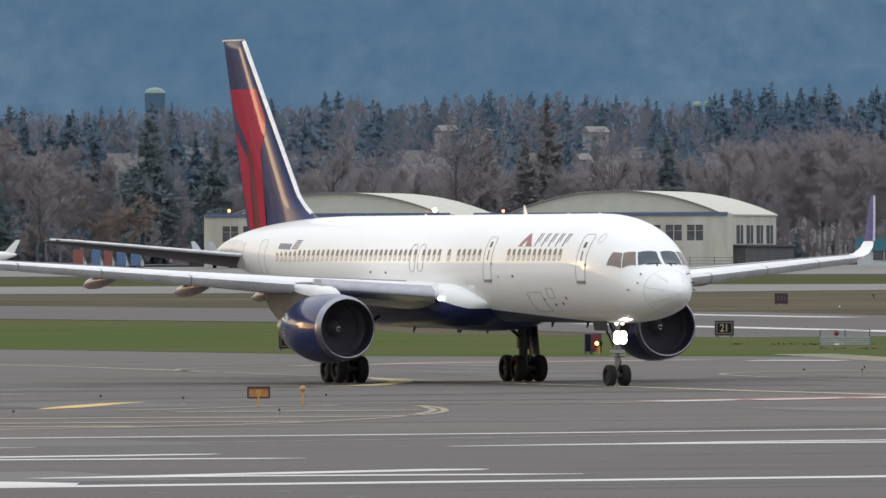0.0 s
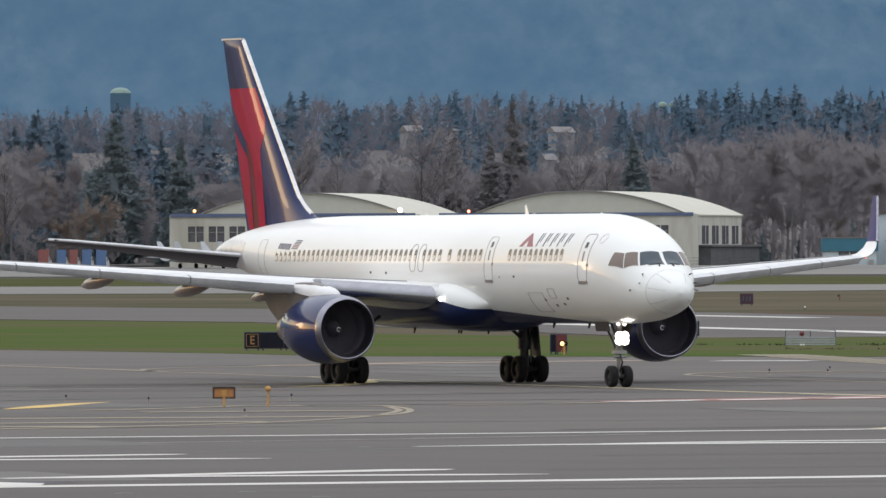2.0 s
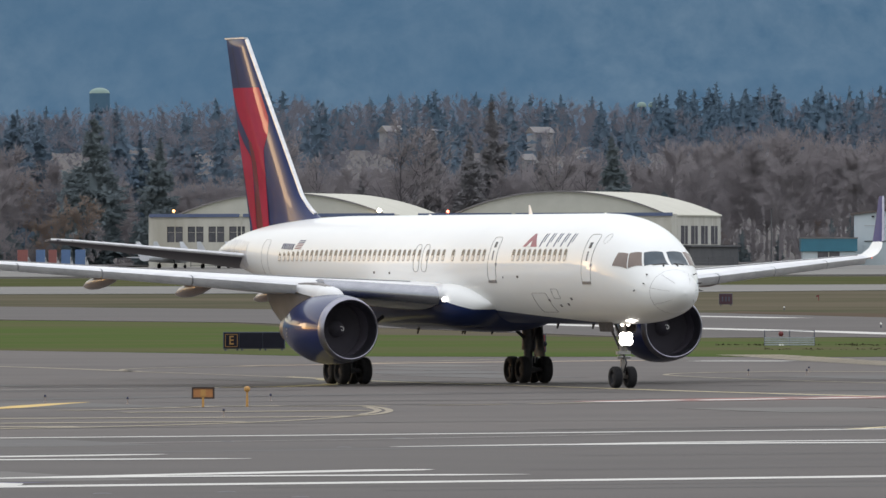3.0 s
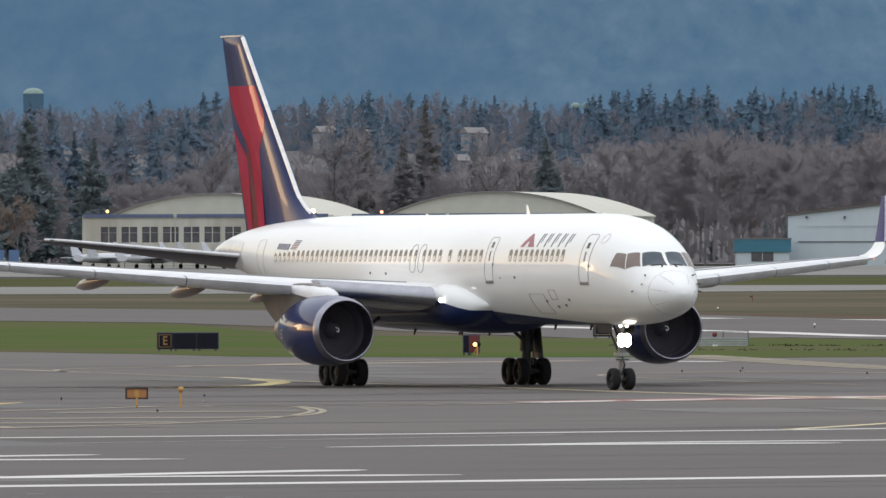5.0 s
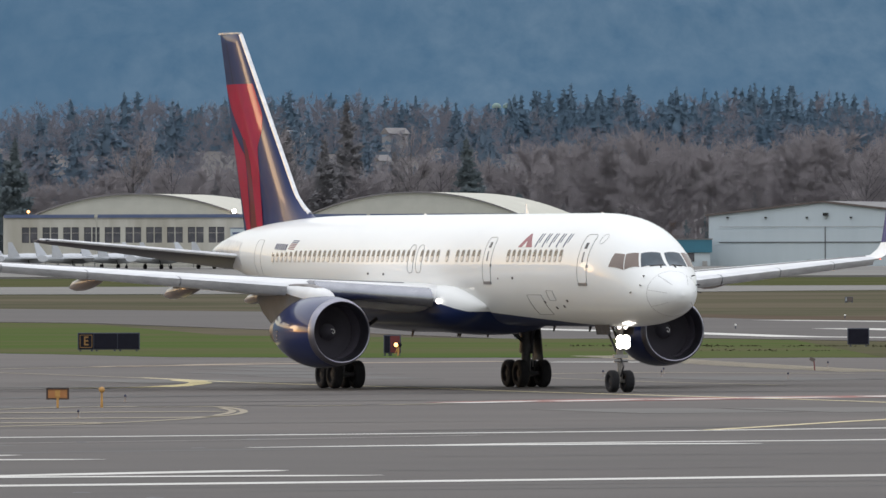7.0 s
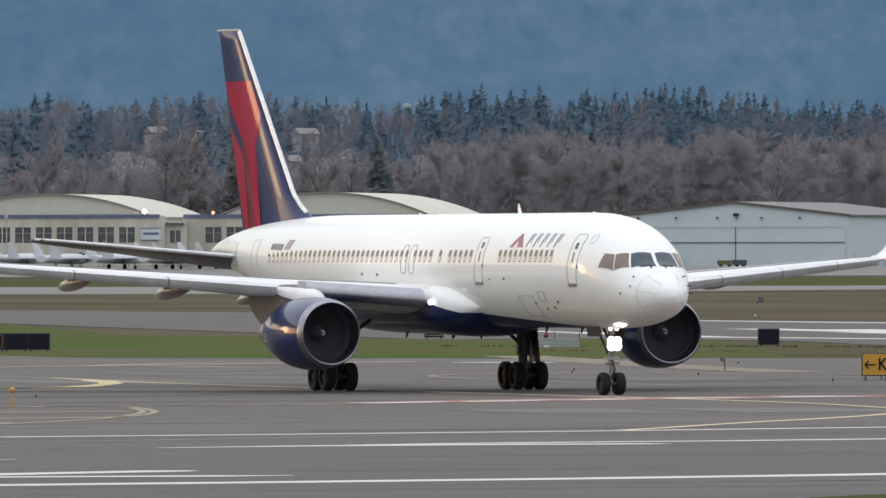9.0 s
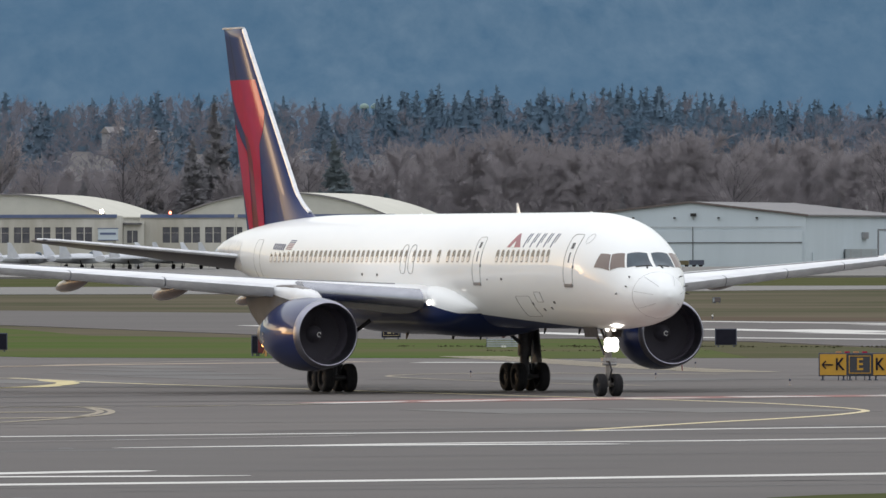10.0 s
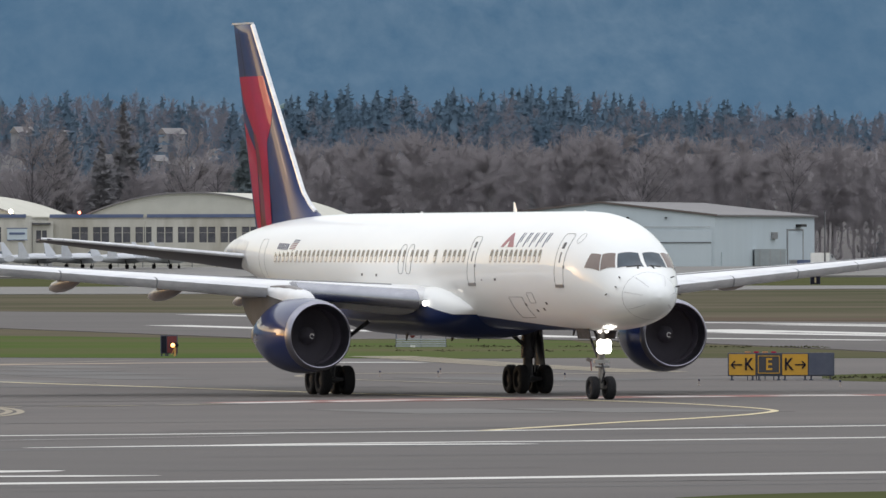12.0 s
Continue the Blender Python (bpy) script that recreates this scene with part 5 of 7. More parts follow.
def build_doors(jet):
    def door(name, x0, x1, z0, z1, side, sill=True, label="", corner=.16, line=.008):
        ob = part(name, patch(zbox(x0 + .03, x1 - .03, z0 + .03, z1 - .03), .005, 8, side), M_BODY, jet, label or "closed white cabin door with a thin dark outline")
        # rounded seam all round the door
        mx, mz, hw, hh = (x0 + x1) / 2, (z0 + z1) / 2, (x1 - x0) / 2, (z1 - z0) / 2
        ring = []
        for cx, cz, first in ((1, 1, 0), (-1, 1, 90), (-1, -1, 180), (1, -1, 270)):
            for i in range(5):
                t = radians(first + i * 22.5)
                ring.append((mx + cx * (hw - corner) + corner * math.cos(t), mz + cz * (hh - corner) + corner * math.sin(t)))
        # long sides follow the curve of the hull in short steps
        loop = []
        for (xa, za), (xb, zb) in zip(ring, ring[1:] + ring[:1]):
            n = max(1, round(math.hypot(xb - xa, zb - za) / .15))
            loop += [(xa + (xb - xa) * i / n, za + (zb - za) * i / n) for i in range(n)]
        pts = [skin(x, angle_at(x, z) * side, .008) for x, z in loop]
        s = Shape()
        for p, q in zip(pts, pts[1:] + pts[:1]):
            s.tube(p, q, line, n=5)
        part("door_seam", s, M_SEAM, ob, "thin grey rounded door seam")
        if sill:
            part("door_sill", patch(zbox(x0 + .03, x1 - .03, z0 - .08, z0 + .02), .03, 3, side), M_DULL, ob, "dark scuffed metal door sill")
            part("handle", patch(zbox(mx - .04, mx + .04, z0 + .75, z0 + 1.1), .022, 2, side), M_SEAM, ob)
            part("door_window", patch(zbox(mx - .10, mx + .08, z0 + 1.22, z0 + 1.42), .02, 3, side), M_PANE, ob)
            part("hinge", patch(zbox(x0 - .06, x0 + .02, z0 + .55, z0 + .65), .03, 2, side), M_SEAM, ob)
        return ob

    for side in (1, -1):
        door("front_door", 4.60, 5.38, 3.86, 5.58, side)
        door("service_door", 13.68, 14.47, 3.90, 5.50, side)
        door("rear_door", 37.95, 38.75, 3.95, 5.45, side, False, "closed white rear cabin door", .16, .005)
        for x in (20.62, 21.45):
            door("overwing_exit", x, x + .56, 4.22, 5.24, side, False, "closed white overwing exit hatch", .22, .010)
        door("cargo_door", 9.2, 10.6, 2.75, 3.45, side, False, "closed cargo hatch low on the side", .06, .008)
        door("access_panel", 8.0, 8.6, 3.25, 3.60, side, False, "small closed access panel", .04, .008)


def build_cockpit(jet):
    quads = [("side_window", [(3.08, 76.0), (2.27, 69.0), (2.55, 50.0), (3.00, 57.0)]),
             ("side_window", [(2.23, 67.5), (1.84, 46.0), (2.19, 33.8), (2.51, 48.5)]),
             ("windscreen", [(1.79, 43.0), (1.42, 3.0), (1.97, 3.0), (2.14, 31.2)])]
    for side in (1, -1):
        for name, q in quads:
            c = np.mean(np.array(q), axis=0)
            big = [tuple(c + (np.array(p) - c) * 1.05) for p in q]
            ob = part(name, patch(q, .016, 8, side), M_SIDEGLASS if name == "side_window" else M_GLASS, jet, "cockpit side window with a brown reflection in its colour" if name == "side_window" else "dark glossy windscreen")
            part("window_frame", patch(big, .008, 8, side), M_WHITE, ob, "white metal window frame")
        # wiper at the foot of each windscreen
        a, b = skin(1.47, 8 * side, .03), skin(1.62, 30 * side, .03)
        part("wiper", Shape().tube(a, b, .018, n=6).tube(skin(1.50, 12 * side, .02), skin(1.38, 15 * side, .01), .03, n=6), M_BLACK, jet, "black windscreen wiper")


def build_livery(jet):
    # name drawn as five slanted dark bars behind a red two-part triangle
    for side in (1, -1):
        tri = [(11.36, angle_at(11, 5.14)), (10.02, angle_at(10, 5.14)), (10.60, angle_at(10.6, 5.62)), (10.72, angle_at(10.6, 5.62))]
        part("red_emblem", patch(tri, .008, 6, side), M_EMBLEM, jet, "red triangular emblem on the fuselage")
        inner = [(11.0, angle_at(11, 5.14)), (10.62, angle_at(10.6, 5.14)), (10.66, angle_at(10.6, 5.34)), (10.70, angle_at(10.6, 5.34))]
        part("emblem_notch", patch(inner, .012, 4, side), M_WHITE, jet)
        for i in range(5):
            x = 9.78 - i * .68
            for dx, w, z0, z1 in ((0, .085, 5.14, 5.62), (-.27, .06, 5.30, 5.62)):
                q = [(x + dx, angle_at(9, z0)), (x + dx - w, angle_at(9, z0)), (x + dx - w - (z1 - z0) * .33, angle_at(9, z1)), (x + dx - (z1 - z0) * .33, angle_at(9, z1))]
                part("name_bar", patch(q, .008, 4, side), M_NAVY, jet, "dark blue slanted lettering shape")
        ring = [skin(4.10 + .17 * math.cos(t), angle_at(4.10 + .17 * math.cos(t), 5.42 + .17 * math.sin(t)) * side, .008) for t in np.linspace(0, 2 * math.pi, 17)]
        s = Shape()
        for p, q in zip(ring, ring[1:]):
            s.tube(p, q, .005, n=5)
        part("round_emblem", s, M_SEAM, jet, "small round grey emblem beside the door")
        for i in range(6):
            x = 36.4 - i * .235
            part("registration_bar", patch([(x, angle_at(36, 5.08)), (x - .15, angle_at(36, 5.08)), (x - .22, angle_at(36, 5.30)), (x - .07, angle_at(36, 5.30))], .008, 3, side), M_NAVY, jet, "small dark registration bar")
        for i in range(6):
            z = 5.08 + i * .062
            part("flag_stripe", patch([(34.85 - i * .05, angle_at(34.4, z)), (34.2 - i * .05, angle_at(34.4, z)), (34.18 - i * .05, angle_at(34.4, z + .034)), (34.83 - i * .05, angle_at(34.4, z + .034))], .008, 4, side), M_DRED if i < 4 else M_NAVY, jet, "small painted flag stripe")


def build_wing(jet, k):
    """k is -1 for the starboard wing and 1 for the port wing."""
    rs = [1.2, 2.2, 4.4, 6.6, 9.0, 12.0, 15.0, 17.3, 18.8]
    s = Shape()
    rings = []
    for r in rs:
        le, ch, z, t = wing_at(r)
        rings.append(airfoil((le, k * r, z), ch, t, .018, 2.6 - 2.4 * r / 19.2, 18))
    s.loft(rings)
    wing = part("wing", s, M_WING, jet, "light grey swept wing")
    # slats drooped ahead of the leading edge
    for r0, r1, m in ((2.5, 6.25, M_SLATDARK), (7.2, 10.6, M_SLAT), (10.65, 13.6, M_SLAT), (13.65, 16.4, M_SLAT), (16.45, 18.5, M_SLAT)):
        s = Shape()
        rings = []
        for r in np.linspace(r0, r1, 5):
            le, ch, z, t = wing_at(r)
            d = .10 + .035 * ch
            prof = [(.55, .02), (.25, .13), (-.10, .17), (-.55, .17), (-1.05, .12), (-.55, .02), (-.10, -.14), (.12, -.36), (.30, -.40), (.50, -.22)]
            if r1 < 7:
                prof = [(.42, .06), (.30, .15), (.10, .20), (-.30, .21), (-1.05, .12), (-.55, .0), (-.10, -.16), (.20, -.40), (.38, -.42), (.50, -.32), (.54, -.15), (.50, -.03)]
            f = .40 + .075 * ch
            up, tall = (.13, 1.12) if r1 < 7 else (.01, .95)
            rings.append([Vector((le + .12 + p * f, k * r, z + up + q * f * tall)) for p, q in prof])
        s.loft(rings)
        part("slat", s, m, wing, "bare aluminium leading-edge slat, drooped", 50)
    # flaps, slightly lowered, and spoiler panels
    for r0, r1 in ((2.4, 6.1), (6.9, 13.8)):
        s = Shape()
        rings = []
        for r in np.linspace(r0, r1, 4):
            le, ch, z, t = wing_at(r)
            rings.append(airfoil((le - ch * .86, k * r, z - .01 - ch * .012), ch * .18, .07, .02, 3, 8))
        s.loft(rings)
        part("flap", s, M_WING, wing, "grey trailing-edge flap, slightly lowered")
    # flap track fairings
    for r, f in ((6.15, .80), (9.0, 1.0), (12.45, .92)):
        le, ch, z, t = wing_at(r)
        te = le - ch
        prof = [(te + 2.3 * f, .04), (te + 1.9 * f, .16 * f), (te + 1.0 * f, .25 * f), (te + .1, .27 * f), (te - .7 * f, .22 * f), (te - 1.35 * f, .09 * f), (te - 1.6 * f, .01)]
        s = Shape().turn([(a, b) for a, b in prof], 16, "x", (0, k * r, 0))
        s.v = [(x, k * r + (y - k * r) * 1.15, zz * .98 + z - .24 - (te + 1.0 - x) * .09) for x, y, zz in s.v]
        part("flap_fairing", s, M_FAIR, wing, "glossy canoe-shaped flap track fairing")
    # blended winglet
    s = Shape()
    rings = []
    le0, ch0, z0, _ = wing_at(18.8)
    for u in np.linspace(0, 1, 12):
        bendr = min(u / .35, 1.0)
        ang = radians(74) * bendr
        y = 18.8 + (.95 * math.sin(ang) / 1.0 if u < .35 else .95 * math.sin(radians(74)) + (u - .35) / .65 * .60)
        z = z0 + (.80 * (1 - math.cos(ang)) if u < .35 else .80 * (1 - math.cos(radians(74))) + (u - .35) / .65 * 1.80)
        le, ch = le0 - .15 * u - 1.75 * u**1.15, ch0 * (1 - .36 * min(u / .35, 1) - .44 * u)
        ring = airfoil((le, 0, 0), ch, .085, 0, 0, 8)
        rings.append([Vector((p.x, k * (y - p.z * math.sin(ang)), z + p.z * math.cos(ang) + 0)) for p in ring])
    s.loft(rings[:5])
    wl_ = part("winglet", s, M_WHITE, wing, "white blended winglet root")
    s = Shape().loft(rings[4:])
    part("winglet_blade", s, mat("winglet_blue", (.045, .045, .150), .5, second=(.038, .04, .13), scale=2, spec=.15) if k == -1 else bpy.data.materials["winglet_blue"], wing, "violet-blue upright winglet with a pale leading edge")
    edge = Shape()
    for a, b in zip(rings[4:-1], rings[5:]):
        edge.tube(a[0] + Vector((.01, 0, 0)), b[0] + Vector((.01, 0, 0)), .055, .045, 8)
    part("winglet_edge", edge, M_METAL, wing, "bright metal leading edge")
    part("tip_lamp", Shape().ball((le0 - .25, k * 19.1, z0 + .02), .04, 10), M_REDLAMP if k == 1 else M_METAL, wing, "small wing-tip position lamp")
    # aileron and slat joints as thin dark gaps
    s = Shape()
    for r in (7.0, 14.0, 18.1):
        le, ch, z, t = wing_at(r)
        s.box((le - ch * .82, k * r, z + .10), (ch * .3, .03, .05))
    part("panel_gap", s, M_SEAM, wing, "thin dark panel gap")
    # the long joint behind the slats
    s = Shape()
    pts = []
    for r in np.linspace(2.8, 18.5, 14):
        le, ch, z, t = wing_at(r)
        pts.append(airfoil((le, k * r, z), ch, t, .018, 2.6 - 2.4 * r / 19.2, 18)[5] + Vector((0, 0, .012)))
    for p, q in zip(pts, pts[1:]):
        s.tube(p, q, .022, n=6)
    part("slat_joint", s, M_SEAM, wing, "long grey joint behind the slats")
    # lamp in the wing root
    part("root_lamp", Shape().ball((-11.72, k * 2.34, 3.20), .10, 14), M_LAMP2, wing, "bright landing lamp in the wing root")
    return wing


def build_engine(jet, k):
    cy, cz = k * 6.52, 2.11
    toe = -k * 3.5      # degrees by which the engine points inwards
    swing = Matrix.Translation((-11.6, cy, cz)) @ Matrix.Rotation(radians(toe), 4, "Z") @ Matrix.Translation((11.6, -cy, -cz))
    c = (0, cy, cz)
    s = Shape().turn([(-10.98, 1.208), (-11.3, 1.258), (-11.9, 1.305), (-12.6, 1.315), (-13.2, 1.27), (-13.8, 1.17), (-14.4, 1.02), (-14.8, .90), (-14.82, .84), (-14.4, .88)], 56, "x", c)
    eng = part("nacelle", s, M_COWL, jet, "glossy dark blue engine nacelle")
    eng.matrix_basis = swing
    part("inlet_lip", Shape().turn([(-11.34, 1.006), (-11.20, 1.012), (-11.06, 1.024), (-10.95, 1.035), (-10.86, 1.045), (-10.76, 1.058), (-10.70, 1.076), (-10.685, 1.10), (-10.72, 1.133), (-10.82, 1.175), (-10.975, 1.213), (-11.02, 1.20)], 56, "x", c), M_METAL, eng, "polished bare-metal inlet lip")
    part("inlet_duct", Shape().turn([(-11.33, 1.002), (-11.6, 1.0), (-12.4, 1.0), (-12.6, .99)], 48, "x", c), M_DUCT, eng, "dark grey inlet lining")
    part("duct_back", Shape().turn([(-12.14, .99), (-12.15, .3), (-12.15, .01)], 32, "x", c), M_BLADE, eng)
    part("core_nozzle", Shape().turn([(-14.3, .82), (-14.9, .72), (-15.5, .60), (-15.95, .52), (-15.94, .47), (-15.5, .50)], 36, "x", c), M_NOZZLE, eng, "heat-stained metal core nozzle")
    part("exhaust_cone", Shape().turn([(-15.6, .36), (-16.1, .26), (-16.5, .10), (-16.6, .01)], 24, "x", c), M_NOZZLE, eng)
    # strake and small service marks on the cowl
    part("strake", Shape().box((-12.4, cy - k * .92, cz + .97), (1.1, .03, .22), Euler((radians(k * 40), 0, 0)).to_matrix()), M_NAVY, eng)
    for z in (.0, -.14, -.28):
        part("cowl_latch", Shape().box((-13.75, cy - 1.20, cz + z), (.07, .03, .05)), M_METAL, eng, "small bright cowl latch")
    # pylon from nacelle to wing
    s = Shape()
    rings = []
    for x, w, z0, z1 in ((-12.0, .06, 3.42, 3.50), (-12.6, .22, 3.32, 3.72), (-13.6, .30, 3.22, 3.84), (-14.8, .33, 2.90, 3.84), (-16.4, .34, 2.40, 3.75), (-17.3, .24, 2.80, 3.65), (-18.1, .06, 3.22, 3.5)):
        rings.append([(x, cy + w * a, z) for a, z in ((-.8, z0), (-1, (z0 + z1) / 2), (-.7, z1 - .03), (0, z1), (.7, z1 - .03), (1, (z0 + z1) / 2), (.8, z0))])
    s.loft(rings)
    part("pylon", s, M_PYLON, eng, "engine pylon with the wing's shade in its grey", 50)
    s = Shape()
    rings = []
    for x, w, z0, z1 in ((-11.6, .10, 3.30, 3.36), (-11.9, .28, 3.25, 3.54), (-12.4, .40, 3.25, 3.68), (-13.1, .44, 3.30, 3.76), (-14.0, .44, 3.40, 3.80), (-14.8, .40, 3.5, 3.80)):
        rings.append([(x, cy + w * a, z0 + (z1 - z0) * b) for a, b in ((-1, 0), (-1, .45), (-.75, .82), (-.3, .98), (.3, .98), (.75, .82), (1, .45), (1, 0))])
    part("pylon_cap", s.loft(rings), M_WING, eng, "pale rounded fairing on top of the pylon", 60)
    # fan with its spinner, which turns
    s = Shape()
    s.turn([(-.15, .30), (.12, .30), (.13, .02)], 24, "x")
    fan = part("fan", s, M_BLADE, jet, "titanium fan blades darkened in colour inside the engine")
    hub = tuple(swing @ Vector((-12.05, cy, cz)))
    fan.matrix_basis = pose(*hub, 0, 0, toe)
    b = Shape()
    ring = []
    for r, tw, ch in ((.30, 40, .20), (.62, 62, .26), (.985, 76, .30)):
        tw = radians(tw)
        for q in (-.5, .5):
            ring.append(Vector((q * ch * math.cos(tw), r, q * ch * math.sin(tw))))
    b.add(ring + [v + Vector((.012, 0, 0)) for v in ring], [(0, 1, 3, 2), (2, 3, 5, 4), (6, 8, 9, 7), (8, 10, 11, 9), (0, 2, 8, 6), (2, 4, 10, 8), (1, 7, 9, 3), (3, 9, 11, 5)])
    blade_me = b.mesh("fan_blade")
    for i in range(34):
        part("fan_blade", blade_me, M_BLADE, fan).matrix_basis = pose(0, 0, 0, 360 * i / 34)
    spin = part("spinner", Shape().turn([(.10, .30), (.25, .25), (.42, .16), (.56, .07), (.62, .005)], 24, "x"), M_BLADE, fan, "dark cone spinner")
    s = Shape()
    pts = []
    for t in np.linspace(0, 1, 20):
        a, r = t * 5.2, .03 + .075 * t
        x = float(np.interp(r, [.005, .07, .16, .25], [.62, .56, .42, .25]))
        pts.append(Vector((x + .02, r * math.cos(a), r * math.sin(a))))
    for p, q in zip(pts, pts[1:]):
        s.tube(p, q, .013, n=6)
    part("spiral_mark", s, M_WHITE, fan, "white spiral painted on the spinner")
    TURNING.append((fan, hub, None, toe))


def build_tail(jet):
    # fin with a rounded dorsal fillet
    s = Shape()
    rings = []
    for z in (5.45, 6.0, 6.6, 7.2, 8, 9, 10, 11, 12, 13, 13.28, 13.35):
        le, te, _ = fin_at(z)
        if z < 7.3:
            le += (7.3 - z) ** 2 * .95
        ring = airfoil((le, 0, 0), le - te, .105 if z > 7 else .095, 0, 0, 18)
        f = 1.0 if z < 13.3 else .6
        rings.append([Vector((p.x, p.z * f, z)) for p in ring])
    s.loft(rings)
    fin = part("fin", s, M_NAVY, jet, "tall dark blue tail fin with red bands")
    edge = Shape()
    pts = []
    for z in list(np.linspace(6.42, 7.3, 6)) + list(np.linspace(7.6, 13.3, 12)):
        le, te, _ = fin_at(z)
        if z < 7.3:
            le += (7.3 - z) ** 2 * .95
        pts.append(Vector((le + .015, 0, z)))
    for p, q in zip(pts, pts[1:]):
        edge.tube(p, q, .085, .085, 8)
    part("leading_edge", edge, M_SLAT, fin, "bright bare-metal fin leading edge")
    part("fin_cap", Shape().box((-39.9, 0, 13.38), (2.15, .16, .06)), M_SLAT, fin, "pale fin tip cap")
    part("rudder_gap", Shape().add([fin_skin(.68, 13.2, .004), fin_skin(.70, 13.2, .004), fin_skin(.70, 6.3, .004), fin_skin(.68, 6.3, .004)], [(0, 1, 2, 3)]), M_BLACK, fin, "thin dark rudder hinge line")

    def band(name, rows, material, side):
        s = Shape()
        k = 10
        zs = [r[0] for r in rows]
        vs, n = [], 0
        for z in np.linspace(zs[0], zs[-1], 40):
            a, b = np.interp(-z, [-q for q in zs], [r[1] for r in rows]), np.interp(-z, [-q for q in zs], [r[2] for r in rows])
            for j in range(k + 1):
                vs.append(fin_skin(a + (b - a) * j / k, z, .008, side))
            n += 1
        s.add(vs, [(i * (k + 1) + j, i * (k + 1) + j + 1, (i + 1) * (k + 1) + j + 1, (i + 1) * (k + 1) + j) for i in range(n - 1) for j in range(k)])
        part(name, s, material, fin, "red curved livery band on the fin")

    for side in (-1, 1):
        # height, chord fractions of the two edges
        band("red_band", [(11.42, .06, .995), (10.6, .06, .93), (10.2, .06, .86), (9.6, .16, .73), (9.0, .34, .60), (8.4, .40, .60), (7.2, .50, .66), (6.2, .57, .70), (5.7, .60, .72)], M_RED, side)
        band("red_band_low", [(9.75, .97, .99), (9.2, .84, .99), (8.7, .70, .985), (8.2, .72, .98), (7.2, .78, .97), (6.2, .83, .95), (5.7, .85, .94)], M_RED, side)
        band("dark_band", [(9.3, .62, .70), (8.6, .60, .69), (7.2, .66, .76), (6.2, .70, .82), (5.7, .72, .84)], M_DRED, side)
    for k in (-1, 1):
        s = Shape()
        rings = []
        for r, le, ch, z in ((.5, -34.9, 4.9, 4.75), (1.2, -35.35, 4.6, 4.83), (4.0, -37.4, 3.1, 5.13), (7.0, -39.5, 1.75, 5.43), (7.45, -39.95, 1.35, 5.47), (7.6, -40.4, .8, 5.48)):
            rings.append(airfoil((le, k * r, z), ch, .085, -.012, 4.0, 14))
        s.loft(rings)
        part("tailplane", s, M_STAB, jet, "swept tailplane with underside shade in its dark grey")
        part("tailplane_edge", Shape().tube((-35.3, k * 1.25, 4.83), (-39.45, k * 7.0, 5.43), .085, .06, 10).tube((-39.45, k * 7.0, 5.43), (-40.3, k * 7.6, 5.48), .06, .05, 10), M_SLAT, jet, "bare-metal tailplane leading edge")
    part("tail_cone_outlet", Shape().turn([(-40.85, .30), (-41.06, .24), (-41.04, .20), (-40.8, .2)], 20, "x", (0, 0, 4.97)), M_NOZZLE, jet, "metal exhaust outlet in the tail cone")
    for k in (-1, 1):
        part("tailplane_seal", patch(zbox(40.9, 45.2, 4.48, 5.36), .012, 8, -k), M_SLAT, jet, "worn metal seal plate at the tailplane root")


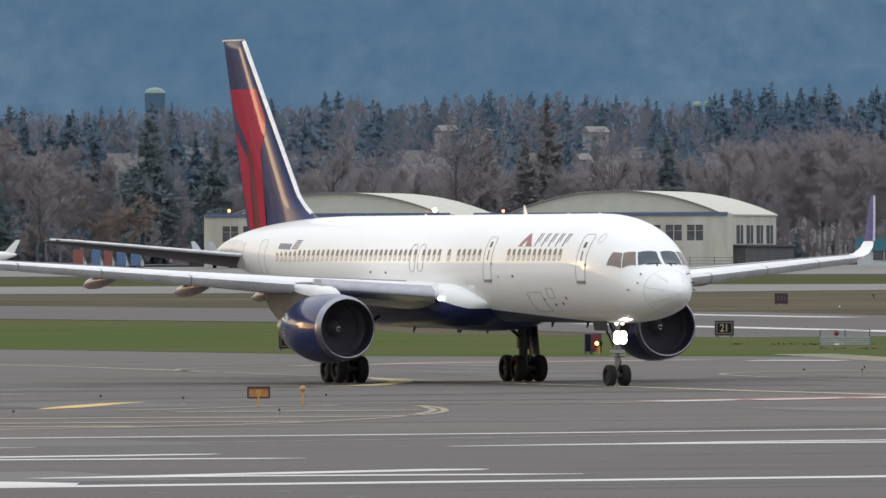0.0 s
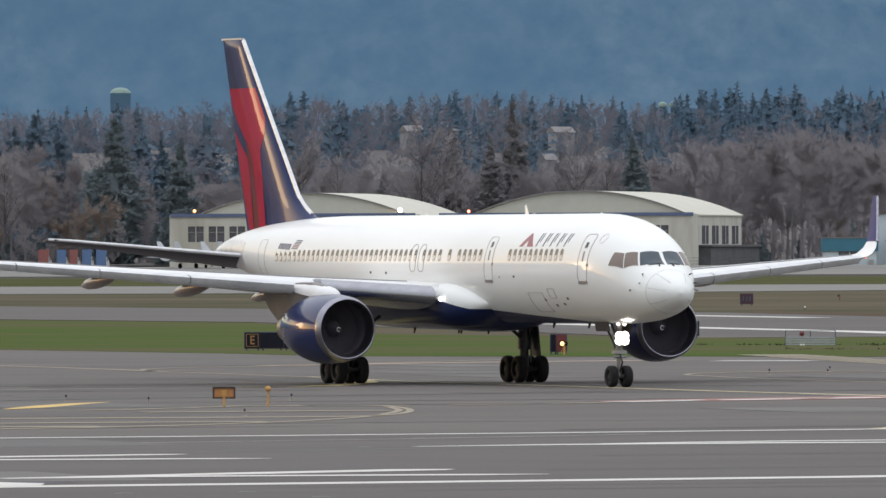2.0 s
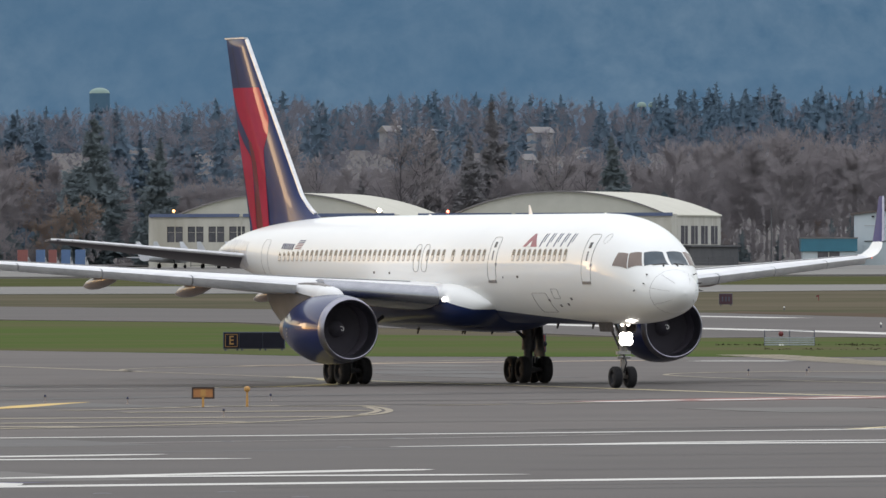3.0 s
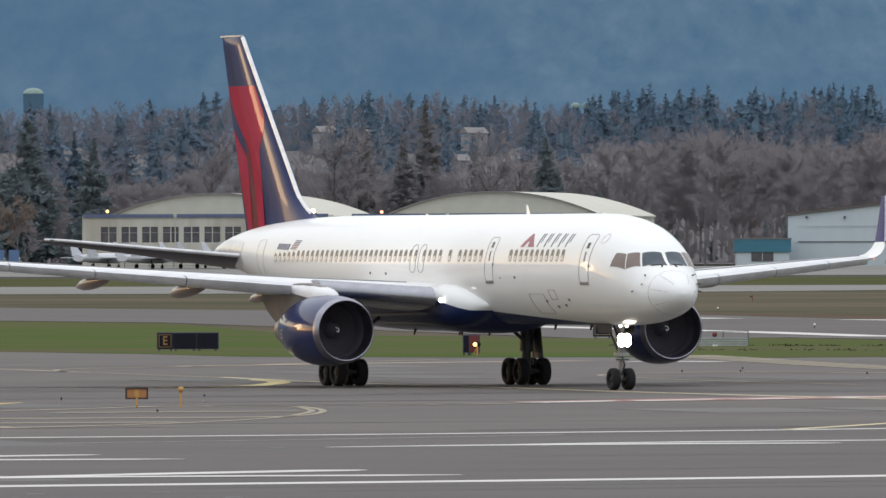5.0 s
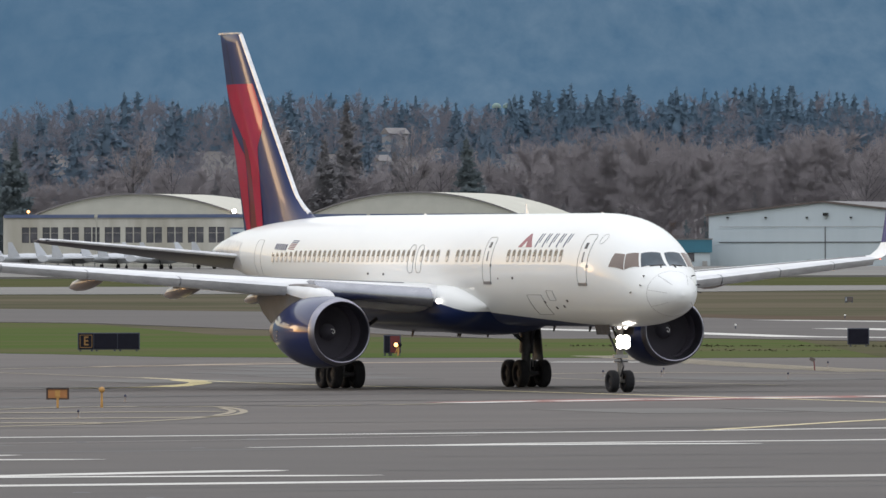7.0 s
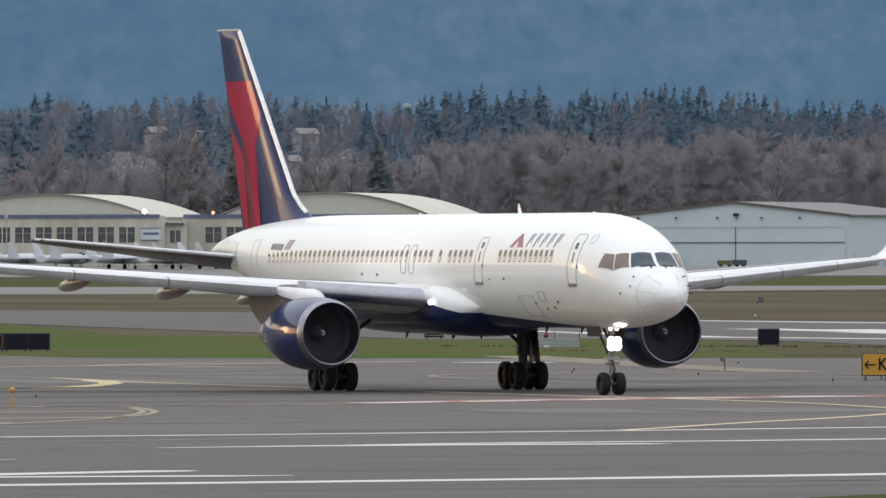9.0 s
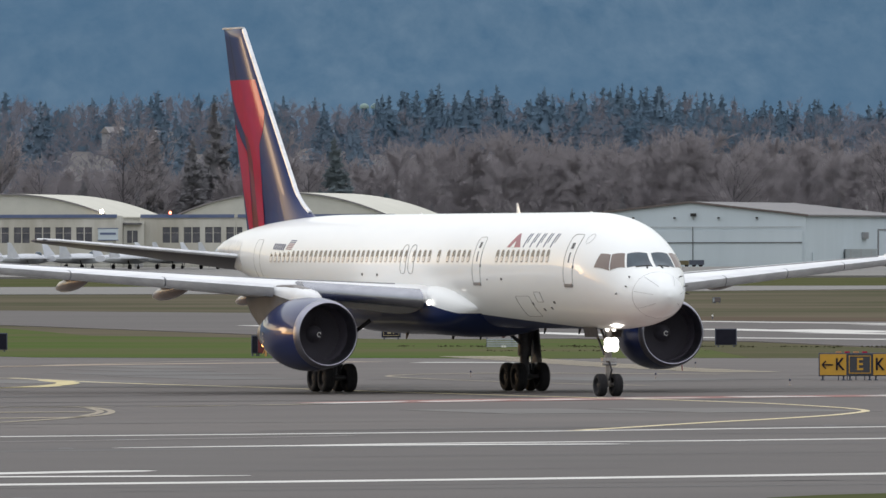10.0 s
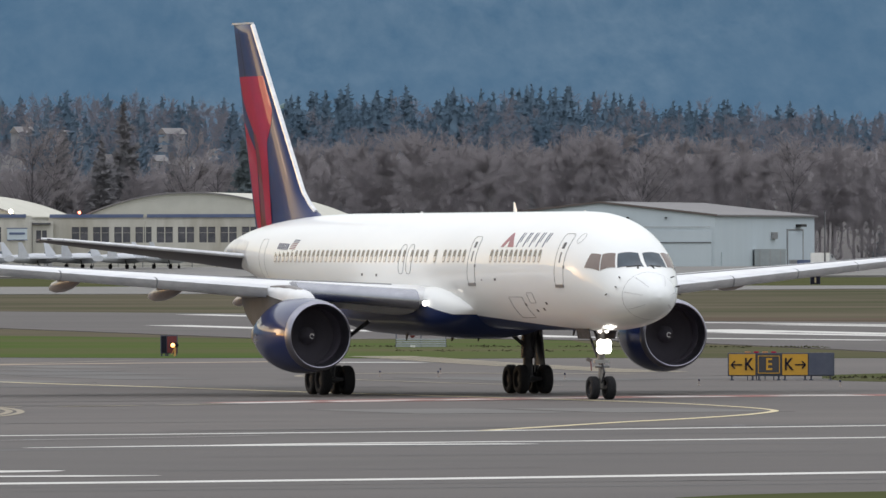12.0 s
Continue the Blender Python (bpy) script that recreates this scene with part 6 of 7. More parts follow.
def build_belly(jet):
    s = Shape()
    rings = []
    for x, f in ((-9.1, .03), (-9.35, .32), (-9.9, .62), (-10.7, .88), (-11.5, 1.02), (-12.4, 1.08), (-13.6, 1.06), (-16, 1), (-19, 1), (-21.5, .93), (-23.5, .72), (-25.2, .38), (-26.2, .03)):
        ring = []
        for t in np.linspace(0, 2 * math.pi, 40, endpoint=False):
            q = lambda v: math.copysign(abs(v) ** .8, v)
            ring.append((x, 2.22 * (.62 + .38 * f) * q(math.sin(t)) if f > .1 else 1.3 * q(math.sin(t)), 3.02 + .98 * f * q(math.cos(t))))
        rings.append(ring)
    s.loft(rings)
    part("belly_fairing", s, M_ROOT, jet, "white and blue wing-root fairing under the belly")
    for x, y, z in ((8.9, 0, 6.33), (1.5, 0, 6.32), (19, 0, 6.34)):
        h = .36 if x == 8.9 else .06
        part("antenna", Shape().loft([[(-x + a, b, z - .02) for a, b in ((.22, 0), (0, .03), (-.22, 0), (0, -.03))], [(-x + a - .12, b, z + h) for a, b in ((.06, 0), (0, .015), (-.1, 0), (0, -.015))]]), M_WHITE, jet, "white blade antenna on the crown")
    for x, y in ((-3.0, .1), (-6.2, .0), (-16.2, .2), (-14.2, -.5), (-12.2, -.2), (-18, -.9)):
        z = 2.3 if x > -9 else 2.05
        part("belly_antenna", Shape().loft([[(x + a, y + b, z + .05) for a, b in ((.16, 0), (0, .03), (-.16, 0), (0, -.03))], [(x + a - .1, y + b, z - .17) for a, b in ((.05, 0), (0, .012), (-.1, 0), (0, -.012))]]), M_BLACK, jet, "dark blade antenna under the belly")
    for xn, deg in ((1.46, 53.6), (1.40, 73.8), (1.79, 93.9)):
        for k in (-1, 1):
            p, q = skin(xn, deg * k, .0), skin(xn - .08, deg * k, .11)
            part("probe", Shape().tube(p, q, .022, .018, 6).tube(q, q + Vector((.16, 0, 0)), .018, .006, 6), M_BLACK, jet, "small dark air-data probe")
    for xn, z in ((6.9, 3.2), (7.5, 3.0), (8.3, 2.95), (9.1, 3.15), (11.5, 4.0), (26.0, 4.15), (24.4, 4.13)):
        part("static_port", patch(zbox(xn, xn + .15, z, z + .08), .01, 2), M_GEAR, jet, "small dark port in the skin")
    part("ice_lamp", patch(zbox(12.97, 13.05, 3.99, 4.05), .012, 3), M_METAL, jet, "small bright wing-inspection lamp")


def build_gear(jet):
    # nose gear
    s = Shape().tube((0, 0, .55), (0, 0, 1.35), .085, n=14).tube((0, 0, 1.25), (.02, 0, 2.5), .125, n=14).tube((0, -.36, .40), (0, .36, .40), .07, n=12)
    s.tube((.0, 0, .40), (0, 0, .62), .11, n=12)
    part("nose_strut", s, M_STRUT, jet, "grey nose gear strut")
    part("torque_link", Shape().tube((.10, 0, 1.22), (.36, 0, .92), .035, n=8).tube((.36, 0, .92), (.10, 0, .56), .035, n=8), M_GEAR, jet)
    part("drag_brace", Shape().tube((-.05, .12, 1.45), (-1.1, .12, 2.4), .045, n=8).tube((-.05, -.12, 1.45), (-1.1, -.12, 2.4), .045, n=8), M_GEAR, jet)
    for k in (-1, 1):
        wheel("nose_wheel", (0, k * .285, .395), .395, .31, jet)
        part("gear_door", Shape().box((-.45, k * .46, 2.22), (1.3, .03, .36), Euler((radians(-k * 12), 0, 0)).to_matrix()), M_GEAR, jet, "open dark nose gear door")
    # lamps on the strut, two above two
    for z, r in ((1.885, .150), (1.70, .156)):
        for y in (-.112, .112):
            house = part("lamp_housing", Shape().turn([(.14, r + .014), (.05, r + .006), (-.08, r * .45)], 20, "x", (.18, y, z), True), M_DULL, jet, "round lamp housing on the nose strut")
            part("taxi_lamp", Shape().turn([(.33, r), (.36, r * .72), (.38, r * .4), (.385, .01)], 20, "x", (0, y, z)), M_LAMP, house, "glaring white taxi lamp")
    for y in (-.12, .12):
        part("turnoff_lamp", Shape().turn([(.25, .075), (.27, .05), (.275, .01)], 16, "x", (.0, y, 2.31)), M_LAMP2, jet, "bright runway turn-off lamp")
    part("steering_bar", Shape().box((.05, 0, 1.28), (.22, .5, .12)).tube((.12, -.25, 1.12), (.12, .25, 1.12), .05, n=8), M_DULL, jet)
    # main gear, four wheels on each truck
    for k in (-1, 1):
        y = k * 3.66
        part("main_strut", Shape().tube((-18.29, y, .62), (-18.25, y - k * .02, 1.5), .17, n=14).tube((-18.27, y, 1.25), (-18.15, y + k * .06, 3.3), .26, .30, n=14), M_GEAR, jet, "dark main gear strut")
        part("bogie_beam", Shape().tube((-17.72, y, .51), (-18.86, y, .51), .12, n=12).tube((-17.72, y - .45, .51), (-17.72, y + .45, .51), .08, n=10).tube((-18.86, y - .45, .51), (-18.86, y + .45, .51), .08, n=10), M_GEAR, jet, "bogie beam with two axles")
        part("side_brace", Shape().tube((-18.2, y, 1.55), (-17.9, y - k * 1.3, 2.55), .07, n=8).tube((-18.1, y + k * .1, 1.5), (-17.0, y, 2.9), .06, n=8), M_GEAR, jet)
        part("strut_door", Shape().box((-18.1, y + k * .30, 2.0), (1.0, .05, 2.0), Euler((radians(k * 5), 0, 0)).to_matrix()), M_GEAR, jet, "dark gear door along the strut")
        part("hydraulic_line", Shape().tube((-18.02, y + k * .16, .75), (-17.98, y + k * .2, 2.7), .025, n=6), M_DULL, jet)
        for x in (-17.72, -18.86):
            for d in (-.43, .43):
                wheel("main_wheel", (x, y + d, .508), .508, .37, jet)


def build_airliner():
    jet = thing("airliner", (6.358, 449.766, .05), "white twin-engine airliner with blue belly and red tail bands", "aircraft")
    part("radome", barrel(0.0, 1.075), M_RADOME, jet, "rounded pale radome")
    part("fuselage", barrel(1.085, 46.96), M_BODY, jet, "glossy white fuselage with a dark blue belly")
    for deg in (-125, -80, -35, 35, 80, 125):
        p = [skin(x, deg, .004) for x in np.linspace(.30, 1.03, 7)]
        s = Shape()
        for a, b in zip(p, p[1:]):
            s.tube(a, b, .005, n=4)
        part("diverter_strip", s, M_SEAM, jet, "thin lightning strip on the radome")
    part("radome_seam", barrel(1.072, 1.088), M_SEAM, jet)
    build_belly(jet)
    build_cockpit(jet)
    build_doors(jet)
    build_windows(jet)
    build_livery(jet)
    for k in (-1, 1):
        build_wing(jet, k)
        build_engine(jet, k)
    build_tail(jet)
    build_gear(jet)
    return jet


airliner = build_airliner()


# ---- signs, lights and small things on the field ----
M_SIGNBLACK = mat("black_sign_face", (.009, .009, .017), .6, second=(.014, .014, .024), scale=3, spec=.12)
M_SIGNYEL = mat("yellow_sign_face", (.50, .27, .022), .5, second=(.44, .24, .025), scale=2)
M_SIGNPALE = mat("faded_yellow_legend", (.34, .285, .18), .6, second=(.28, .235, .15), scale=3)
M_SIGNDIM = mat("dim_orange_legend", (.30, .16, .045), .6, second=(.22, .12, .04), scale=3)
M_SIGNPURPLE = mat("dark_purple_sign_face", (.060, .022, .036), .5, second=(.045, .018, .03), scale=2)
M_SIGNSLATE = mat("slate_sign_face", (.030, .031, .040), .5, second=(.038, .039, .048), scale=3)
M_RAIL = mat("grey_rail_paint", (.34, .37, .40), .6, second=(.26, .29, .32), scale=3)
M_SIGNRED = mat("red_sign_face", (.15, .020, .025), .5, second=(.11, .016, .02), scale=2)
M_SIGNSTEEL = mat("sign_back_grey", (.055, .065, .10), .55, .2, second=(.075, .085, .12), scale=2)
M_ORANGE = mat("orange_panel", (.48, .21, .075), .6, second=(.38, .17, .065), scale=4)
M_AMBERPAINT = mat("orange_yellow_paint", (.50, .27, .075), .6, second=(.40, .22, .07), scale=6)
M_BLUELENS = mat("blue_lens", (.012, .016, .05), .2, second=(.014, .02, .06), scale=4)


def letters(text, size, material, parent, at, squeeze=1.0):
    c = bpy.data.curves.new("lettering", "FONT")
    c.body, c.size, c.extrude, c.align_x, c.align_y, c.offset = text, size, .012, "CENTER", "CENTER", .012
    tmp = new("lettering", c)
    me = bpy.data.meshes.new_from_object(tmp.evaluated_get(bpy.context.evaluated_depsgraph_get()))
    bpy.data.objects.remove(tmp)
    me.transform(Matrix.Translation(at) @ Matrix.Rotation(radians(90), 4, "X") @ Matrix.Diagonal((squeeze, 1, 1, 1)))
    me.materials.clear()
    return part("lettering", me, material, parent, "painted sign lettering", 0)


def arrow(parent, at, way, size, material):
    x, y, z = at
    s = Shape()
    k = way
    s.box((x, y, z), (size, .024, size * .13))
    for sg in (-1, 1):
        s.box((x + k * size * .33, y, z + sg * size * .17), (size * .50, .024, size * .13), Euler((0, radians(45 * sg * k), 0)).to_matrix())
    part("arrow", s, material, parent, "painted arrow")


def panel_sign(name, x, y, rz, panels, height, label, legs=.18, z=.05):
    """A row of sign panels on short legs. panels: (width, face, text, text material, arrow)."""
    sg = thing(name, (x, y, z), label, "sign", "airfield signs", rz)
    total = sum(p[0] for p in panels)
    u = -total / 2
    part("housing", Shape().box((0, .12, legs + height / 2), (total + .06, .2, height + .04)), M_SIGNSTEEL, sg, "dark metal sign housing")
    for w, face, text, tm, ar in panels:
        cx = u + w / 2
        pan = part("panel", Shape().box((cx, -.01, legs + height / 2), (w - .04, .05, height - .05)), face, sg)
        for q in (-.38, .38):
            part("leg", Shape().tube((cx + q * w, .1, 0), (cx + q * w, .1, legs), .035, n=8).box((cx + q * w, .1, .015), (.16, .2, .03)), M_SIGNSTEEL, sg)
        if text:
            shift = 0 if not ar else -ar * w * .24
            letters(text, height * .76, tm, pan, (cx + shift, -.045, legs + height * .49), .82)
        if ar:
            arrow(pan, (cx + ar * w * .20, -.045, legs + height * .49), ar, w * .40, tm)
        if face in (M_SIGNBLACK, M_SIGNSLATE) and text:
            f = Shape()
            for sx in (-1, 1):
                f.box((cx + sx * (w / 2 - .09), -.04, legs + height / 2), (.03, .02, height - .17))
            for sz in (-1, 1):
                f.box((cx, -.04, legs + height / 2 + sz * (height / 2 - .10)), (w - .18, .02, .03))
            part("border", f, tm, pan)
        u += w
    return sg


def build_signs():
    K = M_SIGNBLACK
    panel_sign("direction_sign", 29.40, 472.6, -3, [(1.06, M_SIGNYEL, "K", K, -1), (1.00, M_SIGNSLATE, "E", M_SIGNYEL, 0), (1.02, M_SIGNYEL, "K", K, 1), (.98, M_SIGNSTEEL, "", K, 0)], .86, "yellow and black taxiway direction sign on short legs")
    # lit lamps along the sign's top
    r = thing("sign_lamps", (28.65, 473.4, .05), "small red lamps on low stakes behind the sign", "lamp")
    for i in range(4):
        part("stake", Shape().tube((i * .34 - .5, 0, 0), (i * .34 - .5, 0, 1.04), .02, n=6), M_SIGNSTEEL, r)
        part("lens", Shape().box((i * .34 - .5, 0, 1.08), (.2, .1, .06)), M_RED if i % 2 else M_ORANGE, r)
    panel_sign("location_sign", 16.07, 701.5, 0, [(1.05, K, "21", M_SIGNPALE, 0)], .82, "black runway sign with yellow number and border", .12)
    panel_sign("blank_sign", 32.15, 639.6, 0, [(1.08, K, "", K, 0)], .82, "blank black back of an airfield sign", .12)
    panel_sign("taxiway_sign", -6.78, 619.5, 0, [(.78, K, "E", M_SIGNDIM, 0), (1.2, K, "", K, 0), (1.1, K, "", K, 0)], .82, "long black taxiway sign with one yellow letter", .10)
    panel_sign("holding_sign", 7.18, 589.0, 0, [(.27, K, "", K, 0), (.50, M_SIGNRED, "", K, 0)], .84, "red holding position sign with a black panel", .14)
    far = panel_sign("far_sign", 30.9, 1121, 0, [(1.17, M_SIGNPURPLE, "", K, 0)], .95, "small dark purple far airfield sign", .15, .0)
    for x in (-.30, .02, .30):
        part("lettering_bar", Shape().box((x, -.05, .63), (.13, .03, .42)), M_SIGNSTEEL, far, "unreadable pale lettering bar")
    far = panel_sign("far_sign", 103.4, 1590, 0, [(1.25, M_SIGNBLACK, "", K, 0)], 1.05, "black far airfield sign with a pale figure", .2, land(1590))
    part("lettering_bar", Shape().box((0, -.05, .72), (.22, .03, .66)), M_SIGNPALE, far, "unreadable pale figure")
    far = panel_sign("far_sign", 59.6, 1204, 0, [(.18, M_RAIL, "", K, 0), (.55, M_BROWN, "", K, 0)], .42, "small brown far airfield sign with a pale end", .12, .0)
    w = thing("marker_post", (43.3, 1232, .0), "small red-brown marker flag on a stake", "marker")
    part("stake", Shape().tube((0, 0, 0), (0, 0, .45), .04, n=8), M_SIGNRED, w)
    part("flag", Shape().box((-.10, 0, .48), (.30, .04, .16), Euler((0, radians(-25), 0)).to_matrix()), M_SIGNRED, w, "faded red flag")
    first = None
    for x, y in ((33.0, 1021), (31.7, 788), (44.5, 905)):
        if first is None:
            first = thing("runway_light", (x, y, .06), "small white runway edge light on a stub", "lamp", "runway edge lights")
            part("stub", Shape().tube((0, 0, 0), (0, 0, .22), .04, n=8), M_SIGNSTEEL, first)
            part("lens", Shape().turn([(.20, .06), (.27, .065), (.32, .04), (.33, .005)], 12, "z"), M_WHITE, first, "white glass lens")
        else:
            copy_thing(first, pose(x, y, .06))
    # guard light beside the holding sign
    g = thing("guard_light", (7.45, 588.2, .05), "twin amber runway guard light on a short stand", "lamp")
    part("stand", Shape().tube((0, 0, 0), (0, 0, .5), .05, n=8).tube((-.16, 0, .1), (.0, 0, .42), .02, n=6), M_AMBERPAINT, g)
    part("head", Shape().box((-.06, .05, .53), (.40, .16, .26)), M_BLACK, g)
    for q, m in ((-.10, M_AMBER), (.08, M_SIGNBLACK)):
        part("lens", Shape().turn([(-.04, .10), (-.06, .06), (-.065, .01)], 14, "y", (q, 0, .53)), m, g)
    # orange sign seen from behind, with a ball marker beside it
    s = thing("marker_sign", (-5.94, 392.8, .05), "orange panel sign in a dark frame on one post", "sign")
    part("panel", Shape().box((0, 0, .46), (.64, .05, .28)), M_ORANGE, s, "faded orange panel")
    f = Shape()
    for sx in (-1, 1):
        f.box((sx * .34, -.02, .46), (.055, .09, .37))
    for sz in (-1, 1):
        f.box((0, -.02, .46 + sz * .165), (.64, .09, .05))
    part("frame", f, mat("dark_brown_frame", (.055, .032, .026), .6, second=(.04, .025, .02), scale=5), s, "dark brown frame")
    part("post", Shape().box((0, -.05, .23), (.075, .06, .46)).box((0, -.06, .46), (.16, .06, .22)), M_AMBERPAINT, s)
    b = thing("ball_marker", (-4.54, 393.9, .05), "yellow ball marker on a thin post", "marker")
    part("ball", Shape().ball((0, 0, .57), .10, 16), M_AMBERPAINT, b)
    part("post", Shape().tube((0, 0, 0), (0, 0, .5), .045, .03, 8), M_AMBERPAINT, b)
    # taxiway edge lights
    first = None
    for x, y in ((-8.53, 400.8), (-3.93, 408.7), (-4.97, 369.7), (-12.95, 368.5), (14.38, 489.1), (16.68, 488.3), (-11.42, 407.6), (17.16, 499.7), (21.3, 478.5), (25.14, 526.3), (25.24, 454.9), (30.19, 450.2)):
        if first is None:
            first = thing("edge_light", (x, y, .05), "small blue taxiway edge light on a thin stem", "lamp", "taxiway edge lights")
            part("stem", Shape().tube((0, 0, 0), (0, 0, .18), .014, n=8).turn([(0, .06), (.02, .06), (.03, .02)], 12, "z"), M_FAIR, first)
            part("lens", Shape().turn([(.17, .036), (.21, .040), (.24, .03), (.255, .005)], 12, "z"), M_BLUELENS, first, "blue glass lens")
        else:
            copy_thing(first, pose(x, y, .05))
    # in-pavement light fittings
    first = None
    for x, y in ((-5.89, 252.2), (-3.35, 253.5), (-1.79, 248.0), (-1.13, 311.1), (-9.46, 317.4), (-4.23, 321.0), (.29, 325.9), (20.5, 349.0)):
        if first is None:
            first = thing("inset_light", (x, y, .055), "flush metal light fitting in the asphalt", "lamp", "inset pavement lights")
            part("plate", Shape().turn([(0, .20), (.010, .17), (.016, .08), (.017, .01)], 16, "z"), M_GEAR, first)
        else:
            copy_thing(first, pose(x, y, .055))
    # leaning wind marker at the pavement edge
    w = thing("wind_flag", (23.88, 511.4, .05), "small orange marker flag leaning on its stake", "flag")
    part("stake", Shape().tube((0, 0, 0), (-.03, 0, .40), .025, n=8), M_SIGNRED, w)
    part("flag", Shape().box((-.10, 0, .46), (.24, .03, .15), Euler((0, radians(25), 0)).to_matrix()), M_BROWN, w)
    # low white and blue barrier with a red box
    b = thing("barrier", (21.0, 641, .054), "low pale grey rail barrier with a red ball in the grass", "barrier")
    for i in range(4):
        part("rail", Shape().box((0, 0, .06 + i * .115), (2.62, .05, .075)), M_RAIL, b, "pale grey horizontal rail")
    for x in (-1.3, .0, 1.3):
        part("post", Shape().box((x, .05, .40), (.05, .05, .80)), M_SIGNSTEEL, b)
    part("top_wire", Shape().box((0, .05, .78), (2.6, .025, .025)), M_SIGNSTEEL, b)
    part("ball", Shape().ball((-.45, -.02, .62), .14, 14), M_SIGNRED, b, "red warning ball")
    part("foot", Shape().box((-.50, -.12, .02), (.12, .12, .14)).box((-.36, -.12, .02), (.1, .12, .14)), M_WHITE, b)


def build_parked():
    """Grey jets and vehicles standing far off on the apron."""
    grey = mat("grey_jet_paint", (.54, .56, .59), .6, second=(.46, .48, .52), scale=.6)
    first = None
    for i, (x, y, a) in enumerate(((-27.5, 1955, 60), (-20.5, 1958, 62), (-13.5, 1952, 60), (-5, 1956, 58), (2.5, 1953, 61), (9.5, 1957, 60), (16.5, 1954, 62), (23.5, 1957, 60), (-34.5, 1958, 60))):
        z = land(y) + .3
        if first is None:
            first = thing("parked_jet", (x, y, z), "grey twin-finned jet parked on the far apron", "aircraft", "parked jets", a)
            s = Shape().loft([[(px, w * math.sin(t), 1.7 + h * math.cos(t)) for t in np.linspace(0, 2 * math.pi, 12, endpoint=False)] for px, w, h in ((9, .05, .05), (7.5, .4, .45), (4, .8, .8), (0, 1.2, .85), (-5, 1.3, .7), (-8.5, 1.0, .5))])
            part("fuselage", s, grey, first)
            part("canopy", Shape().ball((4.0, 0, 2.4), .62, 14, .8), M_GLASS, first)
            for k in (-1, 1):
                part("wing", Shape().add([(2.5, k * 1.0, 1.9), (-4, k * 1.0, 1.9), (-4.2, k * 6, 1.85), (-2.4, k * 6, 1.85), (2.5, k * 1.0, 1.65), (-4, k * 1.0, 1.65), (-4.2, k * 6, 1.75), (-2.4, k * 6, 1.75)], [(0, 1, 2, 3), (7, 6, 5, 4), (0, 3, 7, 4), (3, 2, 6, 7), (2, 1, 5, 6), (1, 0, 4, 5)]), grey, first, "", 0)
                part("fin", Shape().add([(-4.5, k * 1.5, 2.0), (-8, k * 1.5, 2.0), (-8.5, k * 1.7, 4.3), (-7.4, k * 1.7, 4.3), (-4.5, k * 1.35, 2.0), (-8, k * 1.35, 2.0), (-8.5, k * 1.6, 4.3), (-7.4, k * 1.6, 4.3)], [(0, 1, 2, 3), (7, 6, 5, 4), (0, 3, 7, 4), (3, 2, 6, 7), (2, 1, 5, 6)]), grey, first, "", 0)
                part("wheel", Shape().turn([(-.15, .4), (.15, .4), (.15, .01)], 14, "y", (-1.5, k * 1.5, .4)).tube((-1.5, k * 1.5, .4), (-1.5, k * 1.2, 1.4), .08, n=6), M_TYRE, first)
            part("nose_leg", Shape().turn([(-.1, .3), (.1, .3), (.1, .01)], 12, "y", (4, 0, .3)).tube((4, 0, .3), (4, 0, 1.3), .07, n=6), M_TYRE, first)
        else:
            copy_thing(first, pose(x, y, z, 0, 0, a))
    # distant vehicles and a small airliner tail by the left edge of the apron
    # haze is put into the truck colours: duller red and blue, greyed white
    blue, red, white = mat("hazed_blue_van_paint", (.08, .15, .30), .5, second=(.07, .13, .26), scale=1), mat("hazed_red_van_paint", (.24, .08, .075), .5, second=(.20, .07, .065), scale=1), mat("hazed_white_cab_paint", (.42, .43, .45), .5, second=(.36, .37, .39), scale=1)
    for x, m, n, l_ in ((-57.6, red, 2.2, "red"), (-54.8, blue, 1.9, "blue"), (-52.9, red, 1.7, "red"), (-50.8, blue, 1.9, "blue"), (-48.5, blue, 2.1, "blue"), (131.0, M_WHITE, 4.2, "white")):
        y = 1940 if x < 0 else 1996
        v = thing("service_truck", (x, y, land(y) + (.3 if x < 0 else .2)), f"{l_} service truck parked on the far apron", "vehicle", "parked vehicles")
        s = Shape().box((-n * .1, 0, 1.9), (n * .76, 2.0, 2.6)) if x < 0 else Shape().box((-n * .1, 0, 1.35), (n * .72, 2.0, 1.7))
        part("body", s, m, v)
        part("cab", Shape().loft([[(n * .27, -1, .5), (n * .27, 1, .5), (n * .27, 1, 2.0), (n * .27, -1, 2.0)], [(n * .40, -1, .5), (n * .40, 1, .5), (n * .36, .9, 1.9), (n * .36, -.9, 1.9)], [(n * .5, -.95, .5), (n * .5, .95, .5), (n * .5, .9, 1.1), (n * .5, -.9, 1.1)]]), white, v, "", 30)
        part("window", Shape().box((n * .35, 0, 1.55), (n * .09, 1.96, .5)), M_HWIN, v)
        for px in (-.3, .3):
            for k in (-1, 1):
                part("wheel", Shape().turn([(-.12, .4), (.12, .4), (.12, .02)], 14, "y", (px * n, k * .9, .4)), M_TYRE, v)
    c = thing("tow_cart", (94.4, 1998, land(1998) + .1), "low mustard and dark blue tow cart before the hangar doors", "cart")
    part("body", Shape().box((-1.2, 0, .72), (2.3, 1.5, .7)), mat("mustard_paint", (.13, .105, .055), .6, second=(.10, .085, .045), scale=1), c)
    part("housing", Shape().box((1.25, 0, .75), (2.4, 1.5, .8)), M_SIGNSTEEL, c, "dark blue housing")
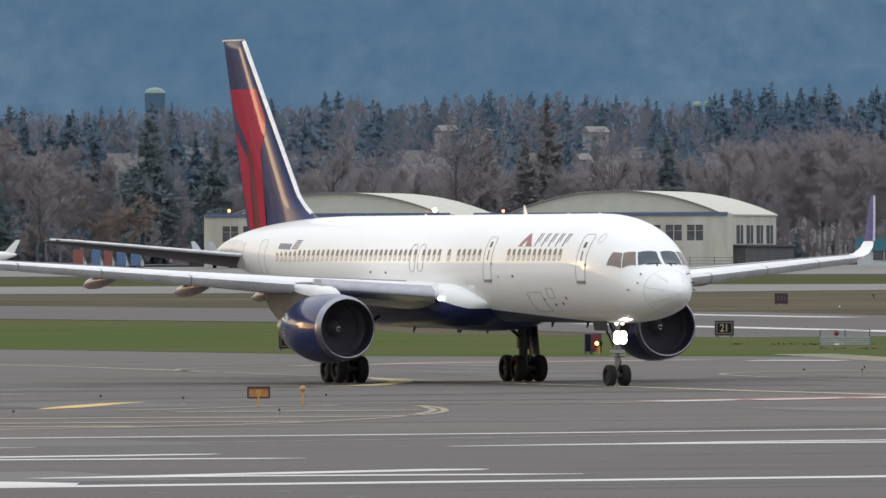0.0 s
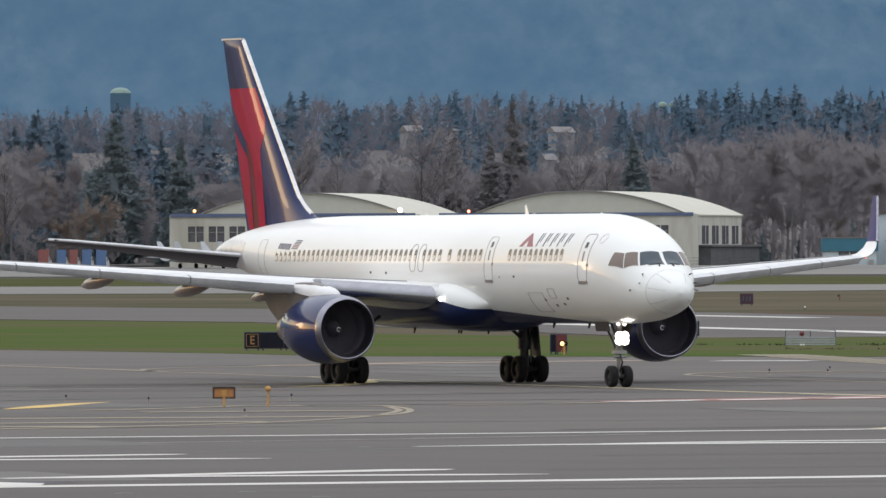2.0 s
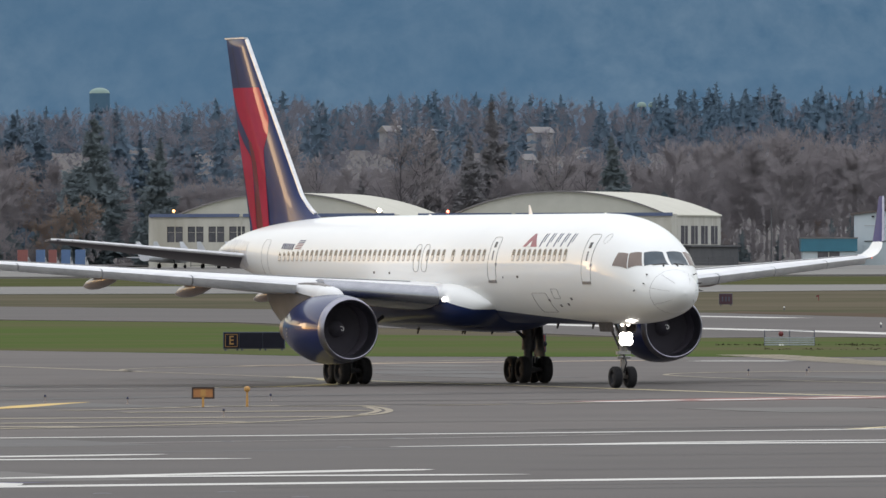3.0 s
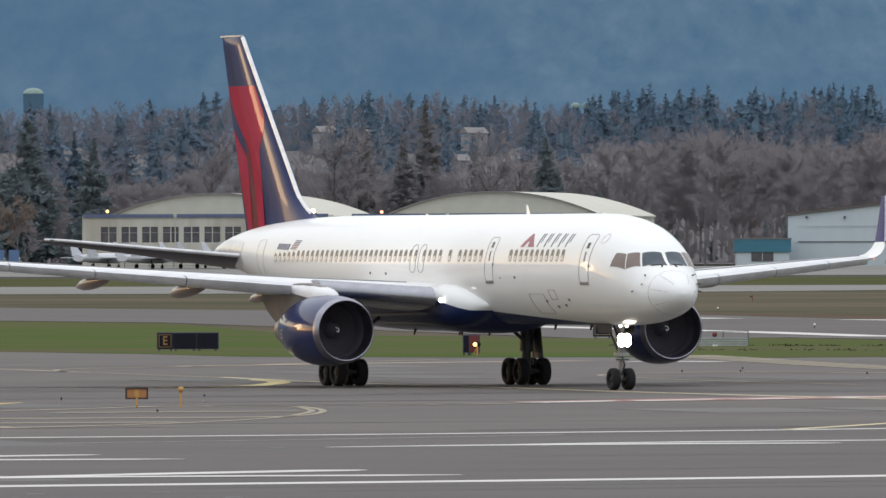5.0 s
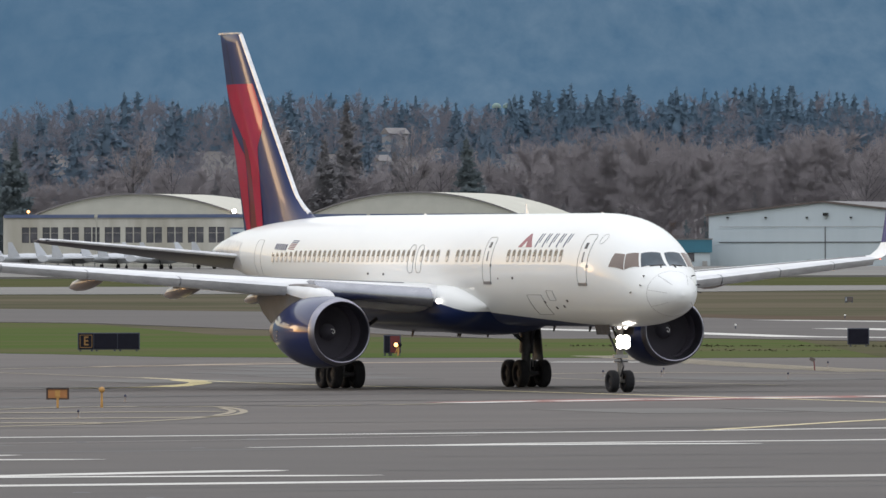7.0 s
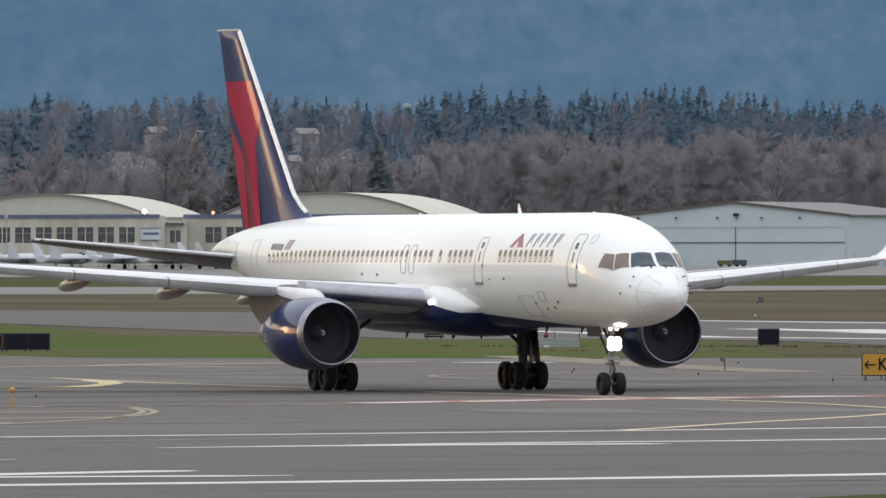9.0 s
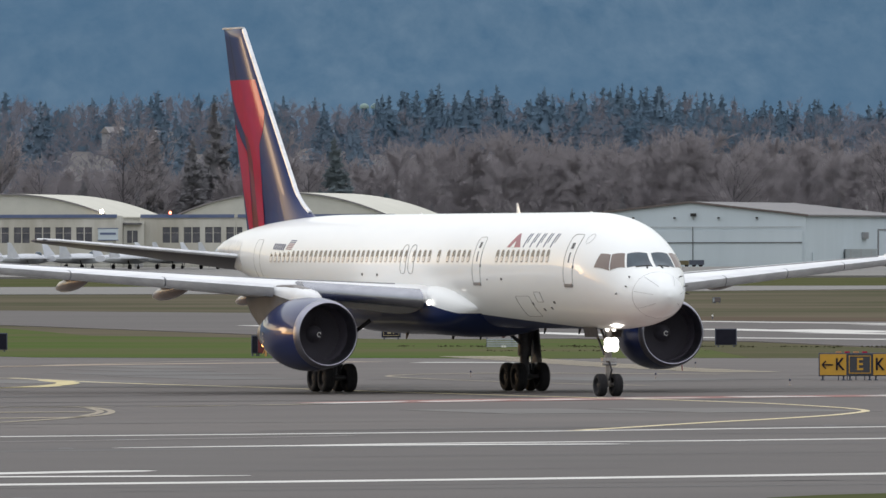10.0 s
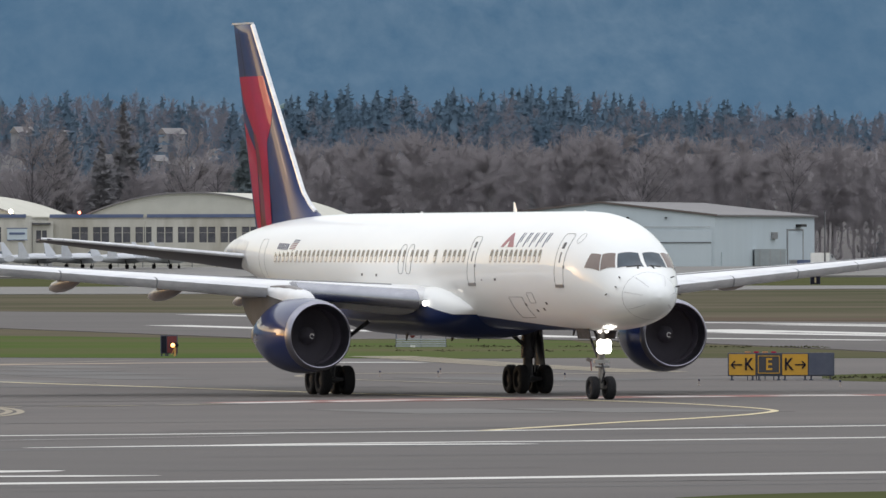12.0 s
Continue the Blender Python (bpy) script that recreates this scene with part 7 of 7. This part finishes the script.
    for px in (-1.8, -.4, .8, 1.9):
        part("wheel", Shape().turn([(-.12, .36), (.12, .36), (.12, .02)], 14, "y", (px, -.6, .36)), M_TYRE, c)
    j = thing("parked_airliner", (-76.6, 1945, land(1945) + .3), "small white regional jet with a violet tail parked far off", "aircraft", rz=20)
    j.scale = (.8, .8, .8)
    part("fuselage", Shape().loft([[(px, w * math.sin(t), 2.4 + w * math.cos(t) + dz) for t in np.linspace(0, 2 * math.pi, 14, endpoint=False)] for px, w, dz in ((-11, .1, -.2), (-10, .8, -.1), (-7, 1.3, 0), (4, 1.3, 0), (9, .9, .3), (11.5, .2, .6))]), M_WHITE, j)
    part("fin", Shape().add([(8.8, .12, 3.2), (11, .12, 3.2), (12.4, .06, 5.9), (11.5, .06, 5.9), (8.8, -.12, 3.2), (11, -.12, 3.2), (12.4, -.06, 5.9), (11.5, -.06, 5.9)], [(0, 1, 2, 3), (7, 6, 5, 4), (0, 3, 7, 4), (3, 2, 6, 7), (2, 1, 5, 6)]), M_WHITE, j, "", 0)
    part("belly", Shape().box((0, 0, 1.25), (14, 1.6, .5)), M_NAVY, j)
    for k in (-1, 1):
        part("wing", Shape().add([(-2, k * 1.2, 2.0), (3, k * 1.2, 2.0), (4.5, k * 10, 2.6), (3.2, k * 10, 2.6), (-2, k * 1.2, 1.7), (3, k * 1.2, 1.8), (4.5, k * 10, 2.5), (3.2, k * 10, 2.5)], [(0, 1, 2, 3), (7, 6, 5, 4), (0, 3, 7, 4), (3, 2, 6, 7), (2, 1, 5, 6)]), M_WING, j, "", 0)
    for px, py in ((-8, 0), (1, 1.6), (1, -1.6)):
        part("wheel", Shape().turn([(-.2, .5), (.2, .5), (.2, .02)], 14, "y", (px, py, .5)).tube((px, py, .5), (px, py, 1.6), .1, n=6), M_TYRE, j)
    # low field-edge fence line before the hangars
    f = thing("field_fence", (0, 1988, land(1988)), "low dark wire fence along the far apron", "fence")
    for i in range(-8, 15):
        part("post", Shape().box((i * 4.0, 0, .8), (.12, .12, 1.6)), M_DARKWALL, f)
    for z in (.5, 1.0, 1.5):
        part("wire", Shape().box((12, 0, z), (88, .04, .06)), M_DARKWALL, f)


build_hills()
build_woods()
build_distant_houses()
# the front of each barrel hangar faces slightly to the left of the camera
build_hangar("barrel_hangar", 27.9, 36.0, 48, -12, 8.5, 3.95, (5.7, 47.0), (10.7, 41.8), "off-white hangar with a pale barrel roof and tall windows", True)
build_hangar("barrel_hangar", -17.4, 35.6, 42, -12, 8.5, 3.75, (-38.2, 1.8), (-33.9, -3.4), "off-white hangar with a pale barrel roof and tall windows", False)
build_metal_hangar()
build_small_buildings()
build_signs()
build_parked()


# ---- what moves: the airliner along its line, its wheels and fans ----
# seconds, x and y of the nose gear, degrees between the nose and the way to the camera
TAXI = [(0.0, 6.358, 449.766, 21.58), (1.0, 6.942, 448.538, 21.5), (2.0, 7.648, 446.951, 21.429), (3.0, 8.516, 444.900, 21.257),
        (4.0, 9.553, 442.439, 21.067), (5.0, 10.729, 439.539, 20.852), (6.0, 12.001, 436.280, 20.58), (7.0, 13.315, 432.759, 20.21),
        (8.0, 14.624, 429.056, 19.702), (9.0, 15.894, 425.221, 19.039), (10.0, 17.111, 421.164, 18.234), (11.0, 18.309, 416.848, 17.351), (12.0, 19.562, 412.056, 16.516)]


def motions():
    walk(airliner, [(t, pose(x, y, .05, 0, 0, h - 90)) for t, x, y, h in TAXI])
    ts = [r[0] for r in TAXI]
    gone = np.r_[0, np.cumsum([math.hypot(b[1] - a[1], b[2] - a[2]) for a, b in zip(TAXI, TAXI[1:])])]
    times = [i / 15 for i in range(181)]
    for ob, at, radius, toe in TURNING:
        if radius:
            walk(ob, [(t, pose(*at, 0, math.degrees(hermite(t, np.array(ts), gone) / radius), 0)) for t in times])
        else:
            walk(ob, [(t, pose(*at, t * 900, 0, toe)) for t in times])


motions()
